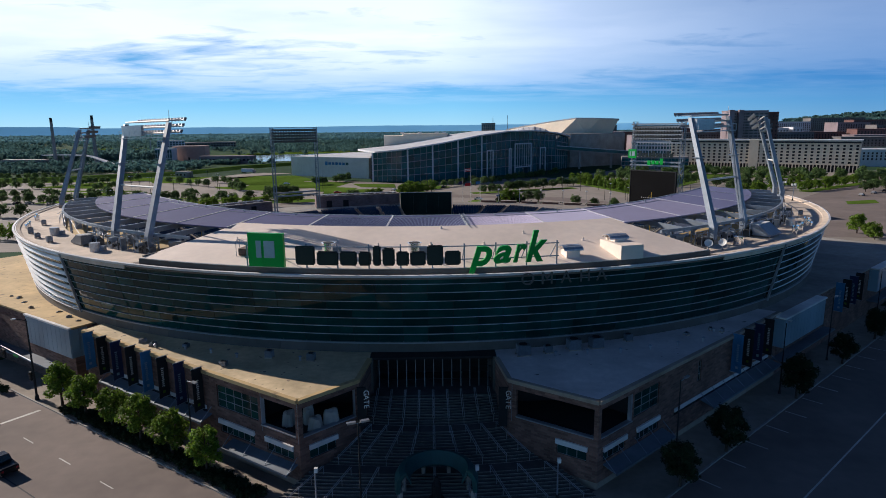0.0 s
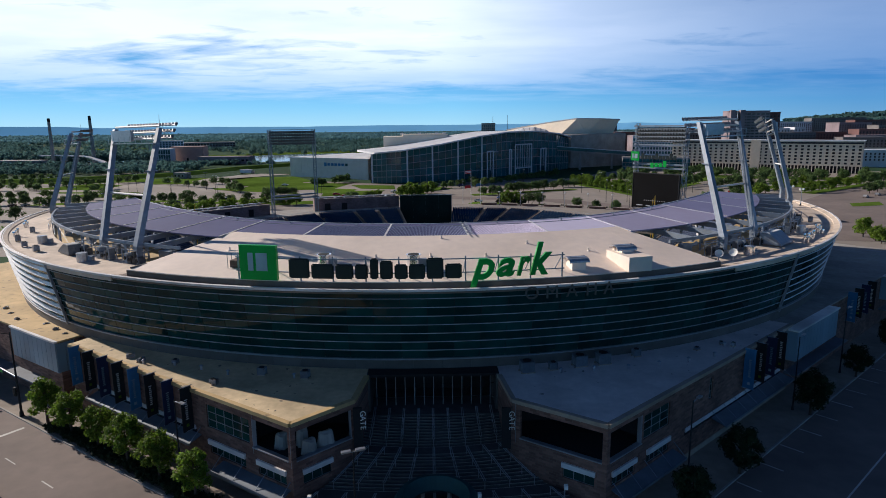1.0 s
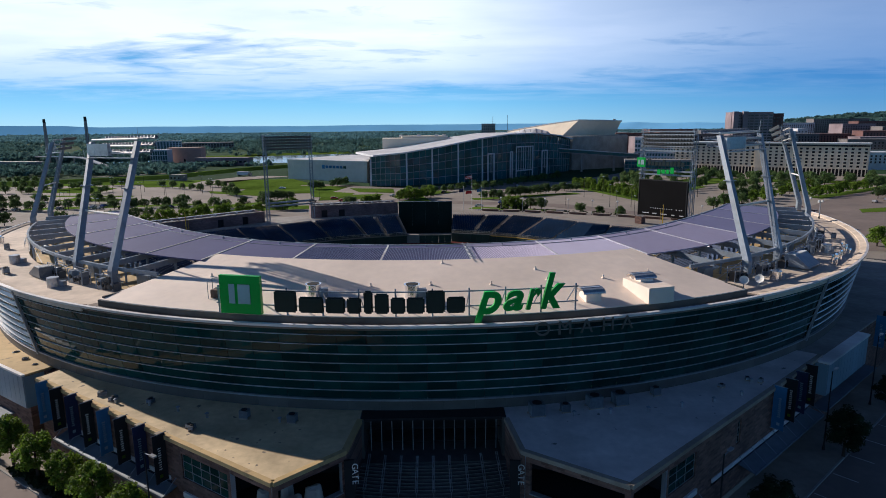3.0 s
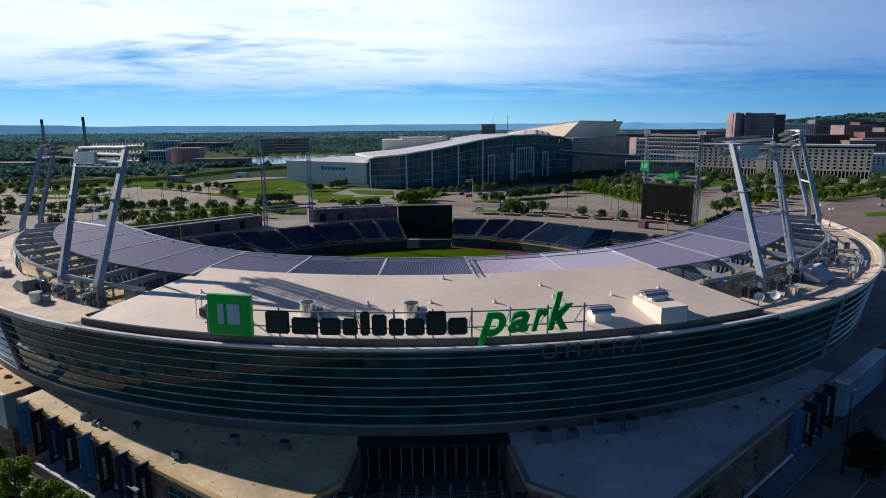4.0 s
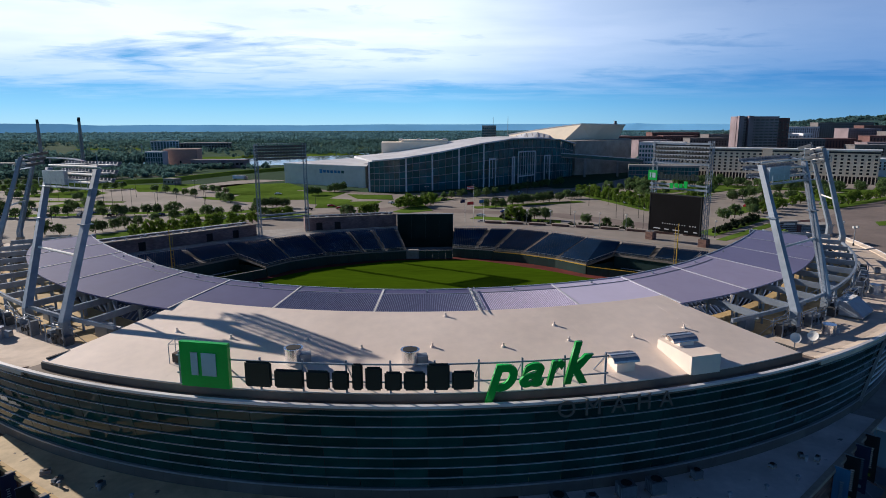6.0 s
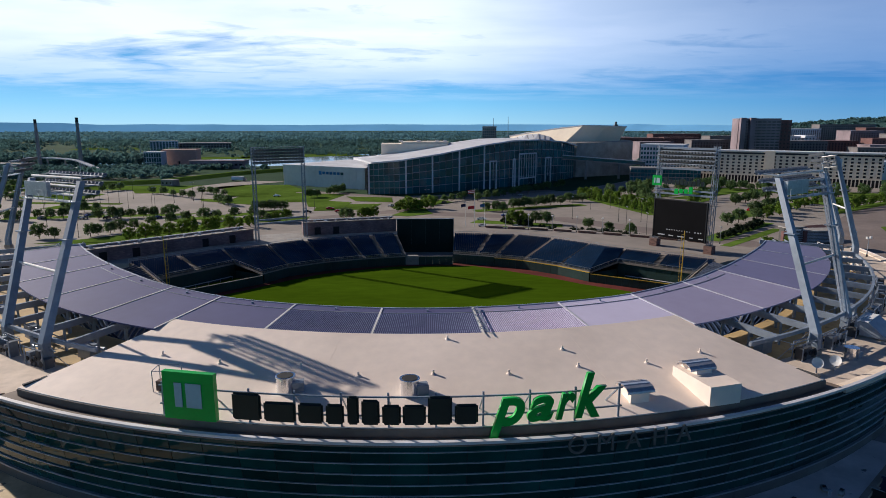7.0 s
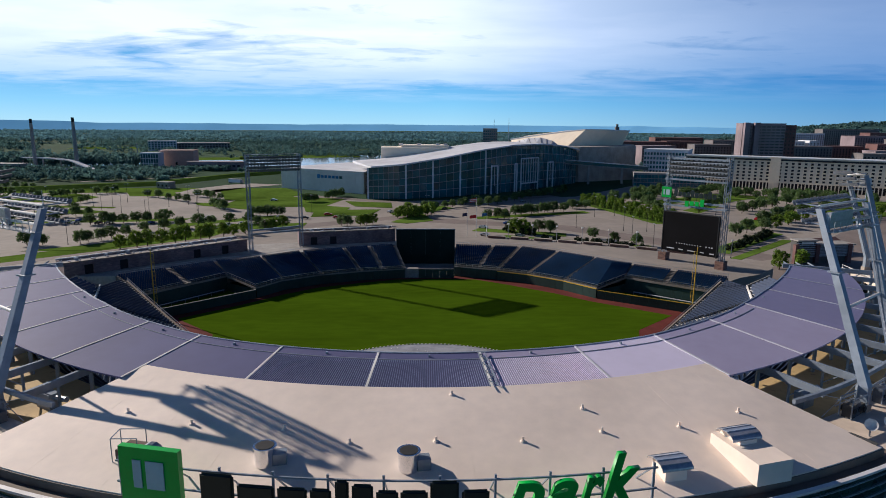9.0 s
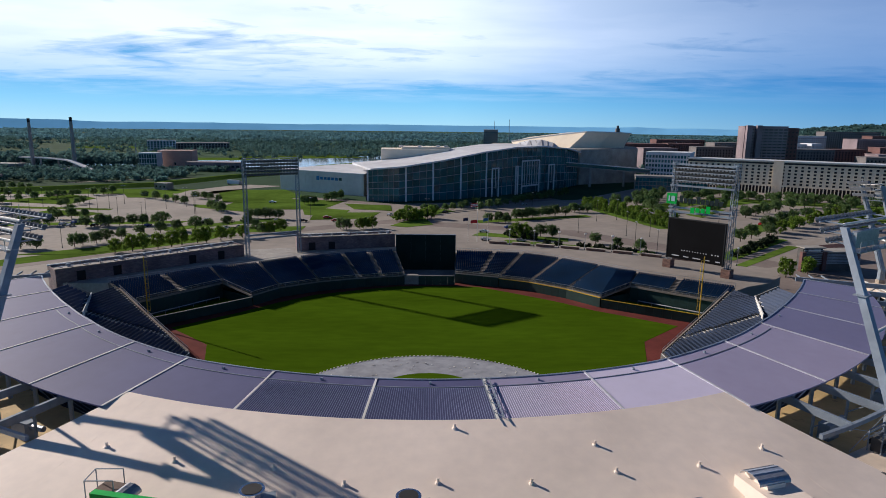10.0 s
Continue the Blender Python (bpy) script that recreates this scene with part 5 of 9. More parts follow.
sheet("bullpen_floor", [(47.3, 78.8), (70.2, 63.0), (76.2, 68.4), (57.1, 84.9)], 0.0, M_GRASS, "grass bullpen floor behind yellow-topped fence", "ground")
sheet("screen_forecourt", [(-7.0, 102.6), (8.3, 102.6), (9.4, 122.4), (-10.2, 122.4)], 0.0, M_CONC, "grey paved court before the dark screen", "ground")
for s in (-1, 1):
    t = thing("bullpen_bench", "long pale bench along the bullpen back wall", "bench", "bullpen benches")
    bm = bmesh.new()
    a, b2 = ((-57.6, 84.0), (-69.6, 68.0)) if s < 0 else ((58.6, 82.0), (73.2, 69.4))
    beam(bm, (*a, 0.95), (*b2, 0.95), 0.5, 0.12)
    part("bench_seat", bm, M_BATTEN, t)
    for k in range(6):
        bm = bmesh.new()
        c = lerp(a, b2, k / 5)
        beam(bm, (*c, 0), (*c, 0.9), 0.1)
        part("leg", bm, M_STEEL, t)

# batter's eye: a dark screen on posts in centre field
eye = thing("batters_eye", "tall plain dark green screen behind centre field", "screen")
for i in range(4):
    bm = bmesh.new()
    box(bm, (-10.6 + 4.98 * (i + 0.5), 122.6, 7.4), (4.95, 0.35, 9.2))
    part("screen_panel", bm, M_BATEYE, eye)
for i in range(5):
    bm = bmesh.new()
    box(bm, (-10.6 + 4.98 * i, 123.0, 6.0), (0.3, 0.3, 12.0))
    part("post", bm, M_STEEL, eye)
bm = bmesh.new()
box(bm, (-0.6, 122.5, 12.1), (20.4, 0.6, 0.2))
part("top_rail", bm, M_STEEL, eye)
bm = bmesh.new()
box(bm, (-0.6, 122.9, 1.4), (19.6, 0.3, 2.8))
part("base_wall", bm, M_BATEYE, eye)
bm = bmesh.new()
box(bm, (-4.9, 103.3, 1.45), (4.0, 1.8, 2.9))
part("corner_pier", bm, M_CONC, eye)


# foul poles
def foul_pole(x, y, h, label, side):
    t = thing("foul_pole", label, "foul pole", "foul poles")
    bm = bmesh.new()
    tube(bm, (x, y, 0), (x, y, h), 0.17, 8, 0.11)
    part("pole", bm, M_YELLOW, t)
    bm = bmesh.new()
    for k in range(12):
        z = 4 + k * (h - 5) / 11
        beam(bm, (x, y, z), (x - side * 0.8, y - 0.2, z), 0.05)
    beam(bm, (x - side * 0.8, y - 0.2, 4), (x - side * 0.8, y - 0.2, h - 1), 0.06)
    part("side_mesh", bm, M_YELLOW, t)


foul_pole(67.4, 62.9, 17.6, "tall yellow foul pole at the sunlit fence", 1)
foul_pole(-67.0, 61.0, 17.2, "tall yellow foul pole before the shaded seats", -1)

# concourse terrace behind the outfield
CONC = [(9.8, 121.0), (31.1, 118.2), (42.4, 110.0), (52.4, 100.0), (61.3, 90.1), (82.2, 75.2), (88, 80), (96, 84), (104, 92), (85, 118), (60, 134), (30, 143), (-12, 146), (-45, 140), (-62, 128), (-62, 122), (-42, 128), (-11, 130), (-11, 123.4), (9.8, 123.4)]
bm = bmesh.new()
prism(bm, CONC, 0, 5.6)
bmesh.ops.triangulate(bm, faces=[f for f in bm.faces if len(f.verts) > 4])
bmesh.ops.recalc_face_normals(bm, faces=bm.faces)
solid("concourse", bm, M_LOT, "pale paved concourse terrace behind outfield seats", "terrace", "", "structure")
bm = bmesh.new()
prism(bm, [(-41.7, 109.3), (-28.7, 115.0), (-11.0, 121.8), (-11.1, 129.0), (-41, 127.5), (-62, 121), (-90, 95), (-97, 76), (-83.8, 76.5), (-63.8, 93.9), (-57.0, 97.4), (-51.9, 100.6)][::-1], 0, 6.7)
bmesh.ops.triangulate(bm, faces=[f for f in bm.faces if len(f.verts) > 4])
bmesh.ops.recalc_face_normals(bm, faces=bm.faces)
solid("left_concourse", bm, M_CONC, "concrete walkway along the brick concession building", "terrace", "", "structure")


# low brick concession buildings behind left field
def concession(p, q, depth, z0, z1, doors, label):
    t = thing("concession_building", label, "building", "concession buildings")
    L = (Vector(q) - Vector(p)).length
    d = (Vector(q) - Vector(p)).normalized()
    n = Vector((-d.y, d.x))
    if n.y < 0:
        n = -n

    def at(s, o, z):
        return Vector((p[0] + d.x * s + n.x * o, p[1] + d.y * s + n.y * o, z))

    def blk(bm, s0, s1, o0, o1, a, b2):
        lo = [at(s0, o0, a), at(s1, o0, a), at(s1, o1, a), at(s0, o1, a)]
        hexa(bm, lo + [v + Vector((0, 0, b2 - a)) for v in lo])
        bmesh.ops.recalc_face_normals(bm, faces=bm.faces)
    cuts = [0.0] + [x for s in doors for x in (s - 1.1, s + 1.1)] + [L]
    for a, b2 in zip(cuts[::2], cuts[1::2]):
        bm = bmesh.new()
        blk(bm, a, b2, 0, 0.4, 0, z1)
        part("wall", bm, M_BRICKM, t)
    for s in doors:
        bm = bmesh.new()
        blk(bm, s - 1.1, s + 1.1, 0, 0.4, z0 + 2.7, z1)
        part("lintel_wall", bm, M_BRICKM, t)
        bm = bmesh.new()
        blk(bm, s - 1.1, s + 1.1, 0.45, 0.6, z0, z0 + 2.7)
        part("door_opening", bm, M_BLACK, t)
    bm = bmesh.new()
    blk(bm, 0, L, depth - 0.4, depth, 0, z1)
    part("back_wall", bm, M_BRICKM, t)
    for a in (0.0, L - 0.4):
        bm = bmesh.new()
        blk(bm, a, a + 0.4, 0.4, depth - 0.4, 0, z1)
        part("side_wall", bm, M_BRICKM, t)
    bm = bmesh.new()
    blk(bm, 0.4, L - 0.4, 0.4, depth - 0.4, z1 - 0.7, z1 - 0.4)
    part("roof", bm, M_CONC, t)
    for k in range(int(L / 3.2)):
        bm = bmesh.new()
        c = at(2.0 + 3.2 * k + 0.8 * math.sin(5 * k), depth * (0.3 + 0.4 * (k % 2)), 0)
        box(bm, (c.x, c.y, z1 - 0.05), (0.7 + 0.3 * (k % 3), 0.6, 0.7), 35 + 10 * k)
        part("roof_unit", bm, M_STEEL if k % 2 else M_GALV, t)
    bm = bmesh.new()
    for k in range(int(L / 2.5)):
        p0 = at(1.0 + 2.5 * k, 0.25, z1 + 0.2)
        beam(bm, p0, p0 + Vector((0, 0, 0.9)), 0.05)
    beam(bm, at(1.0, 0.25, z1 + 1.1), at(L - 1.0, 0.25, z1 + 1.1), 0.05)
    part("roof_railing", bm, M_STEEL, t)
    bm = bmesh.new()
    blk(bm, -0.1, L + 0.1, -0.08, 0.55, z1, z1 + 0.22)
    part("front_coping", bm, M_STONE, t)
    bm = bmesh.new()
    blk(bm, -0.1, L + 0.1, depth - 0.5, depth + 0.08, z1, z1 + 0.25)
    part("back_coping", bm, M_WHITE, t)
    for k in range(int(L / 7)):
        bm = bmesh.new()
        c = at(5 + 7 * k, depth * 0.5, 0)
        box(bm, (c.x, c.y, z1 - 0.2), (0.5, 0.5, 0.5), 30)
        part("roof_vent", bm, M_GALV, t)
    return t


concession((-96.2, 75.0), (-58.2, 111.2), 7.5, 6.7, 10.4, (6, 15, 36, 45), "long low brick concession building behind shaded seats")
concession((-43.3, 119.8), (-11.3, 128.5), 6.5, 6.7, 11.1, (5, 11.5), "low brick concession building beside dark screen")

# planters along the far edge of the concourse
for i in range(9):
    t = thing("planter", "low brown brick planter with shrubs", "planter", "concourse planters")
    k = i / 8
    c = (26 + 66 * k, 141.5 - 18 * k - 14 * k * k)
    ang = -15 - 22 * k
    bm = bmesh.new()
    box(bm, (*c, 5.95), (6.4, 1.6, 0.9), ang)
    part("planter_box", bm, M_BRICK, t)
    bm = bmesh.new()
    box(bm, (*c, 6.43), (6.6, 1.8, 0.1), ang)
    part("planter_coping", bm, M_STONE, t)


# ---------- field light tower and scoreboard ----------
def truss_leg(t, x, y, z0, z1, w=0.8, material=M_STEEL):
    bm = bmesh.new()
    for dx in (-w / 2, w / 2):
        for dy in (-w / 2, w / 2):
            beam(bm, (x + dx, y + dy, z0), (x + dx, y + dy, z1), 0.16)
    n = int((z1 - z0) / 1.5)
    for i in range(n):
        a, b2 = z0 + (z1 - z0) * i / n, z0 + (z1 - z0) * (i + 1) / n
        for sgn in (-1, 1):
            s = sgn if i % 2 else -sgn
            beam(bm, (x - s * w / 2, y + sgn * w / 2, a), (x + s * w / 2, y + sgn * w / 2, b2), 0.08)
            beam(bm, (x + sgn * w / 2, y - s * w / 2, a), (x + sgn * w / 2, y + s * w / 2, b2), 0.08)
            beam(bm, (x - w / 2, y + sgn * w / 2, b2), (x + w / 2, y + sgn * w / 2, b2), 0.08)
    part("lattice_leg", bm, material, t)


lt = thing("field_light_tower", "tall grey lattice light tower beyond the outfield seats", "light tower")
L0, L1 = (-56.1, 108.2), (-42.0, 117.6)
for c in (L0, L1):
    truss_leg(lt, *c, 6.0, 37.6, 1.0)
    bm = bmesh.new()
    box(bm, (*c, 3.1), (1.8, 1.8, 6.2), 33)
    part("plinth", bm, M_CONC, lt)
light_bank(lt, (*L0, 36.9), (*L1, 36.9), 5, 17, (0.35, -0.8, -0.4), (0, 0, -1.0), M_STEEL, 1.5, False)
bm = bmesh.new()
for z in (12.6, 13.8):
    beam(bm, (*L0, z), (*L1, z), 0.5, 0.55)
part("cross_beam", bm, M_STEEL, lt)
bm = bmesh.new()
beam(bm, (*L0, 37.6), (*L1, 37.6), 0.9, 0.12)
beam(bm, (L0[0], L0[1] + 0.4, 32.6), (L1[0], L1[1] + 0.4, 32.6), 0.6, 0.1)
part("catwalk", bm, M_STEEL, lt)

sb = thing("scoreboard", "tall black video scoreboard with lattice frame and lights", "scoreboard")
S0, S1 = Vector((74.2, 104.6, 0)), Vector((85.6, 90.8, 0))
sd = (S1 - S0).normalized()
sn = Vector((sd.y, -sd.x, 0))
if sn.y > 0:
    sn = -sn


def on_board(s, o, z):
    return S0 + sd * s + sn * o + Vector((0, 0, z))


SW = (S1 - S0).length


def board_block(bm, s0, s1, o0, o1, z0, z1):
    lo = [on_board(s, o, z0) for s, o in ((s0, o1), (s1, o1), (s1, o0), (s0, o0))]
    hexa(bm, lo + [p + Vector((0, 0, z1 - z0)) for p in lo])
    bmesh.ops.recalc_face_normals(bm, faces=bm.faces)


for s in (0.6, SW + 1.2):
    c = on_board(s, -1.0, 0)
    truss_leg(sb, c.x, c.y, 5.6, 38.5, 1.3)
    bm = bmesh.new()
    box(bm, (c.x, c.y, 6.6), (2.6, 2.6, 3.0), -50)
    part("brick_pier", bm, M_BRICK, sb)
bm = bmesh.new()
board_block(bm, 0.5, SW, -0.6, 0.3, 9.0, 21.1)
part("video_screen", bm, M_SCREEN, sb, "switched-off black screen")
bm = bmesh.new()
for s0, s1 in ((0.25, 0.5), (SW, SW + 0.25)):
    board_block(bm, s0, s1, -0.6, 0.38, 8.8, 21.1)
board_block(bm, 0.25, SW + 0.25, -0.6, 0.38, 21.1, 21.4)
part("screen_frame", bm, M_BLKBAN, sb)
for k in range(10):
    bm = bmesh.new()
    board_block(bm, 5.2 + 0.85 * k, 5.5 + 0.85 * k, 0.32, 0.36, 11.6, 11.9)
    part("score_digit", bm, M_BATTEN, sb)
for s in (14.6, 15.6, 16.4):
    bm = bmesh.new()
    board_block(bm, s, s + 0.4, 0.32, 0.36, 11.6, 11.9)
    part("score_digit", bm, M_BATTEN, sb)
for a, b2 in ((2.2, 4.6), (6.0, 7.6), (9.0, 11.4), (13.0, 14.2), (16.0, 17.4)):
    bm = bmesh.new()
    board_block(bm, a, b2, 0.32, 0.36, 9.75, 10.05)
    part("caption_bar", bm, M_BATTEN, sb)
bm = bmesh.new()
for z in (23.2, 24.5, 31.2, 37.6):
    beam(bm, on_board(-0.5, -0.6, z), on_board(SW + 1.5, -0.6, z), 0.7, 0.5)
part("cross_beam", bm, M_STEEL, sb)
bm = bmesh.new()
board_block(bm, -0.8, 2.4, 0.2, 0.6, 25.6, 28.8)
part("sign_square", bm, M_GREEN, sb, "green square sign with pale shape")
bm = bmesh.new()
board_block(bm, -0.2, 0.3, 0.6, 0.68, 26.4, 28.0)
board_block(bm, 0.7, 1.9, 0.6, 0.68, 26.4, 28.0)
part("sign_mark", bm, M_PALEGR, sb)
for k in range(10):
    bm = bmesh.new()
    board_block(bm, 3.3 + 1.35 * k, 4.35 + 1.35 * k, 0.2, 0.45, 26.2, 27.6 if k not in (0, 4, 8) else 28.3)
    part("dark_letter_block", bm, M_DARKGR, sb)
for k in range(4):
    bm = bmesh.new()
    board_block(bm, 7.0 + 1.6 * k, 8.2 + 1.6 * k, 0.25, 0.5, 23.7 if k else 23.3, 25.0 if k < 3 else 25.8)
    part("green_letter_block", bm, M_GREEN, sb)
bm = bmesh.new()
board_block(bm, 0.6, SW + 0.8, -0.75, -0.6, 32.2, 37.2)
part("lamp_backplate", bm, M_CONCD, sb)
light_bank(sb, on_board(0.8, -0.3, 36.6), on_board(SW + 0.6, -0.3, 36.6), 4, 18, sn + Vector((0, 0, -0.45)), (0, 0, -1.3), M_STEEL)

# flags beyond centre field
for k, (x, h, material, label) in enumerate(((15.4, 9.5, M_NAVYBAN, "tall flagpole with a navy flag"), (18.9, 14.5, M_RED, "tall flagpole with red striped flags"), (23.0, 9.5, M_BLUE, "tall flagpole with a blue flag"))):
    t = thing("flagpole", label, "flagpole", "flagpoles")
    y = 150.0
    bm = bmesh.new()
    tube(bm, (x, y, 0), (x, y, h + 5.6), 0.14, 8, 0.06)
    part("pole", bm, M_WHITE, t)

    def cloth(z, w, hgt, material):
        bm = bmesh.new()
        loops = []
        for i in range(9):
            u = i / 8
            dy = 0.25 * math.sin(u * 6) * u
            loops.append([bm.verts.new((x - u * w, y + dy + e, zz - u * u * 0.25)) for e in (0, 0.03) for zz in (z, z + hgt)])
        for a, b2 in zip(loops[:-1], loops[1:]):
            for u, v in ((0, 1), (1, 3), (3, 2), (2, 0)):
                bm.faces.new((a[u], b2[u], b2[v], a[v]))
        bmesh.ops.recalc_face_normals(bm, faces=bm.faces)
        part("flag", bm, material, t)
    if k == 1:
        for i in range(5):
            cloth(h + 3.6 + 0.28 * i, 2.7, 0.27, M_RED if i % 2 == 0 else M_FLAG)
        cloth(h - 2.6, 2.6, 1.2, M_RED)
    else:
        cloth(h + 3.2, 1.9, 1.2, material)


# ---------- roof sign ----------
sign = thing("roof_sign", "long roof sign of dark shapes and green letters on steel rack", "sign")


def arc_block(bm, a0, a1, r0, r1, z0, z1, slant=0.0):
    """A block on the roof's edge between two angles; slant shifts its top sideways."""
    lo = [polar(r1, a0, z0), polar(r1, a1, z0), polar(r0, a1, z0), polar(r0, a0, z0)]
    hi = [polar(r1, a0 + slant, z1), polar(r1, a1 + slant, z1), polar(r0, a1 + slant, z1), polar(r0, a0 + slant, z1)]
    hexa(bm, lo + hi)
    bmesh.ops.recalc_face_normals(bm, faces=bm.faces)


def deg(x):
    return math.degrees(math.asin(x / 87.5))


bm = bmesh.new()
arc_block(bm, deg(-21.75), deg(-17.25), 87.2, 87.7, 21.1, 25.2)
square = part("sign_square", bm, M_GREEN, sign, "green square panel")
bm = bmesh.new()
for x0, x1, z0, z1 in ((-20.7, -20.05, 22.2, 24.3), (-19.7, -18.35, 22.2, 24.3)):
    arc_block(bm, deg(x0), deg(x1), 87.7, 87.76, z0, z1)
part("sign_mark", bm, M_PALEGR, square, "pale blue-grey shape")
WORD = [(0.0, 0.122, 1.0), (0.133, 0.265, 0.74), (0.275, 0.378, 0.74), (0.388, 0.462, 0.74), (0.475, 0.522, 1.04), (0.532, 0.605, 0.92), (0.615, 0.69, 0.74), (0.697, 0.79, 0.74), (0.798, 0.895, 1.04), (0.905, 1.0, 0.74)]
for k, (f0, f1, hgt) in enumerate(WORD):
    bm = bmesh.new()
    arc_block(bm, deg(-15.9 + 19.9 * f0), deg(-15.9 + 19.9 * f1), 87.25, 87.6, 21.4, 21.4 + 2.35 * hgt)
    bmesh.ops.bevel(bm, geom=list(bm.edges), offset=0.16, segments=3, affect="EDGES")
    part("dark_letter_block", bm, M_DARKGR, sign)


def raised_letter(ch, x0, x1, z0, z1, parent):
    """One slanting letter standing on the roof's edge, stretched to its width and height."""
    cu = bpy.data.curves.new("letter", "FONT")
    cu.body, cu.size, cu.extrude, cu.shear, cu.offset = ch, 1.0, 0.08, 0.32, 0.028
    tmp = bpy.data.objects.new("letter", cu)
    me = bpy.data.meshes.new_from_object(tmp)
    bpy.data.objects.remove(tmp)
    xs, ys = [v.co.x for v in me.vertices], [v.co.y for v in me.vertices]
    for v in me.vertices:
        x = x0 + (x1 - x0) * (v.co.x - min(xs)) / (max(xs) - min(xs))
        z = z0 + (z1 - z0) * (v.co.y - min(ys)) / (max(ys) - min(ys))
        v.co = polar(87.5 + v.co.z * 2.2, deg(x), z)
    return link("letter", me, M_GREEN, parent)


for ch, x0, x1, z0, z1 in (("p", 4.9, 7.75, 20.15, 23.6), ("a", 7.95, 10.1, 21.45, 23.62), ("r", 10.35, 11.95, 21.5, 23.75), ("k", 11.9, 14.5, 21.5, 25.35)):
    raised_letter(ch, x0, x1, z0, z1, sign)
for z in (22.0, 23.6):
    bm = bmesh.new()
    ring(bm, [(87.1, z - 0.06), (87.1, z + 0.06), (86.98, z + 0.06), (86.98, z - 0.06)], deg(-22.6), deg(16.2), 30)
    part("rack_rail", bm, M_STEEL, sign)
for i in range(11):
    a = deg(-22.4 + 38.4 * i / 10)
    bm = bmesh.new()
    beam(bm, polar(86.9, a, 20.9), polar(86.9, a, 23.9), 0.16)
    beam(bm, polar(84.6, a, 21.35), polar(86.9, a, 23.6), 0.1)
    part("rack_post", bm, M_STEEL, sign)

# small raised letters on the glass
city = thing("city_sign", "raised grey letters fixed over the top of the glass", "sign")
for ch, x in zip("OMAHA", (12.0, 14.4, 16.8, 19.2, 21.4)):
    cu = bpy.data.curves.new("letter", "FONT")
    cu.body, cu.size, cu.extrude, cu.align_x = ch, 2.15, 0.06, "CENTER"
    tmp = bpy.data.objects.new("letter", cu)
    me = bpy.data.meshes.new_from_object(tmp)
    bpy.data.objects.remove(tmp)
    o = link("letter", me, M_BAND, city)
    a = math.degrees(math.asin(x / 88.5))
    p = polar(88.55, a, 18.9)
    o.matrix_basis = pose(p.x, p.y, p.z, 90, 0, a)

# ---------- things on the flat roof ----------
def roof_z(r):
    return 23.68 + (20.95 - 23.68) * (r - 71.9) / 15.1


def rad(x, y):
    return math.hypot(x, y - CY)


curb = thing("roof_penthouse", "sand-coloured roof box with a skylight hood", "roof box")
bm = bmesh.new()
box(bm, (25.2, -44.0, 21.85), (3.2, 5.2, 1.8), 15)
part("box_body", bm, M_ROOF, curb)


def hood(parent, c, rz, size):
    """An arched metal hood of one ribbed sheet."""
    bm = bmesh.new()
    m, k, loops = pose(*c, 0, 0, rz), 12, []
    for i in range(k + 1):
        w = math.pi * i / k
        for e in ((0.0, 0.05) if i % 2 else (0.0,)):
            x, z = -size[0] / 2 * math.cos(w), (size[2] + e) * math.sin(w)
            loops.append([bm.verts.new(m @ Vector((x, y, z + d))) for y, d in ((-size[1] / 2, 0.06), (size[1] / 2, 0.06), (size[1] / 2, 0), (-size[1] / 2, 0))])
    for p, q in zip(loops[:-1], loops[1:]):
        for j in range(4):
            bm.faces.new((p[j], q[j], q[(j + 1) % 4], p[(j + 1) % 4]))
    bm.faces.new(loops[0])
    bm.faces.new(loops[-1][::-1])
    bmesh.ops.recalc_face_normals(bm, faces=bm.faces)
    part("ribbed_hood", bm, M_GALV, parent, "ribbed metal hood")


for x, y, z, rz in ((24.8, -42.8, 22.95, 15),):
    bm = bmesh.new()
    box(bm, (x, y, z - 0.1), (1.6, 2.2, 0.5), rz)
    part("hood_curb", bm, M_ROOF, curb)
    hood(curb, (x, y, z + 0.05), rz + 90, (2.0, 2.8, 0.5))
sk = thing("roof_ventilator", "low roof ventilator with ribbed metal hood", "ventilator", "roof ventilators")
bm = bmesh.new()
box(bm, (18.2, -45.6, 21.6), (1.8, 1.8, 1.2), 12)
part("curb", bm, M_ROOF, sk)
hood(sk, (18.2, -45.6, 22.15), 102, (2.2, 2.6, 0.5))
sk2 = thing("roof_ventilator", "low roof ventilator with hood and guard rail", "ventilator", "roof ventilators")
bm = bmesh.new()
box(bm, (-23.2, -43.0, 22.0), (1.9, 1.7, 0.9), -15)
part("curb", bm, M_MORTAR, sk2)
hood(sk2, (-22.0, -43.4, 22.0), -15, (1.5, 1.8, 0.5))
bm = bmesh.new()
for dx, dy in ((-1, -1), (1, -1), (1, 1), (-1, 1)):
    beam(bm, (-23.6 + dx, -42.8 + dy * 0.8, 21.4), (-23.6 + dx, -42.8 + dy * 0.8, 23.4), 0.06)
beam(bm, (-24.6, -43.6, 23.4), (-24.6, -42.0, 23.4), 0.06)
beam(bm, (-24.6, -42.0, 23.4), (-22.6, -42.0, 23.4), 0.06)
beam(bm, (-24.6, -43.6, 23.4), (-22.6, -43.6, 23.4), 0.06)
part("guard_rail", bm, M_STEEL, sk2)
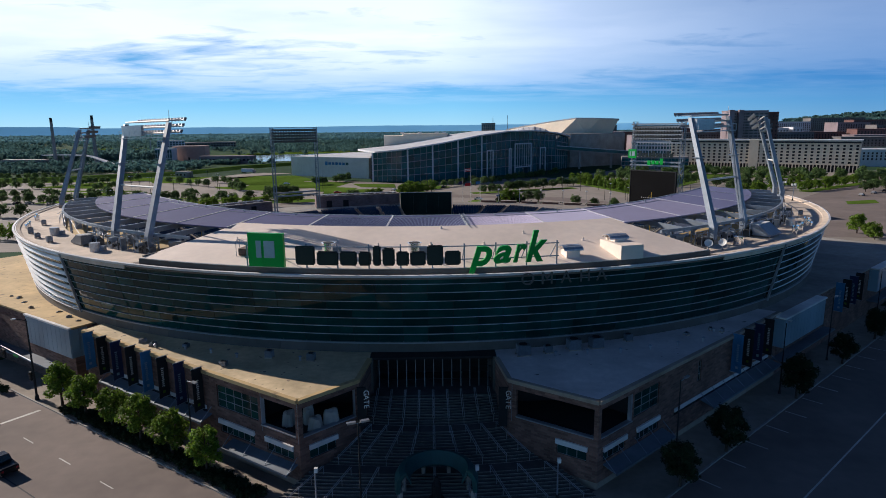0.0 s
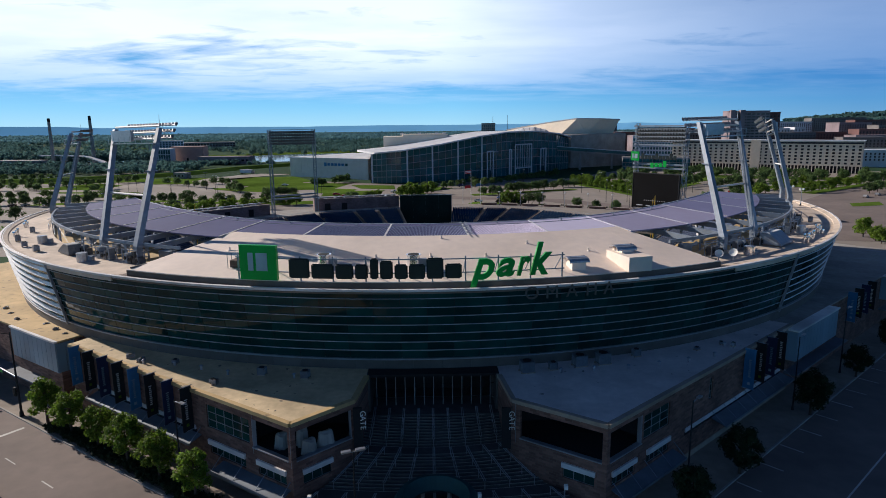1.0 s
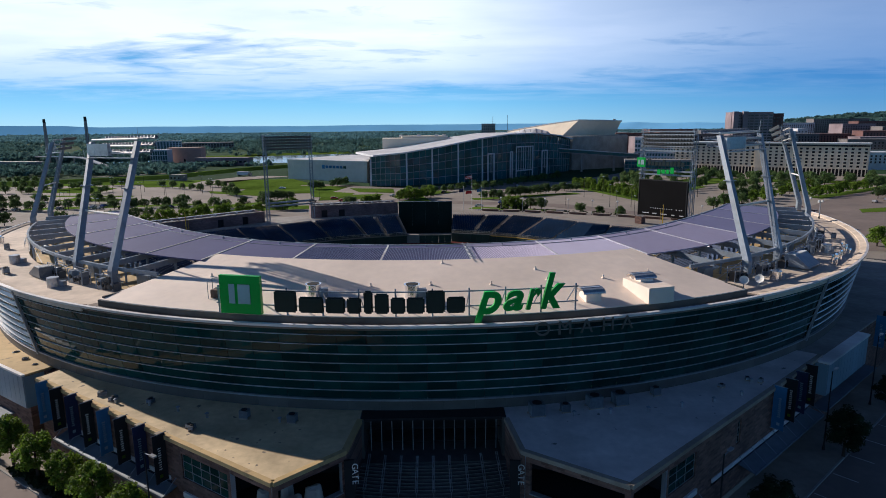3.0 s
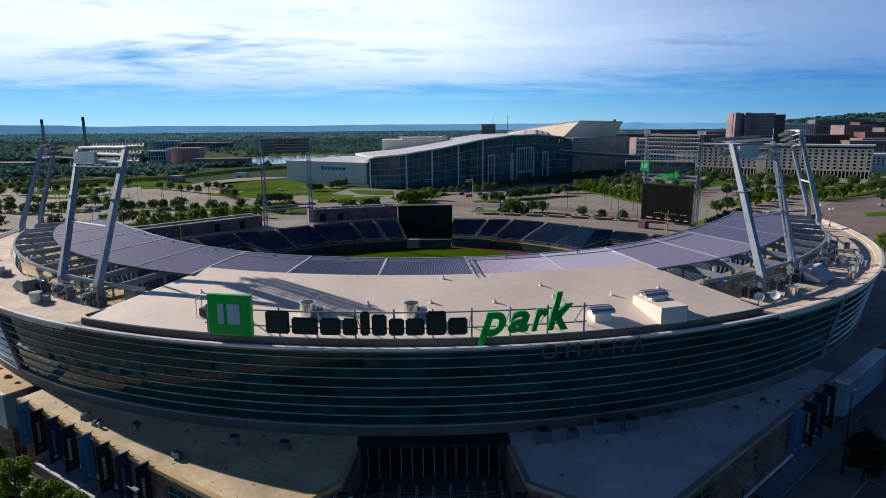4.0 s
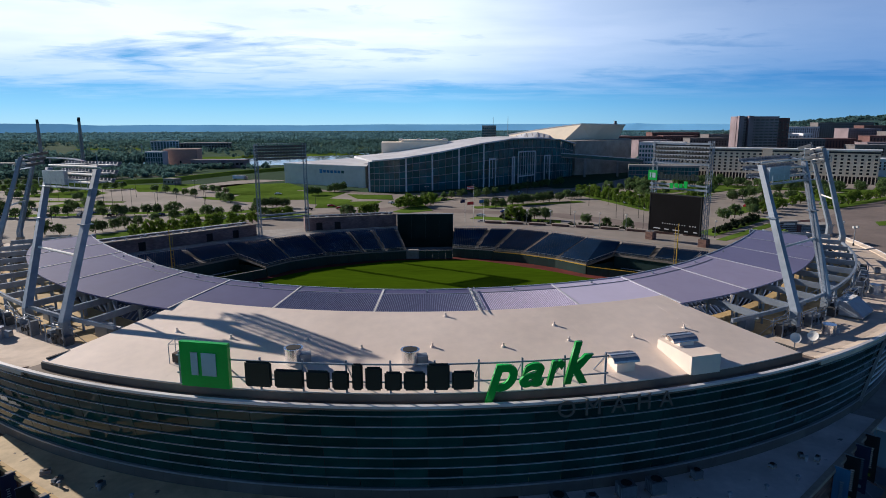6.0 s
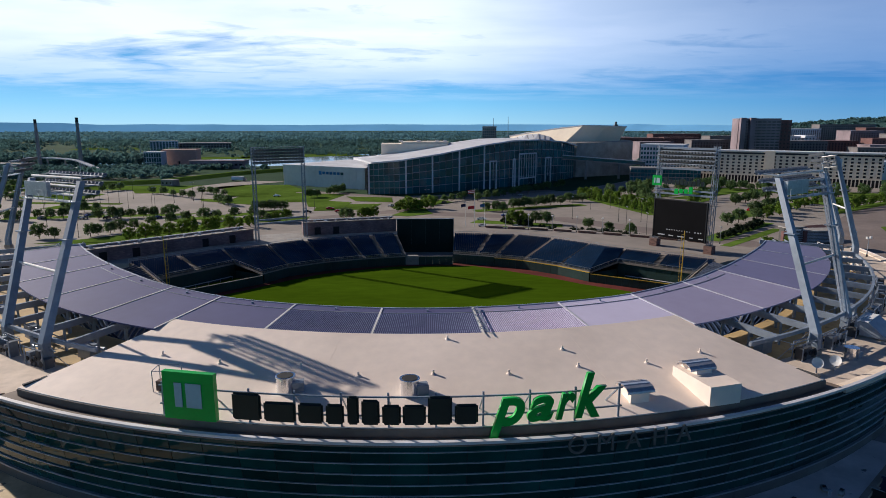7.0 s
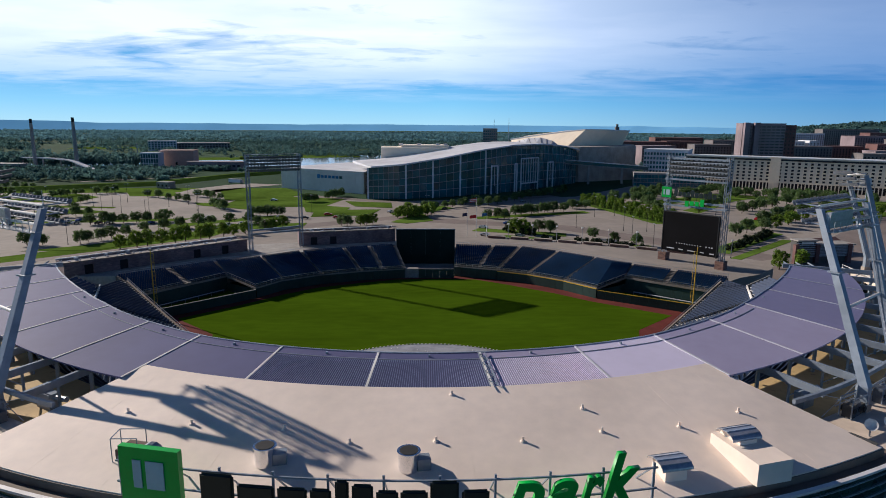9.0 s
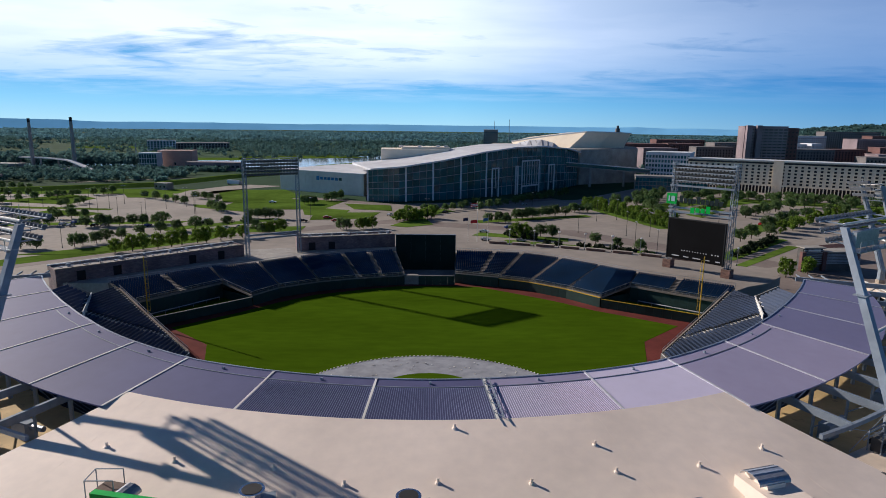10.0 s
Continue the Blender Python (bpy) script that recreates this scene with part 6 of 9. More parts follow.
for x, y in ((-12.6, -44.4), (-1.6, -45.3)):
    t = thing("exhaust_flue", "round galvanised exhaust flue on the roof", "exhaust", "exhaust flues")
    z = roof_z(rad(x, y))
    bm = bmesh.new()
    tube(bm, (x, y, z - 0.1), (x, y, z + 1.4), 0.8, 24, 0.8)
    part("flue", bm, M_CHROME, t)
    bm = bmesh.new()
    tube(bm, (x, y, z + 1.4), (x, y, z + 1.47), 0.70, 24)
    part("flue_mouth", bm, M_BLACK, t)
    bm = bmesh.new()
    tube(bm, (x, y, z + 1.34), (x, y, z + 1.44), 0.9, 24)
    part("lip", bm, M_CHROME, t)
    bm = bmesh.new()
    box(bm, (x + 1.1, y + 0.1, z + 0.4), (1.0, 1.0, 0.9), 10)
    part("motor_box", bm, M_STEEL, t)
for x, y in ((-6.4, -42.4), (0.5, -42.3), (7.5, -42.3), (14.3, -40.9), (21.2, -39.9), (13.4, -37.8), (27.5, -37.4), (-20.0, -39.3), (-26.3, -37.1), (2.0, -36.0), (-12.0, -40.5)):
    t = thing("roof_pipe", "short sand-coloured vent pipe on flat roof", "vent pipe", "roof vent pipes")
    z = roof_z(rad(x, y))
    bm = bmesh.new()
    tube(bm, (x, y, z - 0.1), (x, y, z + 0.42), 0.11, 8)
    part("pipe", bm, M_ROOF, t)
    bm = bmesh.new()
    tube(bm, (x, y, z - 0.06), (x, y, z + 0.1), 0.3, 10, 0.16)
    part("flashing", bm, M_ROOF, t)


# ---------- entrance stairs and forecourt ----------
stairs = thing("entrance_stairs", "wide dark concrete entrance stairs with metal handrails", "stairs", kind="structure")
Z_GATE = 5.6
RISE, TREAD = 0.175, 0.36
y, z = -51.6, Z_GATE
levels = []
for flight in range(3):
    for i in range(11 if flight < 2 else 10):
        z -= RISE
        levels.append((y, y - TREAD, z))
        y -= TREAD
    levels.append((y, y - 1.5, z))
    y -= 1.5


def half_width(y):
    """Half the width of the stairs, which open out between the two buildings."""
    if y > -57.5:
        return 7.6 + (-51.5 - y) * 0.09
    return 8.1 + (-57.5 - y) * 1.05


for y0, y1, zz in levels:
    bm = bmesh.new()
    wa, wb = half_width(y0), half_width(y1)
    n = 10
    bow = 0.9
    lo, hi = [], []
    for i in range(n + 1):
        u = -1 + 2 * i / n
        lo.append((0.5 + u * wa, y0 + bow * (u * u) - bow + 0.3))
        hi.append((0.5 + u * wb, y1 + bow * (u * u) - bow + 0.28))
    for i in range(n):
        prism(bm, [hi[i], hi[i + 1], lo[i + 1], lo[i]], -0.05, zz)
    bmesh.ops.recalc_face_normals(bm, faces=bm.faces)
    part("step", bm, M_CONCD, stairs)
    bm = bmesh.new()
    for i in range(n):
        beam(bm, (hi[i][0], hi[i][1] + 0.03, zz + 0.004), (hi[i + 1][0], hi[i + 1][1] + 0.03, zz + 0.004), 0.07, 0.016)
    part("step_nosing", bm, M_CONC, stairs)
bm = bmesh.new()
box(bm, (0.5, -48.2, Z_GATE / 2), (15.6, 7.6, Z_GATE))
part("gate_landing", bm, M_CONCD, stairs)
RAILS = [(f, k) for f in range(3) for k in range(9)]
for f, k in RAILS:
    first = levels[[0, 12, 24][f]]
    last = levels[[10, 22, 33][f]]
    u = -0.88 + 1.76 * k / 8
    x0, x1 = 0.5 + u * half_width(first[0]), 0.5 + u * half_width(last[1])
    sag = 0.9 * u * u - 0.6
    p, q = Vector((x0, first[0] + sag, first[2])), Vector((x1, last[1] + sag, last[2]))
    bm = bmesh.new()
    up = Vector((0, 0, 0.95))
    for o in (-0.1, 0.1):
        tube(bm, p + up + Vector((o, 0, 0)), q + up + Vector((o, 0, 0)), 0.04, 6)
    for m in (0.0, 0.33, 0.66, 1.0):
        c = p.lerp(q, m)
        tube(bm, c - Vector((0, 0, 0.2)), c + up, 0.035, 6)
    part("handrail", bm, M_FIN, stairs)

gate = thing("gate", "dark entrance gate opening with thin pale bars", "gate", kind="structure")
# the recess's shade is put into a near-black back wall and soffit
bm = bmesh.new()
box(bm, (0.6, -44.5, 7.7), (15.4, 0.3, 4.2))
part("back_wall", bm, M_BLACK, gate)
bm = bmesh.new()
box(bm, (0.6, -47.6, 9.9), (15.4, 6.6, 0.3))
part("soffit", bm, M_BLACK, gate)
for s, x in ((-1, -7.0), (1, 8.1)):
    bm = bmesh.new()
    box(bm, (x, -47.5, 5.0), (0.4, 7.2, 10.0))
    part("side_wall", bm, M_BAND, gate)
for i in range(13):
    bm = bmesh.new()
    x = -6.2 + 13.6 * i / 12
    beam(bm, (x, -49.4, Z_GATE), (x, -49.4, 9.75), 0.09)
    part("gate_bar", bm, M_FIN, gate)
bm = bmesh.new()
for z in (6.6, 8.2):
    beam(bm, (-6.6, -49.4, z), (7.8, -49.4, z), 0.06)
part("gate_rail", bm, M_BLKBAN, gate)
# upright gate signs
for s, x, y in ((-1, -7.55, -57.6), (1, 8.25, -58.3)):
    t = thing("gate_sign", "black upright sign reading gate in white letters", "sign", "gate signs")
    bm = bmesh.new()
    box(bm, (x, y, 6.9), (1.0, 0.25, 4.6), s * -8)
    part("sign_board", bm, M_BLKBAN, t)
    for k, ch in enumerate("GATE"):
        cu = bpy.data.curves.new("letter", "FONT")
        cu.body, cu.size, cu.extrude, cu.align_x = ch, 0.85, 0.02, "CENTER"
        tmp = bpy.data.objects.new("letter", cu)
        me = bpy.data.meshes.new_from_object(tmp)
        bpy.data.objects.remove(tmp)
        o = link("letter", me, M_WHITE, t)
        o.matrix_basis = pose(x + 0.28, y - 0.18, 8.6 - 0.55 * k, 90, 90, s * -8)
# teal hood over a statue at the foot of the stairs
hoodt = thing("entrance_hood", "rounded teal metal hood on pale pillars", "canopy")
HX, HY, HR = 0.65, -66.3, 3.95
bm = bmesh.new()
prof = [(HR + 0.25, 2.3), (HR + 0.2, 3.6), (HR - 0.2, 4.25), (HR - 0.8, 4.45), (HR - 1.35, 3.2), (HR - 1.25, 3.05), (HR - 0.75, 4.15), (HR - 0.3, 3.6), (HR - 0.15, 2.3)]
loops = []
for i in range(25):
    a = radians(-20 + 220 * i / 24)
    loops.append([bm.verts.new((HX + r * math.cos(a), HY + r * math.sin(a), z)) for r, z in prof])
for a, b2 in zip(loops[:-1], loops[1:]):
    for k in range(len(prof)):
        l = (k + 1) % len(prof)
        bm.faces.new((a[k], b2[k], b2[l], a[l]))
bm.faces.new(loops[0])
bm.faces.new(loops[-1][::-1])
bmesh.ops.recalc_face_normals(bm, faces=bm.faces)
part("hood_shell", bm, M_TEAL, hoodt)
for i in range(6):
    a = radians(-16 + 212 * i / 5)
    bm = bmesh.new()
    tube(bm, (HX + 3.7 * math.cos(a), HY + 3.7 * math.sin(a), 0), (HX + 3.7 * math.cos(a), HY + 3.7 * math.sin(a), 2.4), 0.22, 10)
    part("pillar", bm, M_CONC, hoodt)
statue_bm = bmesh.new()
tube(statue_bm, (HX, HY, 0), (HX, HY, 1.0), 0.9, 12, 0.8)
tube(statue_bm, (HX, HY, 1.0), (HX, HY, 2.5), 0.4, 10, 0.5)
tube(statue_bm, (HX, HY, 2.5), (HX, HY, 3.3), 0.45, 10, 0.16)
solid("statue", statue_bm, M_BLACK, "dark bronze statue on a round plinth under the hood", "statue")

# ---------- streets ----------
UL = (Vector((-51.2, -36.0)) - Vector((-13.6, -62.5))).normalized()   # along the left street, away from the corner
UR = (Vector((52.3, -34.8)) - Vector((17.4, -64.1))).normalized()
AL, AR_ = Vector((-13.6, -62.5)), Vector((17.4, -64.1))
NL, NR = Vector((UL.y, -UL.x)) * 1.0, Vector((UR.y, -UR.x)) * 1.0
if NL.y > 0:
    NL = -NL
if NR.y > 0:
    NR = -NR


def strip(name, a, u, n, s0, s1, o0, o1, z, material, label, category, kind="structure", thick=0.05):
    p = [a + u * s0 + n * o0, a + u * s1 + n * o0, a + u * s1 + n * o1, a + u * s0 + n * o1]
    return sheet(name, [tuple(v) for v in p], z, material, label, category, kind, thick)


sheet("forecourt", [(-14, -62), (-40, -95), (44, -95), (18, -63.6), (9.2, -57.5), (-8.2, -57)], 0.04, M_CONCD, "dark paved forecourt below the stairs", "pavement")
strip("pavement", AL, UL, NL, -8, 70, 0.0, 5.2, 0.12, M_WALK, "tan concrete pavement beside the brick wall", "pavement", thick=0.2)
strip("pavement", AR_, UR, NR, -8, 100, 0.0, 5.6, 0.12, M_WALK, "shaded pavement beside the brick wall", "pavement", thick=0.2)
strip("planting_bed", AL, UL, NL, 2, 40, 3.1, 4.9, 0.2, M_MORTAR, "dark mulch strip under the street trees", "planting", thick=0.15)
strip("road", AL, UL, NL, -60, 400, 5.4, 24, 0.0, M_ROAD, "wide worn concrete street with lane marks", "road")
strip("road", AR_, UR, NR, -60, 400, 5.8, 26, -0.008, M_ROAD, "dark shaded street with lane marks", "road")
strip("kerb", AL, UL, NL, -8, 400, 5.2, 5.42, 0.16, M_CONC, "concrete kerb along the street", "kerb", thick=0.2)
strip("kerb", AR_, UR, NR, -8, 400, 5.6, 5.82, 0.16, M_CONC, "shaded concrete kerb along the street", "kerb", thick=0.2)
strip("far_pavement", AL, UL, NL, 2, 200, 24, 40, 0.05, M_DECK, "tan ground across the street", "pavement")
strip("kerb", AL, UL, NL, 2, 200, 23.8, 24.0, 0.12, M_CONC, "concrete kerb across the street", "kerb", thick=0.2)
for i in range(16):
    for o in (11.0,):
        strip("lane_mark", AL, UL, NL, 8 + 9.0 * i, 10.6 + 9.0 * i, o, o + 0.14, 0.006, M_LINE, "short white lane dash on the street", "road marking", thick=0.02)
strip("road_joint", AL, UL, NL, -20, 200, 16.4, 16.55, 0.006, M_ASPH, "dark joint along the street's slabs", "road marking", thick=0.02)
strip("stop_line", AL, UL, NL, 44.0, 44.5, 6.2, 16.0, 0.006, M_LINE, "white stop line across the lanes", "road marking", thick=0.02)
strip("lane_line", AR_, UR, NR, -20, 70, 15.0, 15.18, 0.006, M_LINE, "long pale line on the shaded street", "road marking", thick=0.02)
for i in range(14):
    strip("parking_mark", AR_, UR, NR, 4 + 6.0 * i, 4.12 + 6.0 * i, 6.0, 8.6, 0.006, M_LINE, "pale parking bay line on the shaded street", "road marking", thick=0.02)
sheet("crossing_street", [tuple(AL + UL * 50 + NL * 5.5), tuple(AL + UL * 62 + NL * 5.5), tuple(AL + UL * 62 - NL * 60 + UL * 20), tuple(AL + UL * 50 - NL * 60 + UL * 20)][::-1], -0.012, M_ROAD, "side street of worn concrete", "road")

# service blocks beyond the entrance buildings
def service_block(a, u, n, s0, s1, depth, label, panels, h=9.5, shelf=None, out=1.5):
    t = thing("service_building", label, "building", "service buildings")

    def blk(bm, x0, x1, o0, o1, z0, z1):
        lo = [a + u * s + n * o for s, o in ((x0, o1), (x1, o1), (x1, o0), (x0, o0))]
        hexa(bm, [Vector((*p, z0)) for p in lo] + [Vector((*p, z1)) for p in lo])
        bmesh.ops.recalc_face_normals(bm, faces=bm.faces)
    # sunlit tan put into the left roof, shaded grey into the right
    top = M_TAN if n is NL else M_CONC
    bm = bmesh.new()
    blk(bm, s0, s1, -depth, 0.0, 0, h)
    part("wall", bm, M_BRICK, t)
    bm = bmesh.new()
    blk(bm, s0 - 0.1, s1 + 0.1, -depth, 0.12, h, h + 0.25)
    part("roof", bm, top, t)
    p0, p1 = panels
    bm = bmesh.new()
    blk(bm, p0, p1, 0.03, out, 5.1, 9.5)
    part("bay_body", bm, M_CONC, t)
    k = int((p1 - p0) / 1.25)
    for i in range(k):
        bm = bmesh.new()
        blk(bm, p0 + (p1 - p0) * i / k + 0.03, p0 + (p1 - p0) * (i + 1) / k - 0.03, out, out + 0.1, 5.2, 9.4)
        part("wall_panel", bm, M_POLYC, t)
    for i in range(2):
        bm = bmesh.new()
        blk(bm, p0 - 0.1, p0 - 0.02, out - 1.2 - 1.25 * i, out - 1.25 * i, 5.2, 9.4)
        part("wall_panel", bm, M_POLYC, t)
    bm = bmesh.new()
    blk(bm, p0 - 0.15, p1 + 0.15, 0.14, out + 0.25, 9.52, 9.78)
    part("bay_coping", bm, M_RIM, t)
    bm = bmesh.new()
    blk(bm, shelf or p0, s1, 0.05, 1.9, 3.0, 3.2)
    part("awning", bm, M_AWN, t)
    return t


service_block(AL, UL, NL, 46.1, 74, 26, "brick service building with translucent panel bay", (46.1, 59.6), 9.5, 51.0, 0.35)
bm = bmesh.new()
prism(bm, [tuple(AL + UL * s + NL * o) for s, o in ((42.9, -9.0), (42.9, -2.4), (46.05, -2.4), (46.05, -9.0))], 0, 9.3)
bmesh.ops.recalc_face_normals(bm, faces=bm.faces)
solid("link_wall", bm, M_BRICK, "recessed brown brick wall between two buildings", "wall", "", "structure")
# block added past the view's edge to cast shade along the pavement
bm = bmesh.new()
prism(bm, [tuple(AL + UL * s + NL * o) for s, o in ((74.2, -26), (74.2, 4.75), (112, 4.75), (112, -26))], 0, 9.4)
bmesh.ops.recalc_face_normals(bm, faces=bm.faces)
t = thing("shade_casting_block", "added brown brick block that shades the pavement", "building")
part("wall", bm, M_BRICK, t)
bm = bmesh.new()
prism(bm, [tuple(AL + UL * s + NL * o) for s, o in ((74.1, -26.1), (74.1, 4.85), (112.1, 4.85), (112.1, -26.1))], 9.4, 9.6)
bmesh.ops.recalc_face_normals(bm, faces=bm.faces)
part("roof", bm, M_TAN, t)
service_block(AR_, UR, NR, 45.8, 66, 22, "shaded brick service building with translucent panel bay", (43.9, 60.6))
service_block(AR_, UR, NR, 66.3, 120, 24, "shaded brick service building with pale roof", (90.0, 100.0))
for i in range(4):
    banner(tuple(AR_), tuple(AR_ + UR * 50), 70.0 + 3.6 * i, 5.2, 10.4, *cloths[(3, 0, 1, 0)[i]])

# ---------- roof equipment ----------
def condenser(x, y, z, rz, size, label="grey air conditioning unit on roof"):
    t = thing("air_conditioner", label, "air conditioner", "roof air conditioners", "", (x, y, z), rz)
    bm = bmesh.new()
    box(bm, (0, 0, size[2] / 2 + 0.15), size)
    part("casing", bm, M_HOUSING, t)
    bm = bmesh.new()
    tube(bm, (0, 0, size[2] + 0.15), (0, 0, size[2] + 0.22), min(size[:2]) * 0.4, 14)
    part("fan_guard", bm, M_BLACK, t)
    for s in (-1, 1):
        bm = bmesh.new()
        for k in range(5):
            box(bm, (s * (size[0] / 2 + 0.012), -size[1] * 0.4 + k * size[1] * 0.2, size[2] / 2 + 0.15), (0.03, 0.1, size[2] * 0.8))
        part("grille", bm, M_STEEL, t)
    for s in (-1, 1):
        bm = bmesh.new()
        box(bm, (0, s * size[1] * 0.4, 0.075), (size[0] * 1.15, 0.14, 0.15))
        part("skid", bm, M_STONE, t)


def air_handler(x, y, z, rz, size, casing):
    """A cased unit with a long sloping face and a row of pale lids along its top."""
    t = thing("air_handler", "grey air handling unit with sloping face and pale lids", "air handler", "air handlers", "", (x, y, z), rz)
    w, d, h = size
    bm = bmesh.new()
    outline = [(-d * 0.75, 0.2), (-d * 0.75, 0.45), (-d * 0.05, h), (d * 0.5, h), (d * 0.5, 0.2)]
    sides = [[bm.verts.new((s * w / 2, v, u)) for v, u in outline] for s in (-1, 1)]
    for k in range(5):
        bm.faces.new((sides[0][k], sides[1][k], sides[1][(k + 1) % 5], sides[0][(k + 1) % 5]))
    bm.faces.new(sides[0][::-1])
    bm.faces.new(sides[1])
    bmesh.ops.recalc_face_normals(bm, faces=bm.faces)
    part("casing", bm, casing, t)
    for k in range(4):
        bm = bmesh.new()
        box(bm, (-w * 0.375 + k * w * 0.25, d * 0.22, h + 0.05), (w * 0.22, d * 0.5, 0.1))
        part("lid", bm, M_WHITE, t)
    for k in range(4):
        bm = bmesh.new()
        box(bm, (-w * 0.375 + k * w * 0.25, d * 0.5 + 0.012, h * 0.52), (w * 0.21, 0.03, h * 0.6))
        part("door_panel", bm, M_HOUSING, t)
    for s in (-1, 1):
        bm = bmesh.new()
        box(bm, (s * w * 0.35, -d * 0.12, 0.1), (0.2, d * 1.2, 0.2))
        part("skid", bm, M_STONE, t)


def plant_rack(a, r, z, seed):
    """Dark machines in a steel rack under the canopy's ring beam."""
    rng = random.Random(seed)
    p = polar(r, a)
    t = thing("plant_rack", "steel rack of dark machines and pipes under ring beam", "plant rack", "plant racks", "", (p.x, p.y, z), a)
    w, h = rng.uniform(2.6, 3.6), rng.uniform(1.5, 2.1)
    for s in (-1, 1):
        for v in (-0.55, 0.55):
            bm = bmesh.new()
            box(bm, (s * w / 2, v, h / 2), (0.1, 0.1, h))
            part("rack_post", bm, M_STEEL, t)
    for v in (-0.55, 0.55):
        bm = bmesh.new()
        box(bm, (0, v, h + 0.05), (w + 0.1, 0.1, 0.1))
        part("rack_rail", bm, M_STEEL, t)
    x = -w / 2 + 0.12
    while x < w / 2 - 0.5:
        b2, hh = rng.uniform(0.55, 1.0), h * rng.uniform(0.5, 0.92)
        bm = bmesh.new()
        box(bm, (x + b2 / 2, rng.uniform(-0.1, 0.1), hh / 2), (b2 - 0.1, 0.9, hh))
        unit = part("machine", bm, rng.choice((M_HOUSING, M_CONCD, M_STEEL)), t)
        for side in (-1, 1):
            bm = bmesh.new()
            c = Vector((x + b2 / 2, side * 0.56, hh * 0.55))
            tube(bm, c, c + Vector((0, side * 0.06, 0)), b2 * 0.32, 12)
            part("fan_grille", bm, M_BLACK, unit)
        x += b2 + 0.08
    for k in range(2):
        bm = bmesh.new()
        zz = h * (0.55 + 0.3 * k)
        tube(bm, (-w / 2 - 0.5, 0.72 - 0.1 * k, zz), (w / 2 + 0.4, 0.72 - 0.1 * k, zz), 0.07, 8)
        part("pipe", bm, M_GALV, t)


def over_roof(p, s, margin):
    """True where a point lies inside the street wall of the entrance building on that side."""
    a, n = (AL, NL) if s < 0 else (AR_, NR)
    return (Vector((p.x, p.y)) - a).dot(n) < -margin


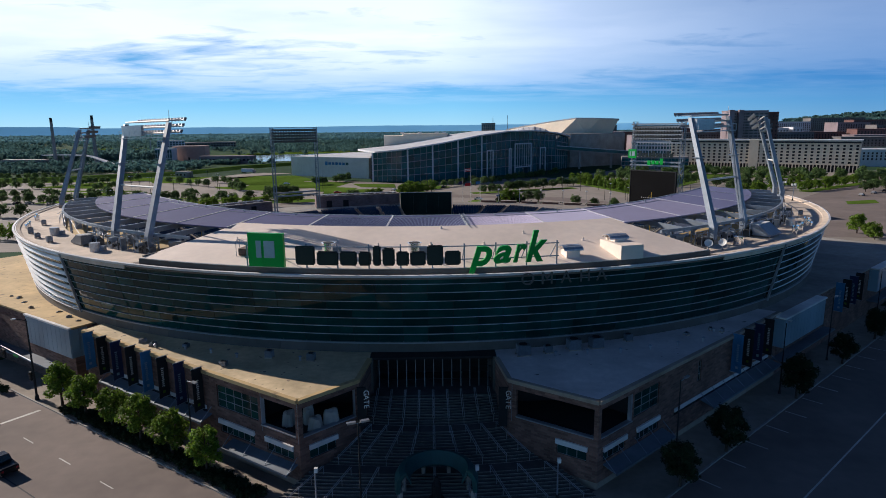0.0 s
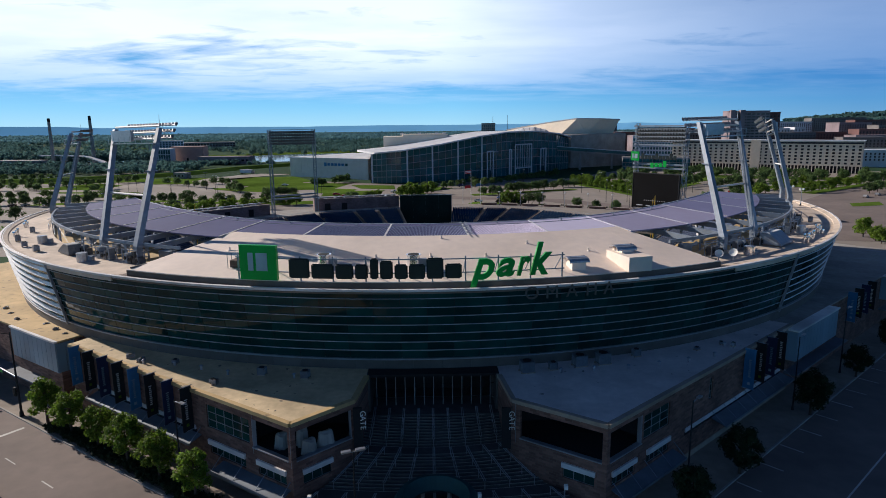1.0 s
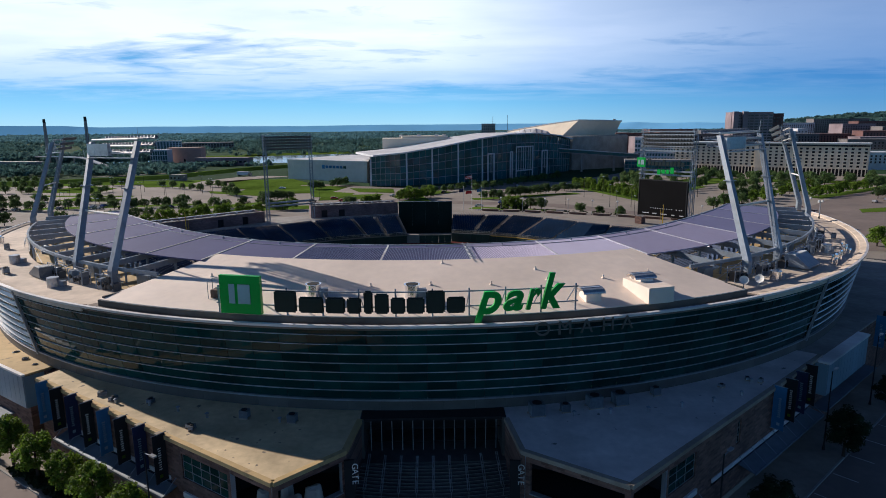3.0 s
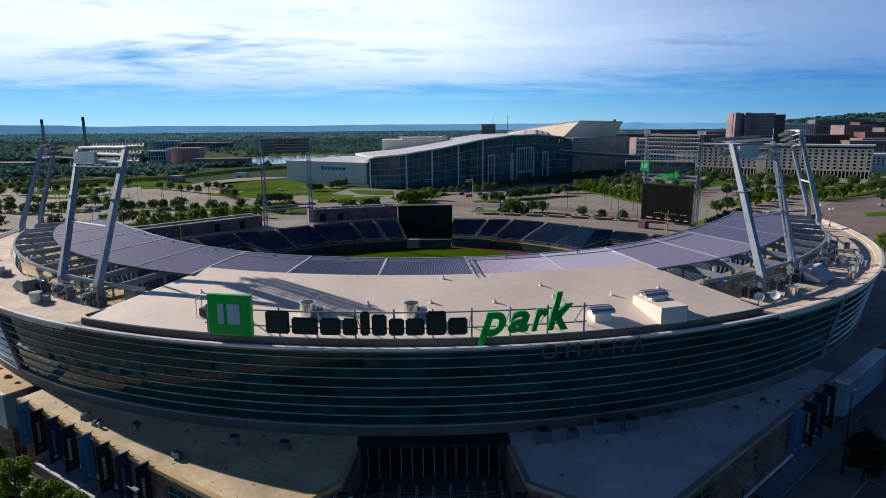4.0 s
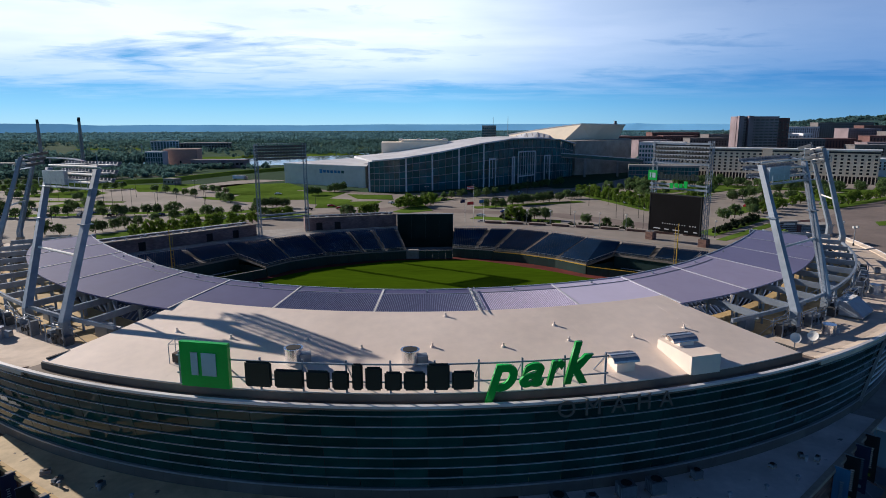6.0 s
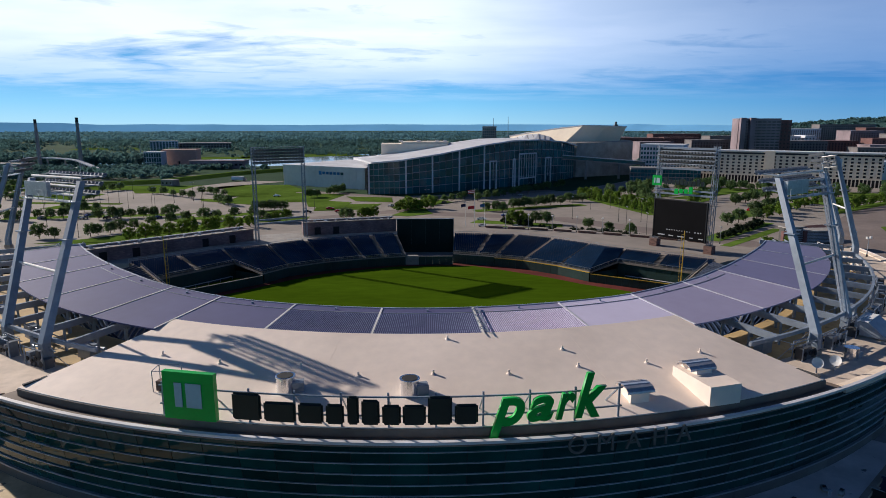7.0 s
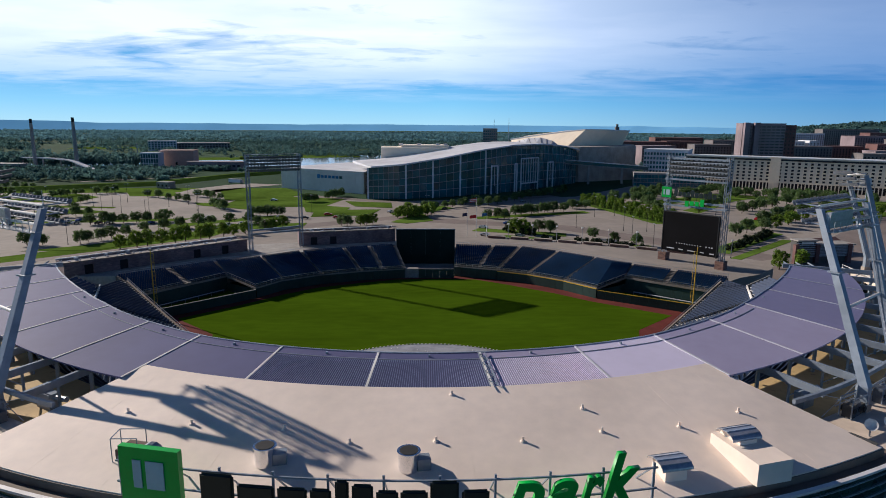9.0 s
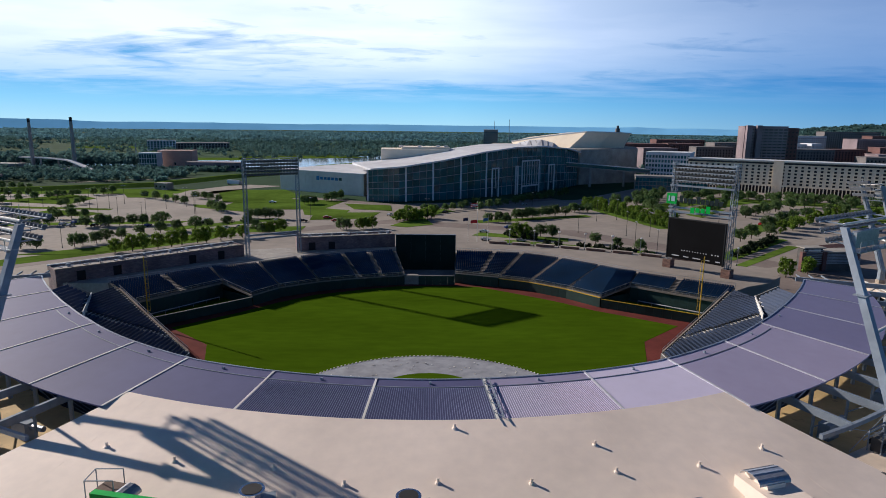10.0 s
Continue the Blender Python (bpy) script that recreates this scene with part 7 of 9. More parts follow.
def place_roof_units():
    for x, y, rz in ((11.6, -50.6, 8), (18.2, -49.0, 12), (21.2, -48.4, 14)):
        condenser(x, y, 10.0, rz, (1.5, 1.3, 1.25))
    for x, y, rz in ((14.8, -50.0, 10), (26.0, -46.2, 16), (-19.5, -50.0, -12), (-14.2, -51.2, -10)):
        condenser(x, y, 10.0, rz, (0.9, 0.8, 0.8), "small dark condenser unit on roof")
    for k, (s0, o) in enumerate(((48.6, 2.2), (51.8, 2.4), (56.0, 3.0), (62.2, 1.6), (66.8, 2.6), (70.6, 3.4), (73.0, 3.2), (58.0, 9.0), (66.0, 9.0), (70.0, 12.0))):
        p = AL + UL * s0 - NL * o
        condenser(p.x, p.y, 9.25, 20 * k, (0.55 + 0.15 * (k % 3), 0.5, 0.45 + 0.15 * (k % 2)), "small dark unit on tan service roof")
    for k, (s0, o) in enumerate(((49.0, 4.0), (54.0, 6.5), (59.0, 4.0), (64.0, 8.0), (72.0, 6.0), (80.0, 8.0))):
        p = AR_ + UR * s0 - NR * o
        condenser(p.x, p.y, 9.75, 25 * k, (0.9 + 0.2 * (k % 3), 0.9, 0.8), "small dark unit on shaded service roof")
    rng = random.Random(6)
    for k in range(14):
        s = -1 if k % 3 else 1
        p = polar(rng.uniform(88.6, 95.0) if abs(k) % 2 else rng.uniform(88.2, 90.0), s * rng.uniform(9, 30))
        if not over_roof(p, s, 1.0):
            continue
        condenser(p.x, p.y, 10.0, rng.uniform(0, 90), (rng.uniform(0.5, 1.0), rng.uniform(0.4, 0.7), rng.uniform(0.2, 0.5)), "low dark unit on pale roof")
    rng = random.Random(4)
    for s in (-1, 1):
        for i in range(9):
            a = s * (10 + 2.6 * i)
            p = polar(88.9 + rng.uniform(0, 2.5), a)
            if not over_roof(p, s, 1.0):
                continue
            t = thing("roof_vent", "small metal vent on pale roof", "roof vent", "small roof vents", "", (p.x, p.y, 10.0), a)
            bm = bmesh.new()
            tube(bm, (0, 0, 0), (0, 0, 0.5), 0.14, 8)
            part("pipe", bm, M_GALV, t)
            bm = bmesh.new()
            tube(bm, (0, 0, 0.5), (0, 0, 0.62), 0.25, 8, 0.1)
            part("cap", bm, M_STEEL, t)
        # units on the flank terraces
        for a, r, size in ((45.0, 85.4, (0.9, 0.8, 0.8)), (49.0, 85.8, (0.8, 0.8, 0.7)), (53.5, 85.9, (1.0, 0.8, 0.9)), (60, 83.5, (0.8, 0.8, 0.8))):
            if s > 0 and a < 56:
                continue
            p = polar(r, s * a)
            condenser(p.x, p.y, 20.02, s * a, size, "air handling unit on tan roof terrace")
        p = polar(82.6, s * 40.6)
        if s > 0:
            air_handler(p.x, p.y, 20.02, 40.6, (4.6, 2.6, 1.9), M_STEEL)
        else:
            air_handler(p.x, p.y, 20.02, -130.6, (1.9, 3.2, 1.6), M_HOUSING)
        for i in range(7 if s > 0 else 3):
            plant_rack(s * (30.2 + 4.65 * i), 81.35, 20.02, 20 + i + s)
        for a, r in ((33.0 if s > 0 else 35.6, 84.2), (50.0, 83.0)):
            p = polar(r, s * a)
            t = thing("exhaust_drum", "short round metal exhaust on roof terrace", "exhaust", "roof terrace drums", "", (p.x, p.y, 20.02))
            bm = bmesh.new()
            tube(bm, (0, 0, 0), (0, 0, 1.3), 0.75, 16)
            part("drum", bm, M_CHROME if s > 0 and a < 40 else M_GALV, t)
            bm = bmesh.new()
            box(bm, (0.9, 0.4, 0.35), (0.8, 0.8, 0.7))
            part("motor_box", bm, M_STEEL, t)
        # clusters of bright vent pipes along the rim, and railings at the far end
        for a, r in ((43.5, 85.6), (46.5, 85.8), (50.5, 85.6), (51.2, 84.9)) if s > 0 else ((57.5, 85.6), (65.0, 85.0)):
            p = polar(r, s * a)
            t = thing("vent_cluster", "cluster of bright metal vent pipes on roof terrace", "roof vent", "vent clusters", "", (p.x, p.y, 20.02), 40 * a)
            for dx, dy, h, r2 in ((0, 0, 1.25, 0.22), (0.55, 0.15, 0.9, 0.18), (0.2, 0.6, 0.7, 0.26)):
                bm = bmesh.new()
                tube(bm, (dx, dy, 0), (dx, dy, h), r2 * 0.6, 10)
                tube(bm, (dx, dy, h), (dx, dy, h + 0.22), r2, 10, r2 * 0.9)
                part("vent_pipe", bm, M_CHROME, t)
        t = thing("terrace_railing", "white steel railing curving round the roof terrace's end", "railing", "terrace railings")
        for z in (20.6, 21.15):
            bm = bmesh.new()
            ring(bm, [(81.0, z - 0.04), (81.0, z + 0.04), (80.92, z + 0.04), (80.92, z - 0.04)], *sorted((s * 60, s * 83.6)), 24)
            part("rail", bm, M_WHITE, t)
        bm = bmesh.new()
        ring(bm, [(82.6, 20.3), (82.6, 20.42), (82.5, 20.42), (82.5, 20.3)], *sorted((s * 70.2, s * 83.6)), 14)
        part("pipe_rail", bm, M_WHITE, t)
        for i in range(13):
            bm = bmesh.new()
            q = polar(80.96, s * (60.2 + 1.94 * i), 19.9)
            beam(bm, q, q + Vector((0, 0, 1.25)), 0.07)
            part("post", bm, M_WHITE, t)
        # equipment under the canopy frame
        for i in range(0, 10, 2):
            a, r = s * (29.5 + 4.65 * i), rng.uniform(76.2, 78.2)
            p = polar(r, a)
            t = thing("duct_unit", "grey ductwork and cabinet under canopy beams", "ductwork", "ductwork units", "", (p.x, p.y, 19.5), a)
            bm = bmesh.new()
            box(bm, (0, 0, 0.8), (rng.uniform(1.6, 2.8), 1.1, 1.6))
            part("cabinet", bm, M_STEEL, t)
            bm = bmesh.new()
            tube(bm, (0.9, 0, 1.2), (2.8, 0.2, 1.3), 0.28, 8)
            part("duct", bm, M_STEEL, t)
    for x, y, dx in ((39.6, -37.6, -0.3), (41.9, -37.0, -0.6)):
        t = thing("satellite_dish", "white satellite dish on roof terrace", "satellite dish", "satellite dishes", "", (x, y, 20.02))
        bm = bmesh.new()
        tube(bm, (0, 0, 0), (0, 0, 1.0), 0.07, 8)
        part("mast", bm, M_STEEL, t)
        bm = bmesh.new()
        n = 14
        loops = []
        ax = Vector((dx, -0.75, 0.45)).normalized()
        s1 = ax.orthogonal().normalized()
        s2 = ax.cross(s1)
        for r, h in ((0.05, 0.0), (0.3, 0.05), (0.56, 0.15)):
            loops.append([bm.verts.new(Vector((0, 0, 1.1)) + ax * h + (s1 * math.cos(2 * math.pi * i / n) + s2 * math.sin(2 * math.pi * i / n)) * r) for i in range(n)])
        for a, b2 in zip(loops[:-1], loops[1:]):
            for i in range(n):
                bm.faces.new((a[i], a[(i + 1) % n], b2[(i + 1) % n], b2[i]))
        bm.faces.new(loops[0][::-1])
        part("dish", bm, M_WHITE, t)


place_roof_units()


# ---------- trees ----------
def tree_mesh(seed, height, spread, leaves, leaf, trunk_h, clumps=18, tall=1.0):
    """Meshes of a trunk with limbs and a crown of small leaf blades in uneven clumps."""
    rng = random.Random(seed)
    bm = bmesh.new()
    tube(bm, (0, 0, 0), (0.04, 0.02, trunk_h), 0.035 * height, 7, 0.024 * height)
    tube(bm, (0.04, 0.02, trunk_h), (0.0, 0.05, height * 0.8), 0.024 * height, 6, 0.005 * height)
    centres = []
    for i in range(clumps):
        a = 2.4 * i + rng.uniform(-0.4, 0.4)
        h = trunk_h + (height - trunk_h) * (0.08 + 0.86 * (i + 0.5) / clumps)
        f = (h - trunk_h) / (height - trunk_h)
        r = spread * (0.35 + 0.65 * math.sin(math.pi * min(1.0, 0.22 + 0.74 * f))) * rng.uniform(0.45, 0.95)
        c = Vector((r * math.cos(a), r * math.sin(a), h))
        centres.append((c, spread * rng.uniform(0.24, 0.46)))
        tube(bm, (0, 0, max(trunk_h * 0.8, h - r * 0.9)), c, 0.010 * height, 5, 0.003 * height)
    trunk = bpy.data.meshes.new("trunk")
    bm.to_mesh(trunk)
    bm.free()
    verts, faces = [], []
    for k in range(leaves):
        c, r = centres[rng.randrange(clumps)]
        d = Vector((rng.gauss(0, 1), rng.gauss(0, 1), rng.gauss(0, 0.8))).normalized() * r * rng.uniform(0.35, 1.05)
        p = c + d
        n = (d.normalized() + Vector((rng.uniform(-1, 1), rng.uniform(-1, 1), rng.uniform(-0.3, 1.2)))).normalized()
        u = n.orthogonal().normalized()
        u = Matrix.Rotation(rng.uniform(0, 6.28), 3, n) @ u
        v = n.cross(u)
        s = leaf * rng.uniform(0.6, 1.3)
        b0 = len(verts)
        verts += [p - u * s, p - v * s * 0.55 + n * s * 0.15, p + u * s, p + v * s * 0.55 + n * s * 0.15]
        faces.append((b0, b0 + 1, b0 + 2, b0 + 3))
    crown = bpy.data.meshes.new("crown")
    crown.from_pydata(verts, [], faces)
    return trunk, crown


def tree(meshes, x, y, z, scale, rz, material, label, group, category="tree"):
    t = thing("tree", label, category, group, "", (x, y, z), rz)
    t.scale = (scale, scale, scale)
    link("trunk", meshes[0], M_BARK, t)
    link("crown", meshes[1], material, t)
    return t


NEAR = [tree_mesh(11 + i, 5.9, 2.0, 3700, 0.17, 1.9, 22) for i in range(3)]
NEAR_D = [tree_mesh(21 + i, 7.0, 2.6, 4200, 0.22, 1.7, 24) for i in range(2)]
LOT = [tree_mesh(31 + i, 5.8, 3.3, 1250, 0.36, 1.6, 20) for i in range(4)]
LOT_Y = [tree_mesh(41 + i, 6.0, 2.7, 1250, 0.34, 1.0, 18) for i in range(3)]
SHRUB = [tree_mesh(51 + i, 2.0, 1.5, 320, 0.34, 0.25, 10) for i in range(2)]
for i in range(6):
    p = AL + UL * (10.6 + 6.4 * i) + NL * 4.0
    tree(NEAR[i % 3], p.x, p.y, 0.2, 0.92 + 0.06 * ((i * 7) % 3), 50 * i, M_LEAF, "young bright green street tree in a mulch strip", "street trees")
# crowns on this street carry the stadium's shade in their leaf colour
for i, s in enumerate((7, 17.7, 39, 58, 75, 90)):
    p = AR_ + UR * s + NR * 5.6
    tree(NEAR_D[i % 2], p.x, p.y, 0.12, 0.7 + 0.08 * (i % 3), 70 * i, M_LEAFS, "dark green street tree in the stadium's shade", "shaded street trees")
rng = random.Random(8)
for i in range(84):
    p = AL + UL * (2.5 + 0.46 * i) + NL * (3.6 + 0.95 * (i % 2) + rng.uniform(-0.3, 0.3))
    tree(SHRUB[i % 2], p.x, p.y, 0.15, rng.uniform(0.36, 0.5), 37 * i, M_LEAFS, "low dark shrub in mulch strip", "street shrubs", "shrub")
for i in range(14):
    p = AL + UL * (55 + 1.1 * i) + NL * (6.2 + rng.uniform(-0.4, 0.4))
    tree(SHRUB[i % 2], p.x, p.y, 0.1, rng.uniform(0.3, 0.5), 31 * i, M_LEAF, "low green shrub beside the street", "street shrubs", "shrub")

TREE_ROWS = [
    (-116, 147, -80, 180, 11, 0), (-138, 157, -128, 176, 5, 1), (-124, 186, -95, 210, 6, 1), (-158, 205, -127, 217, 8, 1), (-189, 209, -176, 208, 3, 1), (-196, 244, -189, 248, 2, 1),
    (-210, 275, -204, 291, 4, 1), (-183, 229, -174, 233, 3, 1), (-252, 290, -244, 308, 3, 1), (-237, 312, -228, 331, 5, 1), (-220, 332, -213, 343, 3, 1), (-180, 319, -145, 290, 5, 1),
    (-148, 321, -129, 305, 4, 1), (-122, 268, -111, 257, 3, 1), (-156, 153, -150, 154, 2, 1), (-219, 242, -210, 235, 2, 1),
]
TREE_ROWS_2 = [
    (-92, 237, -76, 234, 5, 1), (-86, 209, -74, 194, 3, 1), (-72, 194, -66, 197, 3, 0), (-75, 294, -69, 297, 3, 1), (-64, 312, -56, 328, 5, 0), (-40, 204, -37, 201, 2, 1), (-32, 205, -26, 208, 4, 0),
    (-16, 230, -10, 242, 4, 0), (-9, 230, 1, 242, 6, 0), (-1, 259, 29, 290, 7, 1), (30, 275, 98, 357, 12, 1), (31, 230, 40, 227, 3, 1), (48, 239, 60, 246, 5, 1), (64, 252, 75, 255, 4, 1),
    (82, 269, 92, 269, 4, 1),
]
TREE_ROWS_3 = [
    (50, 187, 56, 186, 2, 1), (39, 185, 44, 183, 3, 0), (71, 172, 84, 156, 3, 1), (62, 160, 82, 145, 9, 2), (50, 166, 53, 165, 2, 2), (35, 189, 46, 181, 4, 2), (97, 297, 117, 213, 18, 3),
    (105, 312, 126, 231, 18, 3), (174, 252, 206, 278, 4, 1), (163, 207, 210, 254, 4, 1), (135, 179, 157, 196, 3, 1), (118, 147, 152, 180, 12, 2),
]
TREE_ROWS_4 = [
    (216, 256, 259, 289, 4, 0), (119, 115, 128, 119, 2, 0), (117, 299, 156, 331, 5, 1), (174, 332, 223, 371, 6, 1), (150, 252, 178, 288, 5, 0), (196, 346, 300, 302, 10, 1), (200, 352, 306, 312, 9, 0),
    (140, 330, 168, 356, 4, 0), (130, 300, 190, 340, 5, 1), (150, 290, 210, 330, 5, 0), (210, 330, 290, 290, 9, 1), (180, 262, 236, 300, 5, 1), (166, 200, 240, 268, 8, 0), (128, 252, 136, 300, 5, 1),
]
TREE_ROWS_5 = [
    (208, 219, 310, 290, 16, 0), (240, 214, 320, 268, 9, 1), (145, 73, 149, 85, 3, 0), (-188, 154, -178, 153, 2, 1), (-223, 209, -191, 201, 5, 1), (-275, 290, -249, 287, 4, 1), (-333, 373, -281, 366, 8, 1),
    (-300, 330, -255, 322, 7, 0), (-150, 97, -142, 92, 2, 0), (-205, 160, -196, 150, 2, 1), (-245, 235, -225, 232, 4, 1),
]
far_spots = []
for x0, y0, x1, y1, n, kind in TREE_ROWS + TREE_ROWS_2 + TREE_ROWS_3 + TREE_ROWS_4 + TREE_ROWS_5:
    for i in range(n):
        k = i / max(1, n - 1)
        x, y = x0 + (x1 - x0) * k + rng.uniform(-1.2, 1.2), y0 + (y1 - y0) * k + rng.uniform(-1.2, 1.2)
        rz, sc = rng.uniform(0, 360), rng.uniform(0.8, 1.15)
        if y > 262 and kind != 3:
            far_spots.append(((LOT if kind == 1 else LOT_Y)[i % 3], pose(x, y, 0, 0, 0, rz) @ Matrix.Scale(sc * (1.1 if x > 110 else 0.82), 4)))
        elif kind == 2:
            tree(SHRUB[i % 2], x, y, 0, sc * 1.35, rz, M_LEAF, "rounded green shrub beside the car park", "car park shrubs", "shrub")
        elif kind == 1:
            tree(LOT[i % 4], x, y, 0, sc * (1.12 if x > 130 else 0.88), rz, M_LEAFD, "dark green car park tree", "car park trees")
        else:
            tree(LOT_Y[i % 3], x, y, 0, sc * (0.85 if kind == 3 else 1.0), rz, M_LEAF, "bright green leafy tree beside the car park", "car park trees")


def joined(which, material, name):
    """The trunks or crowns of all the far trees in one mesh."""
    vs, fs, base = [], [], 0
    for meshes, m in far_spots:
        me = meshes[which]
        co = np.empty(len(me.vertices) * 3)
        me.vertices.foreach_get("co", co)
        mm = np.array(m)
        vs.append(co.reshape(-1, 3) @ mm[:3, :3].T + mm[:3, 3])
        fs += [tuple(base + v for v in p.vertices) for p in me.polygons]
        base += len(me.vertices)
    out = bpy.data.meshes.new(name)
    out.from_pydata(np.concatenate(vs).tolist(), [], fs)
    return link(name, out, material, far_trees)


far_trees = thing("far_trees", "green trees dotted over the far car parks and lawns", "trees", "", "stuff")
tagged(joined(0, M_BARK, "trunk"), kind="stuff")
tagged(joined(1, M_LEAFD, "crown"), kind="stuff")

# ---------- car parks, lawns and roads beyond the stadium ----------
sheet("paved_apron", [(-330, 60), (-100, 75), (-60, 125), (0, 148), (60, 138), (100, 100), (140, 60), (420, 120), (420, 330), (190, 440), (100, 330), (-20, 300), (-110, 350), (-330, 330)], -0.02, M_LOT, "broad pale car park paving", "car park")
LAWNS = [
    [(-150, 118), (-92, 172), (-88, 186), (-94, 188), (-158, 126)], [(-205, 205), (-120, 218), (-118, 226), (-206, 214)], [(-240, 268), (-175, 262), (-176, 268), (-240, 276)],
    [(-120, 268), (-60, 272), (-52, 312), (-118, 330)], [(-330, 330), (-120, 352), (-124, 376), (-330, 372)], [(-88, 192), (-58, 198), (-58, 212), (-92, 208)],
    [(92, 300), (112, 212), (124, 212), (130, 240), (110, 322)], [(114, 140), (160, 184), (154, 190), (108, 146)], [(-15, 236), (16, 268), (8, 280), (-20, 246)],
    [(30, 170), (88, 148), (90, 156), (34, 180)], [(150, 196), (215, 256), (206, 264), (144, 202)], [(225, 250), (300, 300), (296, 310), (216, 262)],
]
LAWNS += [
    [(150, 250), (180, 285), (172, 292), (146, 262)], [(190, 330), (300, 296), (306, 304), (200, 352)], [(202, 173), (220, 178), (213, 165), (196, 162)], [(-118, 196), (-72, 232), (-78, 238), (-124, 204)], [(-60, 232), (-30, 238), (-26, 262), (-62, 258)], [(-210, 246), (-176, 238), (-172, 250), (-206, 262)],
    [(20, 190), (60, 176), (62, 184), (24, 198)], [(26, 226), (90, 250), (88, 258), (24, 234)], [(-262, 296), (-210, 284), (-210, 316), (-236, 336)],
]
LAWNS += [[(-217, 365), (-191, 383), (-163, 323), (-193, 321)], [(-136, 372), (-105, 379), (-78, 327), (-119, 320)], [(-18, 215), (-3, 250), (3, 220), (-10, 211)], [(-151, 142), (-132, 155), (-109, 179), (-85, 210), (-82, 201), (-106, 170), (-124, 145)],
          [(-140, 290), (-103, 277), (-98, 258), (-134, 277)], [(210, 214), (312, 284), (308, 290), (206, 221)]]
LAWNS += [[(-146, 356), (-98, 360), (-82, 303), (-125, 300)], [(-74, 284), (-44, 269), (-46, 241), (-66, 250)], [(-51, 299), (-22, 292), (-20, 268), (-42, 274)], [(128, 296), (196, 344), (206, 330), (140, 284)], [(150, 284), (214, 336), (290, 300), (284, 290), (212, 318), (160, 276)]]
for i, outline in enumerate(LAWNS):
    sheet("lawn", outline, 0.02 + 0.004 * i, M_LAWN, "strip of rough green lawn between paved areas", "lawn")
ROADS = [[(-330, 96), (-150, 108), (-84, 178), (-20, 222), (60, 196), (120, 128), (134, 134), (70, 206), (-18, 236), (-92, 188), (-158, 118), (-330, 106)],
         [(-20, 222), (-4, 222), (20, 290), (90, 330), (84, 338), (8, 300)], [(98, 96), (112, 86), (150, 76), (420, 298), (420, 342), (250, 248), (132, 132)],
         [(-330, 330), (-120, 346), (-24, 292), (-18, 298), (-116, 356), (-330, 340)]]
for i, outline in enumerate(ROADS):
    sheet("road", outline, -0.012 + 0.005 * i, M_ROAD, "grey street between the car parks", "road")


def lamp_post(x, y, z, h, arm, label, group, double=False, rz=0.0, globe=False):
    t = thing("street_lamp", label, "street lamp", group, "", (x, y, z), rz)
    bm = bmesh.new()
    tube(bm, (0, 0, 0), (0, 0, h), 0.11, 7, 0.06)
    part("pole", bm, M_BLKBAN if not globe else M_FIN, t)
    bm = bmesh.new()
    tube(bm, (0, 0, 0), (0, 0, 0.5), 0.2, 8, 0.14)
    part("base", bm, M_BLKBAN, t)
    for s in ((-1, 1) if double else (1,)):
        bm = bmesh.new()
        tube(bm, (0, 0, h - 0.15), (s * arm, 0, h), 0.05, 6)
        part("arm", bm, M_STEEL, t)
        bm = bmesh.new()
        if globe:
            box(bm, (s * arm, 0, h + 0.1), (0.35, 0.35, 0.45))
        else:
            box(bm, (s * arm, 0, h), (0.8, 0.34, 0.16))
        part("lamp_head", bm, M_LAMPGLOW if globe else M_GALV, t)
    return t


for i, s in enumerate((13.5,)):
    p = AL + UL * s + NL * 3.6
    lamp_post(p.x, p.y, 0.12, 10.4, 1.4, "tall dark street lamp beside the kerb", "street lamps", rz=-35)
for i, s in enumerate((10, 39, 58, 84)):
    p = AR_ + UR * s + NR * 3.4
    lamp_post(p.x, p.y, 0.12, 10.4, 1.3, "tall dark street lamp in shade", "street lamps", rz=40)
lamp_post(-6.2, -72.2, 0.04, 12.3, 0.6, "tall pale double-headed plaza lamp", "plaza lamps", True, 20)
for x, y in ((-11.4, -66.3), (4.6, -66.5), (13.0, -65.5)):
    lamp_post(x, y, 0.04, 4.2, 0.12, "short plaza lamp with white head", "plaza lamps", globe=True)
for i in range(9):
    k = i / 8
    lamp_post(30 + 68 * k, 139.5 - 17 * k - 16 * k * k, 5.6, 5.6, 0.2, "concourse lamp with white globes", "concourse lamps", True, 30, True)
for x, y in ((-170, 240), (-150, 250), (-190, 270), (-140, 280), (-180, 290), (-220, 250), (-120, 240), (-135, 212), (70, 200), (100, 190), (60, 270), (100, 240), (150, 230), (-60, 236), (0, 235), (170, 300), (-179, 270), (-156, 232), (-204, 239), (-217, 272), (-141, 156), (-170, 184), (-125, 252), (-147, 269), (88, 235), (90, 192), (84, 162), (86, 143)):
    lamp_post(x, y, 0, 11.0, 0.9, "tall thin car park lamp", "car park lamps", True, x)


for a in (77.5, 81.5):
    p = polar(86.2, a)
    lamp_post(p.x, p.y, 20.02, 3.6, 0.5, "pale post with twin globe lamps on roof terrace", "globe lamps", True, 20.0, True)


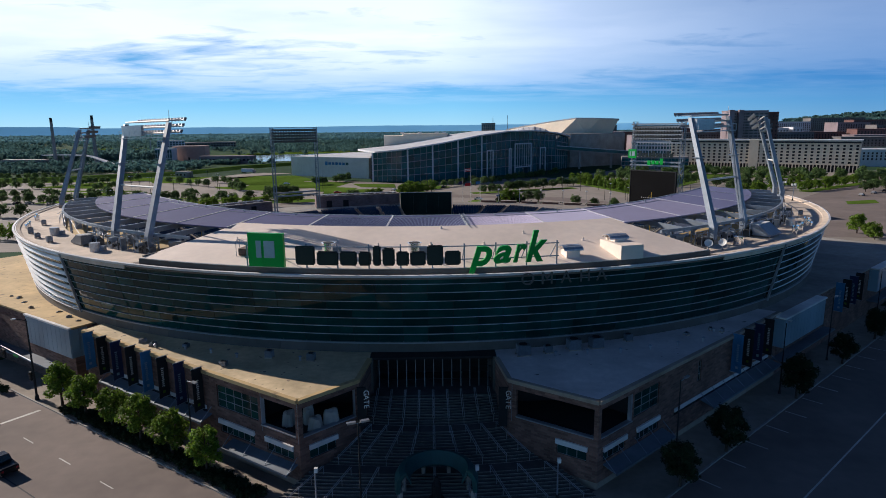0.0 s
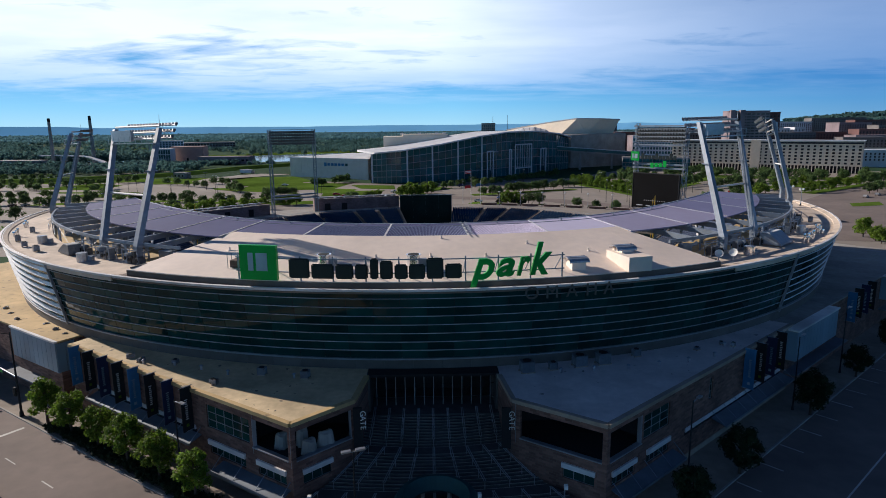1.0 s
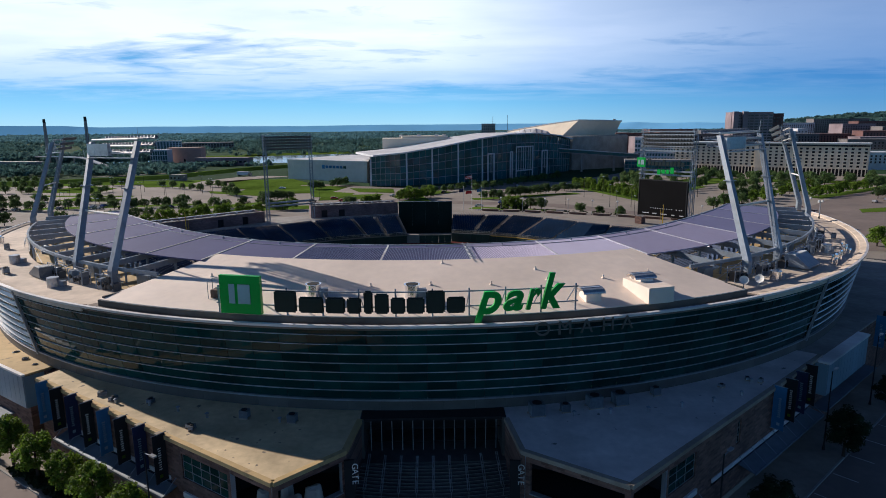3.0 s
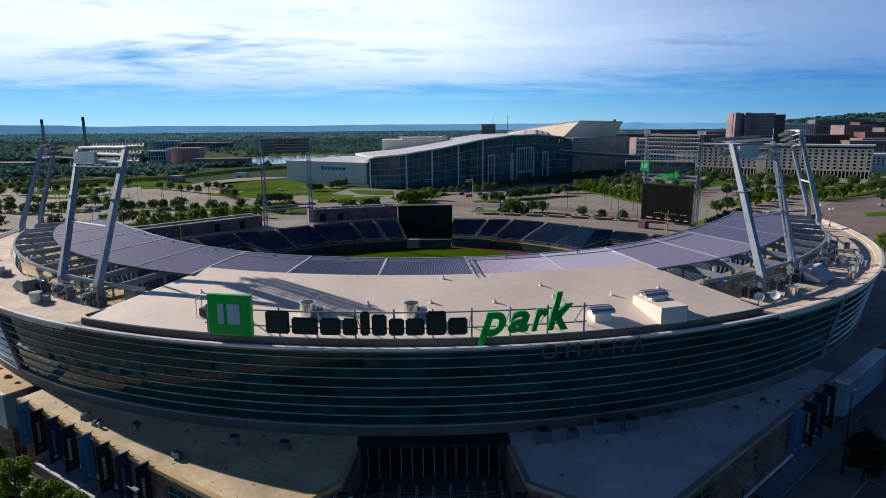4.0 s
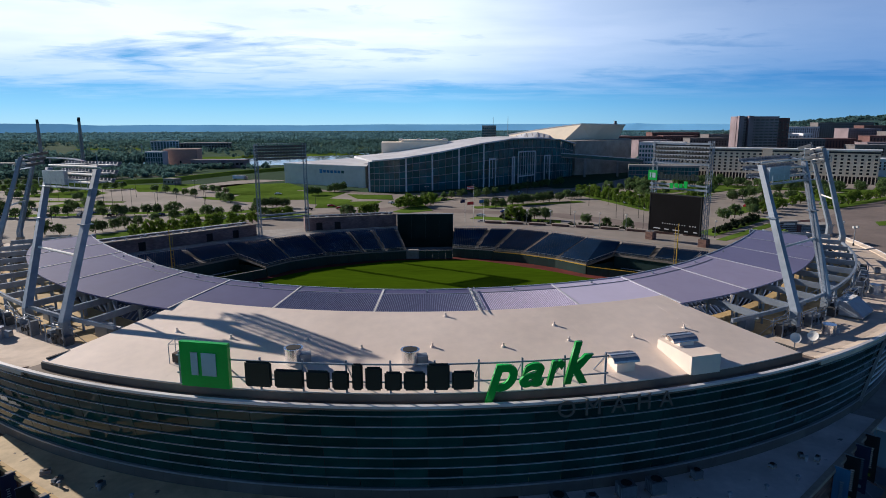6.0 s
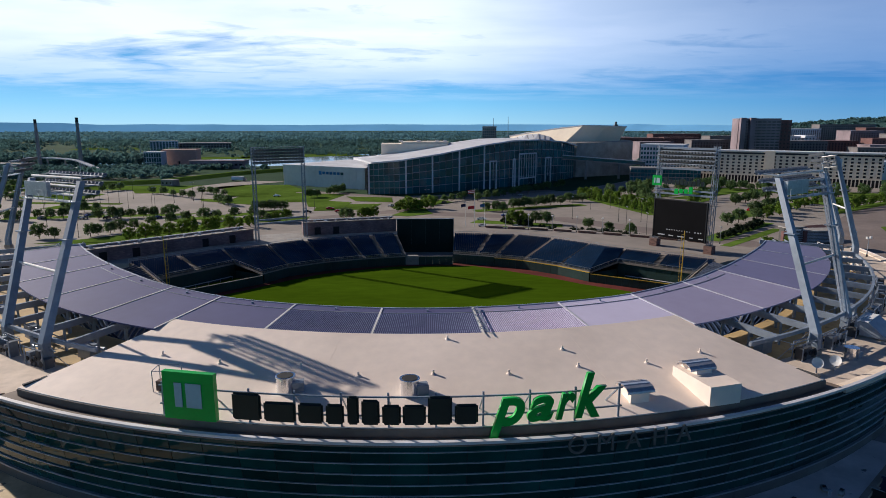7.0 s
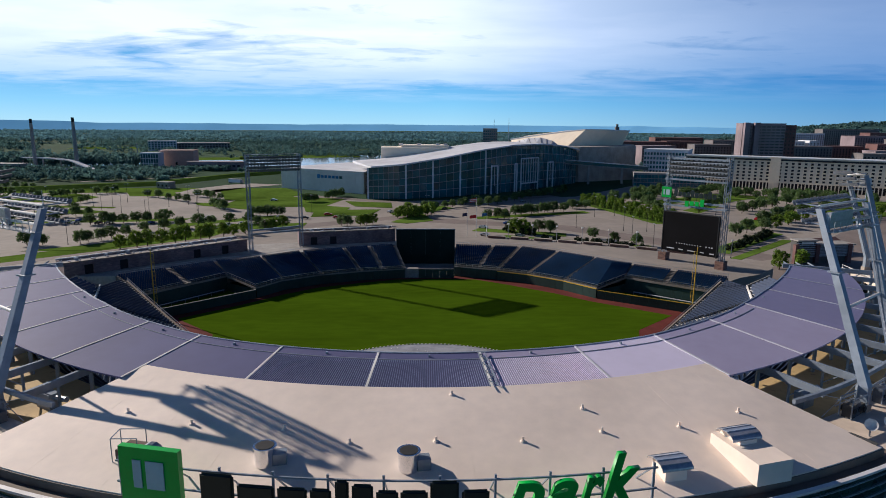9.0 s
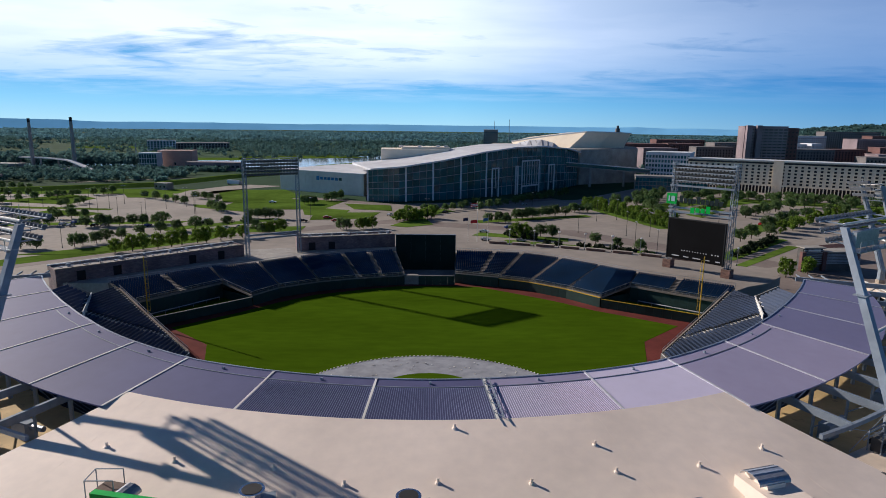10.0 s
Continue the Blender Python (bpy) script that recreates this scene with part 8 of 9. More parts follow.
def traffic_light():
    p = AL + UL * 48.0 + NL * 4.9
    t = thing("traffic_light", "dark traffic light pole with long arm, lamp and green sign", "traffic light", "", "", (p.x, p.y, 0.12), math.degrees(math.atan2(UL.y, UL.x)))
    bm = bmesh.new()
    tube(bm, (0, 0, 0), (0, 0, 12.0), 0.17, 8, 0.09)
    part("pole", bm, M_BLKBAN, t)
    bm = bmesh.new()
    tube(bm, (0, 0, 0), (0, 0, 0.7), 0.32, 8, 0.24)
    part("base", bm, M_BLKBAN, t)
    bm = bmesh.new()
    tube(bm, (0, 0, 5.7), (9.6, 0, 6.2), 0.11, 7, 0.06)
    part("mast_arm", bm, M_STEEL, t)
    bm = bmesh.new()
    tube(bm, (0, 0, 11.7), (0.9, 0.9, 12.0), 0.05, 6)
    part("lamp_arm", bm, M_BLKBAN, t)
    bm = bmesh.new()
    box(bm, (1.1, 1.1, 12.0), (0.5, 0.5, 0.16))
    part("lamp_head", bm, M_GALV, t)
    bm = bmesh.new()
    box(bm, (5.0, 0, 5.55), (1.5, 0.05, 0.42))
    part("street_sign", bm, M_GREEN, t, "small green street sign")
    for x, y, z in ((8.8, 0.0, 5.1), (9.5, -0.1, 5.15), (0.25, 0.3, 3.6)):
        bm = bmesh.new()
        box(bm, (x, y, z), (0.5, 0.22, 1.25))
        head = part("signal_head", bm, M_BLKBAN, t)
        for k in (-0.38, 0, 0.38):
            bm = bmesh.new()
            tube(bm, (x, y + 0.1, z + k), (x, y + 0.2, z + k), 0.13, 8)
            tube(bm, (x, y - 0.2, z + k), (x, y - 0.1, z + k), 0.13, 8)
            part("lens", bm, M_BLACK, head)


traffic_light()


# ---------- vehicles ----------
def car_meshes(pickup):
    """Body, glass and wheel outlines of a plain car or pickup, nose towards +x."""
    bm = bmesh.new()
    if pickup:
        side = [(-2.7, 0.5), (2.7, 0.5), (2.75, 0.95), (2.6, 1.15), (1.2, 1.2), (0.55, 1.85), (-0.75, 1.9), (-0.95, 1.2), (-2.7, 1.15)]
    else:
        side = [(-2.2, 0.4), (2.2, 0.4), (2.25, 0.75), (1.9, 0.92), (1.0, 1.0), (0.35, 1.42), (-0.9, 1.46), (-1.7, 1.05), (-2.2, 0.95)]
    w = 0.95 if pickup else 0.86
    v = [[bm.verts.new((x, y * (0.86 if z > 1.3 else 1.0), z)) for x, z in side] for y in (-w, w)]
    n = len(side)
    for i in range(n):
        j = (i + 1) % n
        bm.faces.new((v[0][i], v[0][j], v[1][j], v[1][i]))
    bm.faces.new(v[0][::-1])
    bm.faces.new(v[1])
    if pickup:
        box(bm, (-1.85, 0, 1.165), (1.5, 1.5, 0.02))
    bmesh.ops.bevel(bm, geom=[e for e in bm.edges], offset=0.05, segments=1, affect="EDGES")
    bmesh.ops.recalc_face_normals(bm, faces=bm.faces)
    body = bpy.data.meshes.new("body")
    bm.to_mesh(body)
    bm.free()
    bm = bmesh.new()
    if pickup:
        for s in (-1, 1):
            box(bm, (-0.1, s * 0.86, 1.52), (1.1, 0.06, 0.42))
        hexa(bm, [(1.22, -0.75, 1.24), (1.22, 0.75, 1.24), (1.18, 0.75, 1.24), (1.18, -0.75, 1.24), (0.6, -0.7, 1.82), (0.6, 0.7, 1.82), (0.55, 0.7, 1.82), (0.55, -0.7, 1.82)])
    else:
        for s in (-1, 1):
            box(bm, (-0.3, s * 0.79, 1.22), (1.3, 0.06, 0.3))
        hexa(bm, [(1.04, -0.7, 1.02), (1.04, 0.7, 1.02), (1.0, 0.7, 1.02), (1.0, -0.7, 1.02), (0.42, -0.64, 1.42), (0.42, 0.64, 1.42), (0.36, 0.64, 1.42), (0.36, -0.64, 1.42)])
    bmesh.ops.recalc_face_normals(bm, faces=bm.faces)
    glass = bpy.data.meshes.new("windows")
    bm.to_mesh(glass)
    bm.free()
    bm = bmesh.new()
    tube(bm, (0, -0.12, 0), (0, 0.12, 0), 0.36, 12)
    wheel = bpy.data.meshes.new("wheel")
    bm.to_mesh(wheel)
    bm.free()
    return body, glass, wheel, (1.75 if pickup else 1.35), w


SEDAN, PICKUP = car_meshes(False), car_meshes(True)


def car(meshes, x, y, rz, paint, label, z=0.0):
    t = thing("car" if meshes is SEDAN else "pickup_truck", label, "car" if meshes is SEDAN else "pickup truck", "vehicles", "", (x, y, z), rz)
    link("body", meshes[0], paint, t)
    link("side_window", meshes[1], M_WIN, t)
    for sx in (-1, 1):
        for sy in (-1, 1):
            o = link("wheel", meshes[2], M_TYRE, t)
            o.location = (sx * meshes[3], sy * (meshes[4] - 0.08), 0.36)
    for sy in (-1, 1):
        bm = bmesh.new()
        box(bm, (-2.72 if meshes is PICKUP else -2.21, sy * 0.72, 0.92 if meshes is PICKUP else 0.8), (0.06, 0.22, 0.2))
        part("tail_light", bm, M_RED, t)
    return t


ang_l = math.degrees(math.atan2(UL.y, UL.x))
# body colour is part of the mesh, so the painted copies get meshes of their own
def painted(meshes, paint):
    body = meshes[0].copy()
    body.materials.clear()
    body.materials.append(paint)
    return (body, *meshes[1:])


for m in (SEDAN, PICKUP):
    m[1].materials.append(M_WIN)
    m[2].materials.append(M_TYRE)
PAINTED = {i: painted(SEDAN, c) for i, c in enumerate(CAR_PAINT)}


def put_car(i, x, y, rz, label):
    t = thing("car", label, "car", "vehicles", "", (x, y, 0.0), rz)
    link("body", PAINTED[i][0], CAR_PAINT[i], t)
    link("side_window", SEDAN[1], M_WIN, t)
    for sx in (-1, 1):
        for sy in (-1, 1):
            o = link("wheel", SEDAN[2], M_TYRE, t)
            o.location = (sx * 1.35, sy * 0.78, 0.36)


car(PICKUP, -48.6, -57.4, ang_l, CAR_PAINT[1], "black pickup truck waiting on the street")
names = ("white", "black", "red", "silver", "blue")
SPOTS = [(-30, 232, 10, 1), (-52, 238, 12, 2), (-140, 224, 80, 1), (-110, 226, 80, 0), (25, 178, -20, 0), (40, 176, -20, 3), (190, 246, 45, 2), (215, 265, 45, 0), (-75, 228, 30, 3), (10, 262, 60, 1),
         (-95, 300, 0, 0), (60, 300, 40, 3), (-20, 250, 60, 0)]
SPOTS += [(-171, 210, 80, 0), (-166, 207, 80, 3), (-155, 207, 85, 1), (-151, 209, 85, 3), (-125, 207, 80, 1), (-131, 208, 80, 4), (-93, 203, 40, 0), (-87, 206, 40, 1), (-168, 215, 75, 4), (-62, 226, 15, 1), (-46, 228, 10, 2), (39, 210, 15, 4), (26, 198, -20, 0)]
SPOTS += [(-108, 218, 40, 1), (-186, 207, 80, 3), (-196, 205, 80, 0), (-71, 220, 20, 1), (226, 196, 40, 0), (238, 204, 40, 3), (250, 212, 40, 1), (268, 226, 40, 0), (-212, 203, 80, 1), (-206, 204, 80, 3), (170, 226, 45, 2)]
for x, y, rz, i in SPOTS:
    put_car(i, x, y, rz, names[i] + " car on the grey street beyond the field")


# ---------- far buildings ----------
def facade_block(name, p, q, depth, z1, cols, rows, wall, win, label, category, size=(1.6, 1.7), z_low=4.0, z_top=1.2, group="", sides=True, z0=0.0, cornice=None, joined=False):
    """A box building whose front runs from p to q, with a grid of windows set into its front."""
    t = thing(name, label, category, group)
    p, q = Vector(p), Vector(q)
    d = (q - p).normalized()
    n = Vector((d.y, -d.x))          # outwards, to the right of p -> q
    L = (q - p).length
    pts = [p, q, q - n * depth, p - n * depth]
    bm = bmesh.new()
    prism(bm, [tuple(v) for v in pts], z0, z1)
    bmesh.ops.recalc_face_normals(bm, faces=bm.faces)
    part("wall", bm, wall, t)
    bm = bmesh.new()
    c = (pts[0] + pts[2]) / 2
    prism(bm, [tuple(c + (v - c) * 1.012) for v in pts], z1, z1 + 0.6)
    bmesh.ops.recalc_face_normals(bm, faces=bm.faces)
    part("roof_edge", bm, cornice or wall, t)
    rz = math.degrees(math.atan2(d.y, d.x))
    bm = bmesh.new()
    box(bm, (0, 0, 0), (size[0], 0.16, size[1]))
    pane = bpy.data.meshes.new("pane")
    bm.to_mesh(pane)
    bm.free()
    bm = bmesh.new()
    box(bm, (0, 0, -size[1] / 2 - 0.1), (size[0] + 0.3, 0.5, 0.2))
    box(bm, (0, 0, size[1] / 2 + 0.1), (size[0] + 0.3, 0.5, 0.2))
    for s in (-1, 1):
        box(bm, (s * (size[0] / 2 + 0.08), 0, 0), (0.16, 0.46, size[1]))
    surround = bpy.data.meshes.new("window_frame")
    bm.to_mesh(surround)
    bm.free()
    if joined:
        bm = bmesh.new()
        for j in range(rows):
            for i in range(cols):
                c = p + d * L * (i + 0.5) / cols + n * 0.02
                box(bm, (c.x, c.y, z_low + (z1 - z_top - z_low) * (j + 0.5) / rows), (size[0], 0.16, size[1]), rz)
        tagged(part("small_panes", bm, win, t), kind="stuff")
        return t, d, n, L
    for j in range(rows):
        z = z_low + (z1 - z_top - z_low) * (j + 0.5) / rows
        for i in range(cols):
            c = p + d * L * (i + 0.5) / cols + n * 0.02
            w = link("window", pane, win, t)
            w.matrix_basis = pose(c.x, c.y, z, 0, 0, rz)
            if 20 < cols * rows < 100:
                f = link("window_frame", surround, wall, w)
    return t, d, n, L


# long beige hotel with a dark arcade
hotel, hd, hn, hL = facade_block("hotel", (212.0, 421.8), (323.0, 340.0), 18, 24.0, 33, 6, M_HOTEL, M_WIN, "long beige hotel with rows of small windows", "hotel", (1.75, 1.4), 6.2, 2.6, cornice=M_WHITEB)
for i in range(58):
    bm = bmesh.new()
    c = Vector((212.0, 421.8)) + hd * hL * (i + 0.5) / 58 + hn * 0.5
    box(bm, (c.x, c.y, 2.8), (0.7, 1.0, 5.6), math.degrees(math.atan2(hd.y, hd.x)))
    part("arcade_pier", bm, M_HOTEL, hotel)
bm = bmesh.new()
a, b2 = Vector((212.0, 421.8)) + hn * 0.1, Vector((323.0, 340.0)) + hn * 0.1
beam(bm, (a.x, a.y, 2.7), (b2.x, b2.y, 2.7), 0.15, 5.2)
part("arcade_void", bm, M_BLACK, hotel)
bm = bmesh.new()
c = Vector((212.0, 421.8)) + hd * hL * 0.475
box(bm, (c.x + hn.x * 0.2, c.y + hn.y * 0.2, 12.4), (7.0, 1.0, 24.4), math.degrees(math.atan2(hd.y, hd.x)))
part("stair_bay", bm, M_HOTEL, hotel)
bm = bmesh.new()
a, b2 = Vector((212.0, 421.8)) + hn * 0.3, Vector((323.0, 340.0)) + hn * 0.3
beam(bm, (a.x, a.y, 22.6), (b2.x, b2.y, 22.6), 0.5, 1.3)
part("clerestory", bm, M_WIN, hotel)

facade_block("hotel_annex", (183.5, 441.0), (214.0, 424.0), 30, 27.5, 14, 6, M_WHITEB, M_GLASSB, "white and glass hotel wing beside the beige hotel", "hotel", (1.7, 2.2), 4, 1.2)
facade_block("glass_pavilion", (163.0, 402.0), (214.0, 388.0), 16, 10.4, 20, 3, M_GREYB, M_GLASSB, "low blue-green glass pavilion before the hotel", "pavilion", (2.5, 2.6), 0.6, 0.6)
facade_block("office_tower", (316.0, 541.0), (357.0, 536.0), 18, 50.0, 9, 12, M_MAUVE, M_WIN, "tall mauve-brown office tower with window bands", "tower", (3.6, 1.35), 14, 1.5)
for x in (318.5, 328.5):
    t = thing("tower_pier", "plain mauve lift shaft on the office tower", "tower", "tower shafts")
    bm = bmesh.new()
    box(bm, (x, 537.5, 25.6), (5.0, 5.0, 51.2), -6)
    part("shaft", bm, M_MAUVE, t)
facade_block("brick_tower", (357.5, 545.0), (372.0, 543.0), 24, 48.5, 4, 10, M_BRICKFAR, M_WIN, "red brick block beside the office tower", "tower", (1.5, 1.6), 8, 2)
TOWN = [(246, 705, 300, 700, 34, 0), (302, 702, 345, 698, 35, 0), (296, 604, 336, 600, 27, 1), (250, 640, 290, 640, 24, 2), (405, 604, 418, 602, 39, 3), (422, 600, 433, 599, 40, 3), (436, 585, 470, 580, 33, 0),
        (380, 560, 420, 556, 27, 1), (440, 520, 500, 510, 30, 2), (400, 480, 440, 470, 23, 1)]
TOWN_2 = [(470, 560, 520, 550, 37, 0), (520, 600, 580, 590, 42, 1), (500, 640, 540, 640, 46, 2), (360, 700, 410, 700, 37, 1), (420, 720, 470, 715, 40, 0), (480, 760, 540, 760, 48, 3), (560, 700, 620, 690, 50, 0),
          (330, 820, 400, 820, 38, 0), (230, 800, 290, 800, 33, 2), (600, 860, 680, 850, 55, 1), (430, 440, 480, 420, 18, 2), (350, 420, 400, 400, 14, 3)]
walls = (M_BRICKFAR, M_TOWNG, M_MAUVE, M_WHITEB)
tones = ("red brick", "grey stone", "brown", "white")
for x0, y0, x1, y1, h, k in TOWN + TOWN_2:
    cols = max(3, int(math.hypot(x1 - x0, y1 - y0) / 3.0))
    facade_block("town_building", (x0, y0), (x1, y1), 26, h * (0.8 if h > 28 else 1.0), cols, max(3, int(h / 3.7)), walls[k], M_WIN, tones[k] + " town building with rows of windows", "building", (1.25, 1.7), 5, 1.5, "town buildings", joined=True)
# lesser blocks of the town
rng = random.Random(15)
for i in range(105):
    x, y = rng.uniform(230, 820), rng.uniform(560, 1100)
    if x < 0.42 * y:
        x = 0.42 * y + rng.uniform(0, 200)
    t = thing("town_block", "low distant town building with flat roof", "building", "distant town blocks", "", (x, y, 0), rng.uniform(-25, 10))
    w, dpt, h = rng.uniform(10, 32), rng.uniform(10, 22), rng.uniform(6, 17) + max(0, (x - 400) * 0.02)
    m = walls[rng.choice((0, 0, 1, 1, 2, 3))]
    bm = bmesh.new()
    box(bm, (0, 0, h / 2), (w, dpt, h))
    part("wall", bm, m, t)
    bm = bmesh.new()
    box(bm, (0, 0, h + 0.3), (w + 0.6, dpt + 0.6, 0.6))
    part("roof_edge", bm, M_GREYB, t)
    bm = bmesh.new()
    nc, nr = int(w / 3), int(h / 3.4)
    for a in range(nc):
        for b2 in range(nr):
            box(bm, (-w / 2 + w * (a + 0.5) / nc, -dpt / 2 - 0.05, 2.4 + (h - 3) * (b2 + 0.4) / nr), (1.3, 0.14, 1.6))
    tagged(part("small_panes", bm, M_WIN, t), kind="stuff")
    bm = bmesh.new()
    box(bm, (w * 0.2, 0, h + 1.6), (w * 0.25, dpt * 0.3, 2.4))
    part("roof_plant", bm, M_GREYB, t)

# ---------- arena ----------
arena = thing("arena", "large arena with long glass front and sweeping roof", "arena")
FRONT = [(-37.8, 313.0), (-18, 310.5), (8, 321), (36, 338.5), (60, 360), (85, 386), (109, 413), (124, 432)]
ROOFZ = [19.8, 21.6, 25.2, 30.0, 32.6, 32.8, 30.4, 27.0]


def front_at(s):
    k = min(int(s), len(FRONT) - 2)
    f = s - k
    return Vector(lerp(FRONT[k], FRONT[k + 1], f)), ROOFZ[k] + (ROOFZ[k + 1] - ROOFZ[k]) * f


NS = 42
for i in range(NS):
    s0, s1 = 7 * i / NS, 7 * (i + 1) / NS
    (p, z0), (q, z1) = front_at(s0), front_at(s1)
    d = (q - p).normalized()
    n = Vector((d.y, -d.x))
    for k in range(5):
        f0, f1 = k / 5, (k + 1) / 5
        bm = bmesh.new()
        g = 0.15
        a, b2 = p + d * g, q - d * g
        lo = [Vector((*a, z0 * f0 + 0.1)), Vector((*b2, z1 * f0 + 0.1)), Vector((*(b2 - n * 0.2), z1 * f0 + 0.1)), Vector((*(a - n * 0.2), z0 * f0 + 0.1))]
        hi = [Vector((v.x, v.y, (z0 if j in (0, 3) else z1) * f1 - 0.1)) for j, v in enumerate(lo)]
        hexa(bm, lo + hi)
        bmesh.ops.recalc_face_normals(bm, faces=bm.faces)
        part("glass_panel", bm, M_GLASSB, arena)
    bm = bmesh.new()
    big = i in (0, 7, 11, 15, 19)
    c = p + n * 0.2
    beam(bm, (*c, 0), (*c, z0), 1.1 if big else 0.22, 0.9 if big else 0.3)
    part("mullion", bm, M_WHITEB if big else M_FIN, arena)
for k in range(1, 5):
    bm = bmesh.new()
    for i in range(NS):
        (p, z0), (q, z1) = front_at(7 * i / NS), front_at(7 * (i + 1) / NS)
        n = Vector(((q - p).y, -(q - p).x)).normalized() * 0.15
        beam(bm, (*(p + n), z0 * k / 5), (*(q + n), z1 * k / 5), 0.3, 0.35)
    part("transom", bm, M_FIN, arena)
bm = bmesh.new()
loops = []
for i in range(29):
    p, z = front_at(7 * i / 28 * 0.9999)
    out = Vector((0.62, -0.78)) * 3.2
    bk = Vector((-0.25, 0.97)) * 70
    loops.append([bm.verts.new((p.x + out.x, p.y + out.y, z)), bm.verts.new((p.x + out.x, p.y + out.y, z + 0.95)), bm.verts.new((p.x + bk.x, p.y + bk.y, z + 0.5)), bm.verts.new((p.x + bk.x, p.y + bk.y, z - 1.0))])
for a, b2 in zip(loops[:-1], loops[1:]):
    for k in range(4):
        l = (k + 1) % 4
        bm.faces.new((a[k], b2[k], b2[l], a[l]))
bm.faces.new(loops[0][::-1])
bm.faces.new(loops[-1])
bmesh.ops.recalc_face_normals(bm, faces=bm.faces)
part("sweeping_roof", bm, M_WHITEB, arena, "pale curved roof edge")
# inner dark volume behind the glass
bm = bmesh.new()
poly = [(x - 1.5, y + 3.0) for x, y in FRONT] + [(140, 470), (60, 480), (-30, 385)]
prism(bm, poly, 0, [z - 2.5 for z in ROOFZ] + [25, 25, 20])
bmesh.ops.triangulate(bm, faces=[f for f in bm.faces if len(f.verts) > 4])
bmesh.ops.recalc_face_normals(bm, faces=bm.faces)
part("inner_block", bm, M_BLACK, arena)
# white portal frames before the glass
for s0, s1, h, bars in ((3.26, 3.46, 19.5, 1), (4.02, 4.09, 20.0, 0), (4.23, 4.83, 23.5, 6), (5.2, 5.42, 19.5, 1)):
    (p, _), (q, _) = front_at(s0), front_at(s1)
    n = Vector(((q - p).y, -(q - p).x)).normalized() * 3.0
    p, q = p + n, q + n
    portal = new("portal_frame")
    portal.parent = arena
    for c in (p, q):
        bm = bmesh.new()
        beam(bm, (*c, 0), (*c, h), 0.9)
        part("portal_post", bm, M_WHITEB, portal)
    for z in ((h, 5.5) if bars > 1 else (h,)):
        bm = bmesh.new()
        beam(bm, (*p, z), (*q, z), 0.9)
        part("portal_beam", bm, M_WHITEB, portal)
    for k in range(bars):
        bm = bmesh.new()
        c = p.lerp(q, (k + 1) / (bars + 1))
        beam(bm, (*c, 5.5), (*c, h), 0.4)
        part("portal_bar", bm, M_WHITEB, portal)
# raised bowl roof behind
bm = bmesh.new()
prism(bm, [(128, 440), (186, 470), (200, 520), (190, 600), (70, 600), (66, 490)], 0, 29.5)
bmesh.ops.triangulate(bm, faces=[f for f in bm.faces if len(f.verts) > 4])
bmesh.ops.recalc_face_normals(bm, faces=bm.faces)
part("bowl_wall", bm, M_CONC, arena)
bm = bmesh.new()
# an overhanging crown: a sunlit face that rises from the tip to the corner, a shaded soffit beyond it
rim_pts, foot_pts = [], []
for i in range(11):
    k = i / 10
    rim_pts.append((81.8 + 59.0 * k, 530 - 56 * k, 33.1 + 10.3 * (k + 0.24 * k * (1 - k))))
    foot_pts.append((82.4 + 41.4 * k, 527 - 59 * k, 31.0 - 2.3 * k))
rim_pts += [(164.0, 480, 43.1), (186.1, 492, 42.3), (197, 530, 41.5), (192, 612, 40.0), (112, 612, 36.0)]
foot_pts += [(152.0, 481, 28.5), (181.6, 498, 28.5), (186, 535, 28.5), (182, 600, 29.0), (114, 600, 30.0)]
lo, hi = [bm.verts.new(v) for v in foot_pts], [bm.verts.new(v) for v in rim_pts]
NC = len(lo)
for i in range(NC):
    j = (i + 1) % NC
    bm.faces.new((lo[i], lo[j], hi[j], hi[i]))
top_mid = bm.verts.new((140, 550, 42.0))
for i in range(NC):
    bm.faces.new((hi[i], hi[(i + 1) % NC], top_mid))
bm.faces.new(lo[::-1])
bmesh.ops.triangulate(bm, faces=[f for f in bm.faces if len(f.verts) > 3])
bmesh.ops.recalc_face_normals(bm, faces=bm.faces)
part("bowl_crown", bm, M_CREAM, arena, "cream metal crown")
bm = bmesh.new()
for a, b2 in zip(rim_pts[:13], rim_pts[1:14]):
    beam(bm, Vector(a) + Vector((0, 0, 0.3)), Vector(b2) + Vector((0, 0, 0.3)), 1.2, 0.9)
part("crown_edge", bm, M_WHITEB, arena)
# a white fan-shaped lower roof with standing seams before the sunlit face
arch = [(80.0, 500.0, 30.4), (84.6, 495.0, 33.2), (92.4, 488.0, 35.6), (102.0, 480.0, 36.4), (111.1, 470.0, 33.8), (115.3, 456.0, 29.0)]
base = [(71.5 + 42.0 * i / 5, 440 + 10 * (i / 5) ** 2, 28.6) for i in range(6)]
bm = bmesh.new()
rows_a, rows_b = [bm.verts.new(v) for v in arch], [bm.verts.new(v) for v in base]
for i in range(5):
    bm.faces.new((rows_b[i], rows_b[i + 1], rows_a[i + 1], rows_a[i]))
bmesh.ops.recalc_face_normals(bm, faces=bm.faces)
if sum(f.normal.z for f in bm.faces) < 0:
    bmesh.ops.reverse_faces(bm, faces=bm.faces)
bmesh.ops.solidify(bm, geom=bm.faces[:], thickness=0.5)
part("crown_lower_roof", bm, M_WHITEB, arena, "white fan-shaped roof")
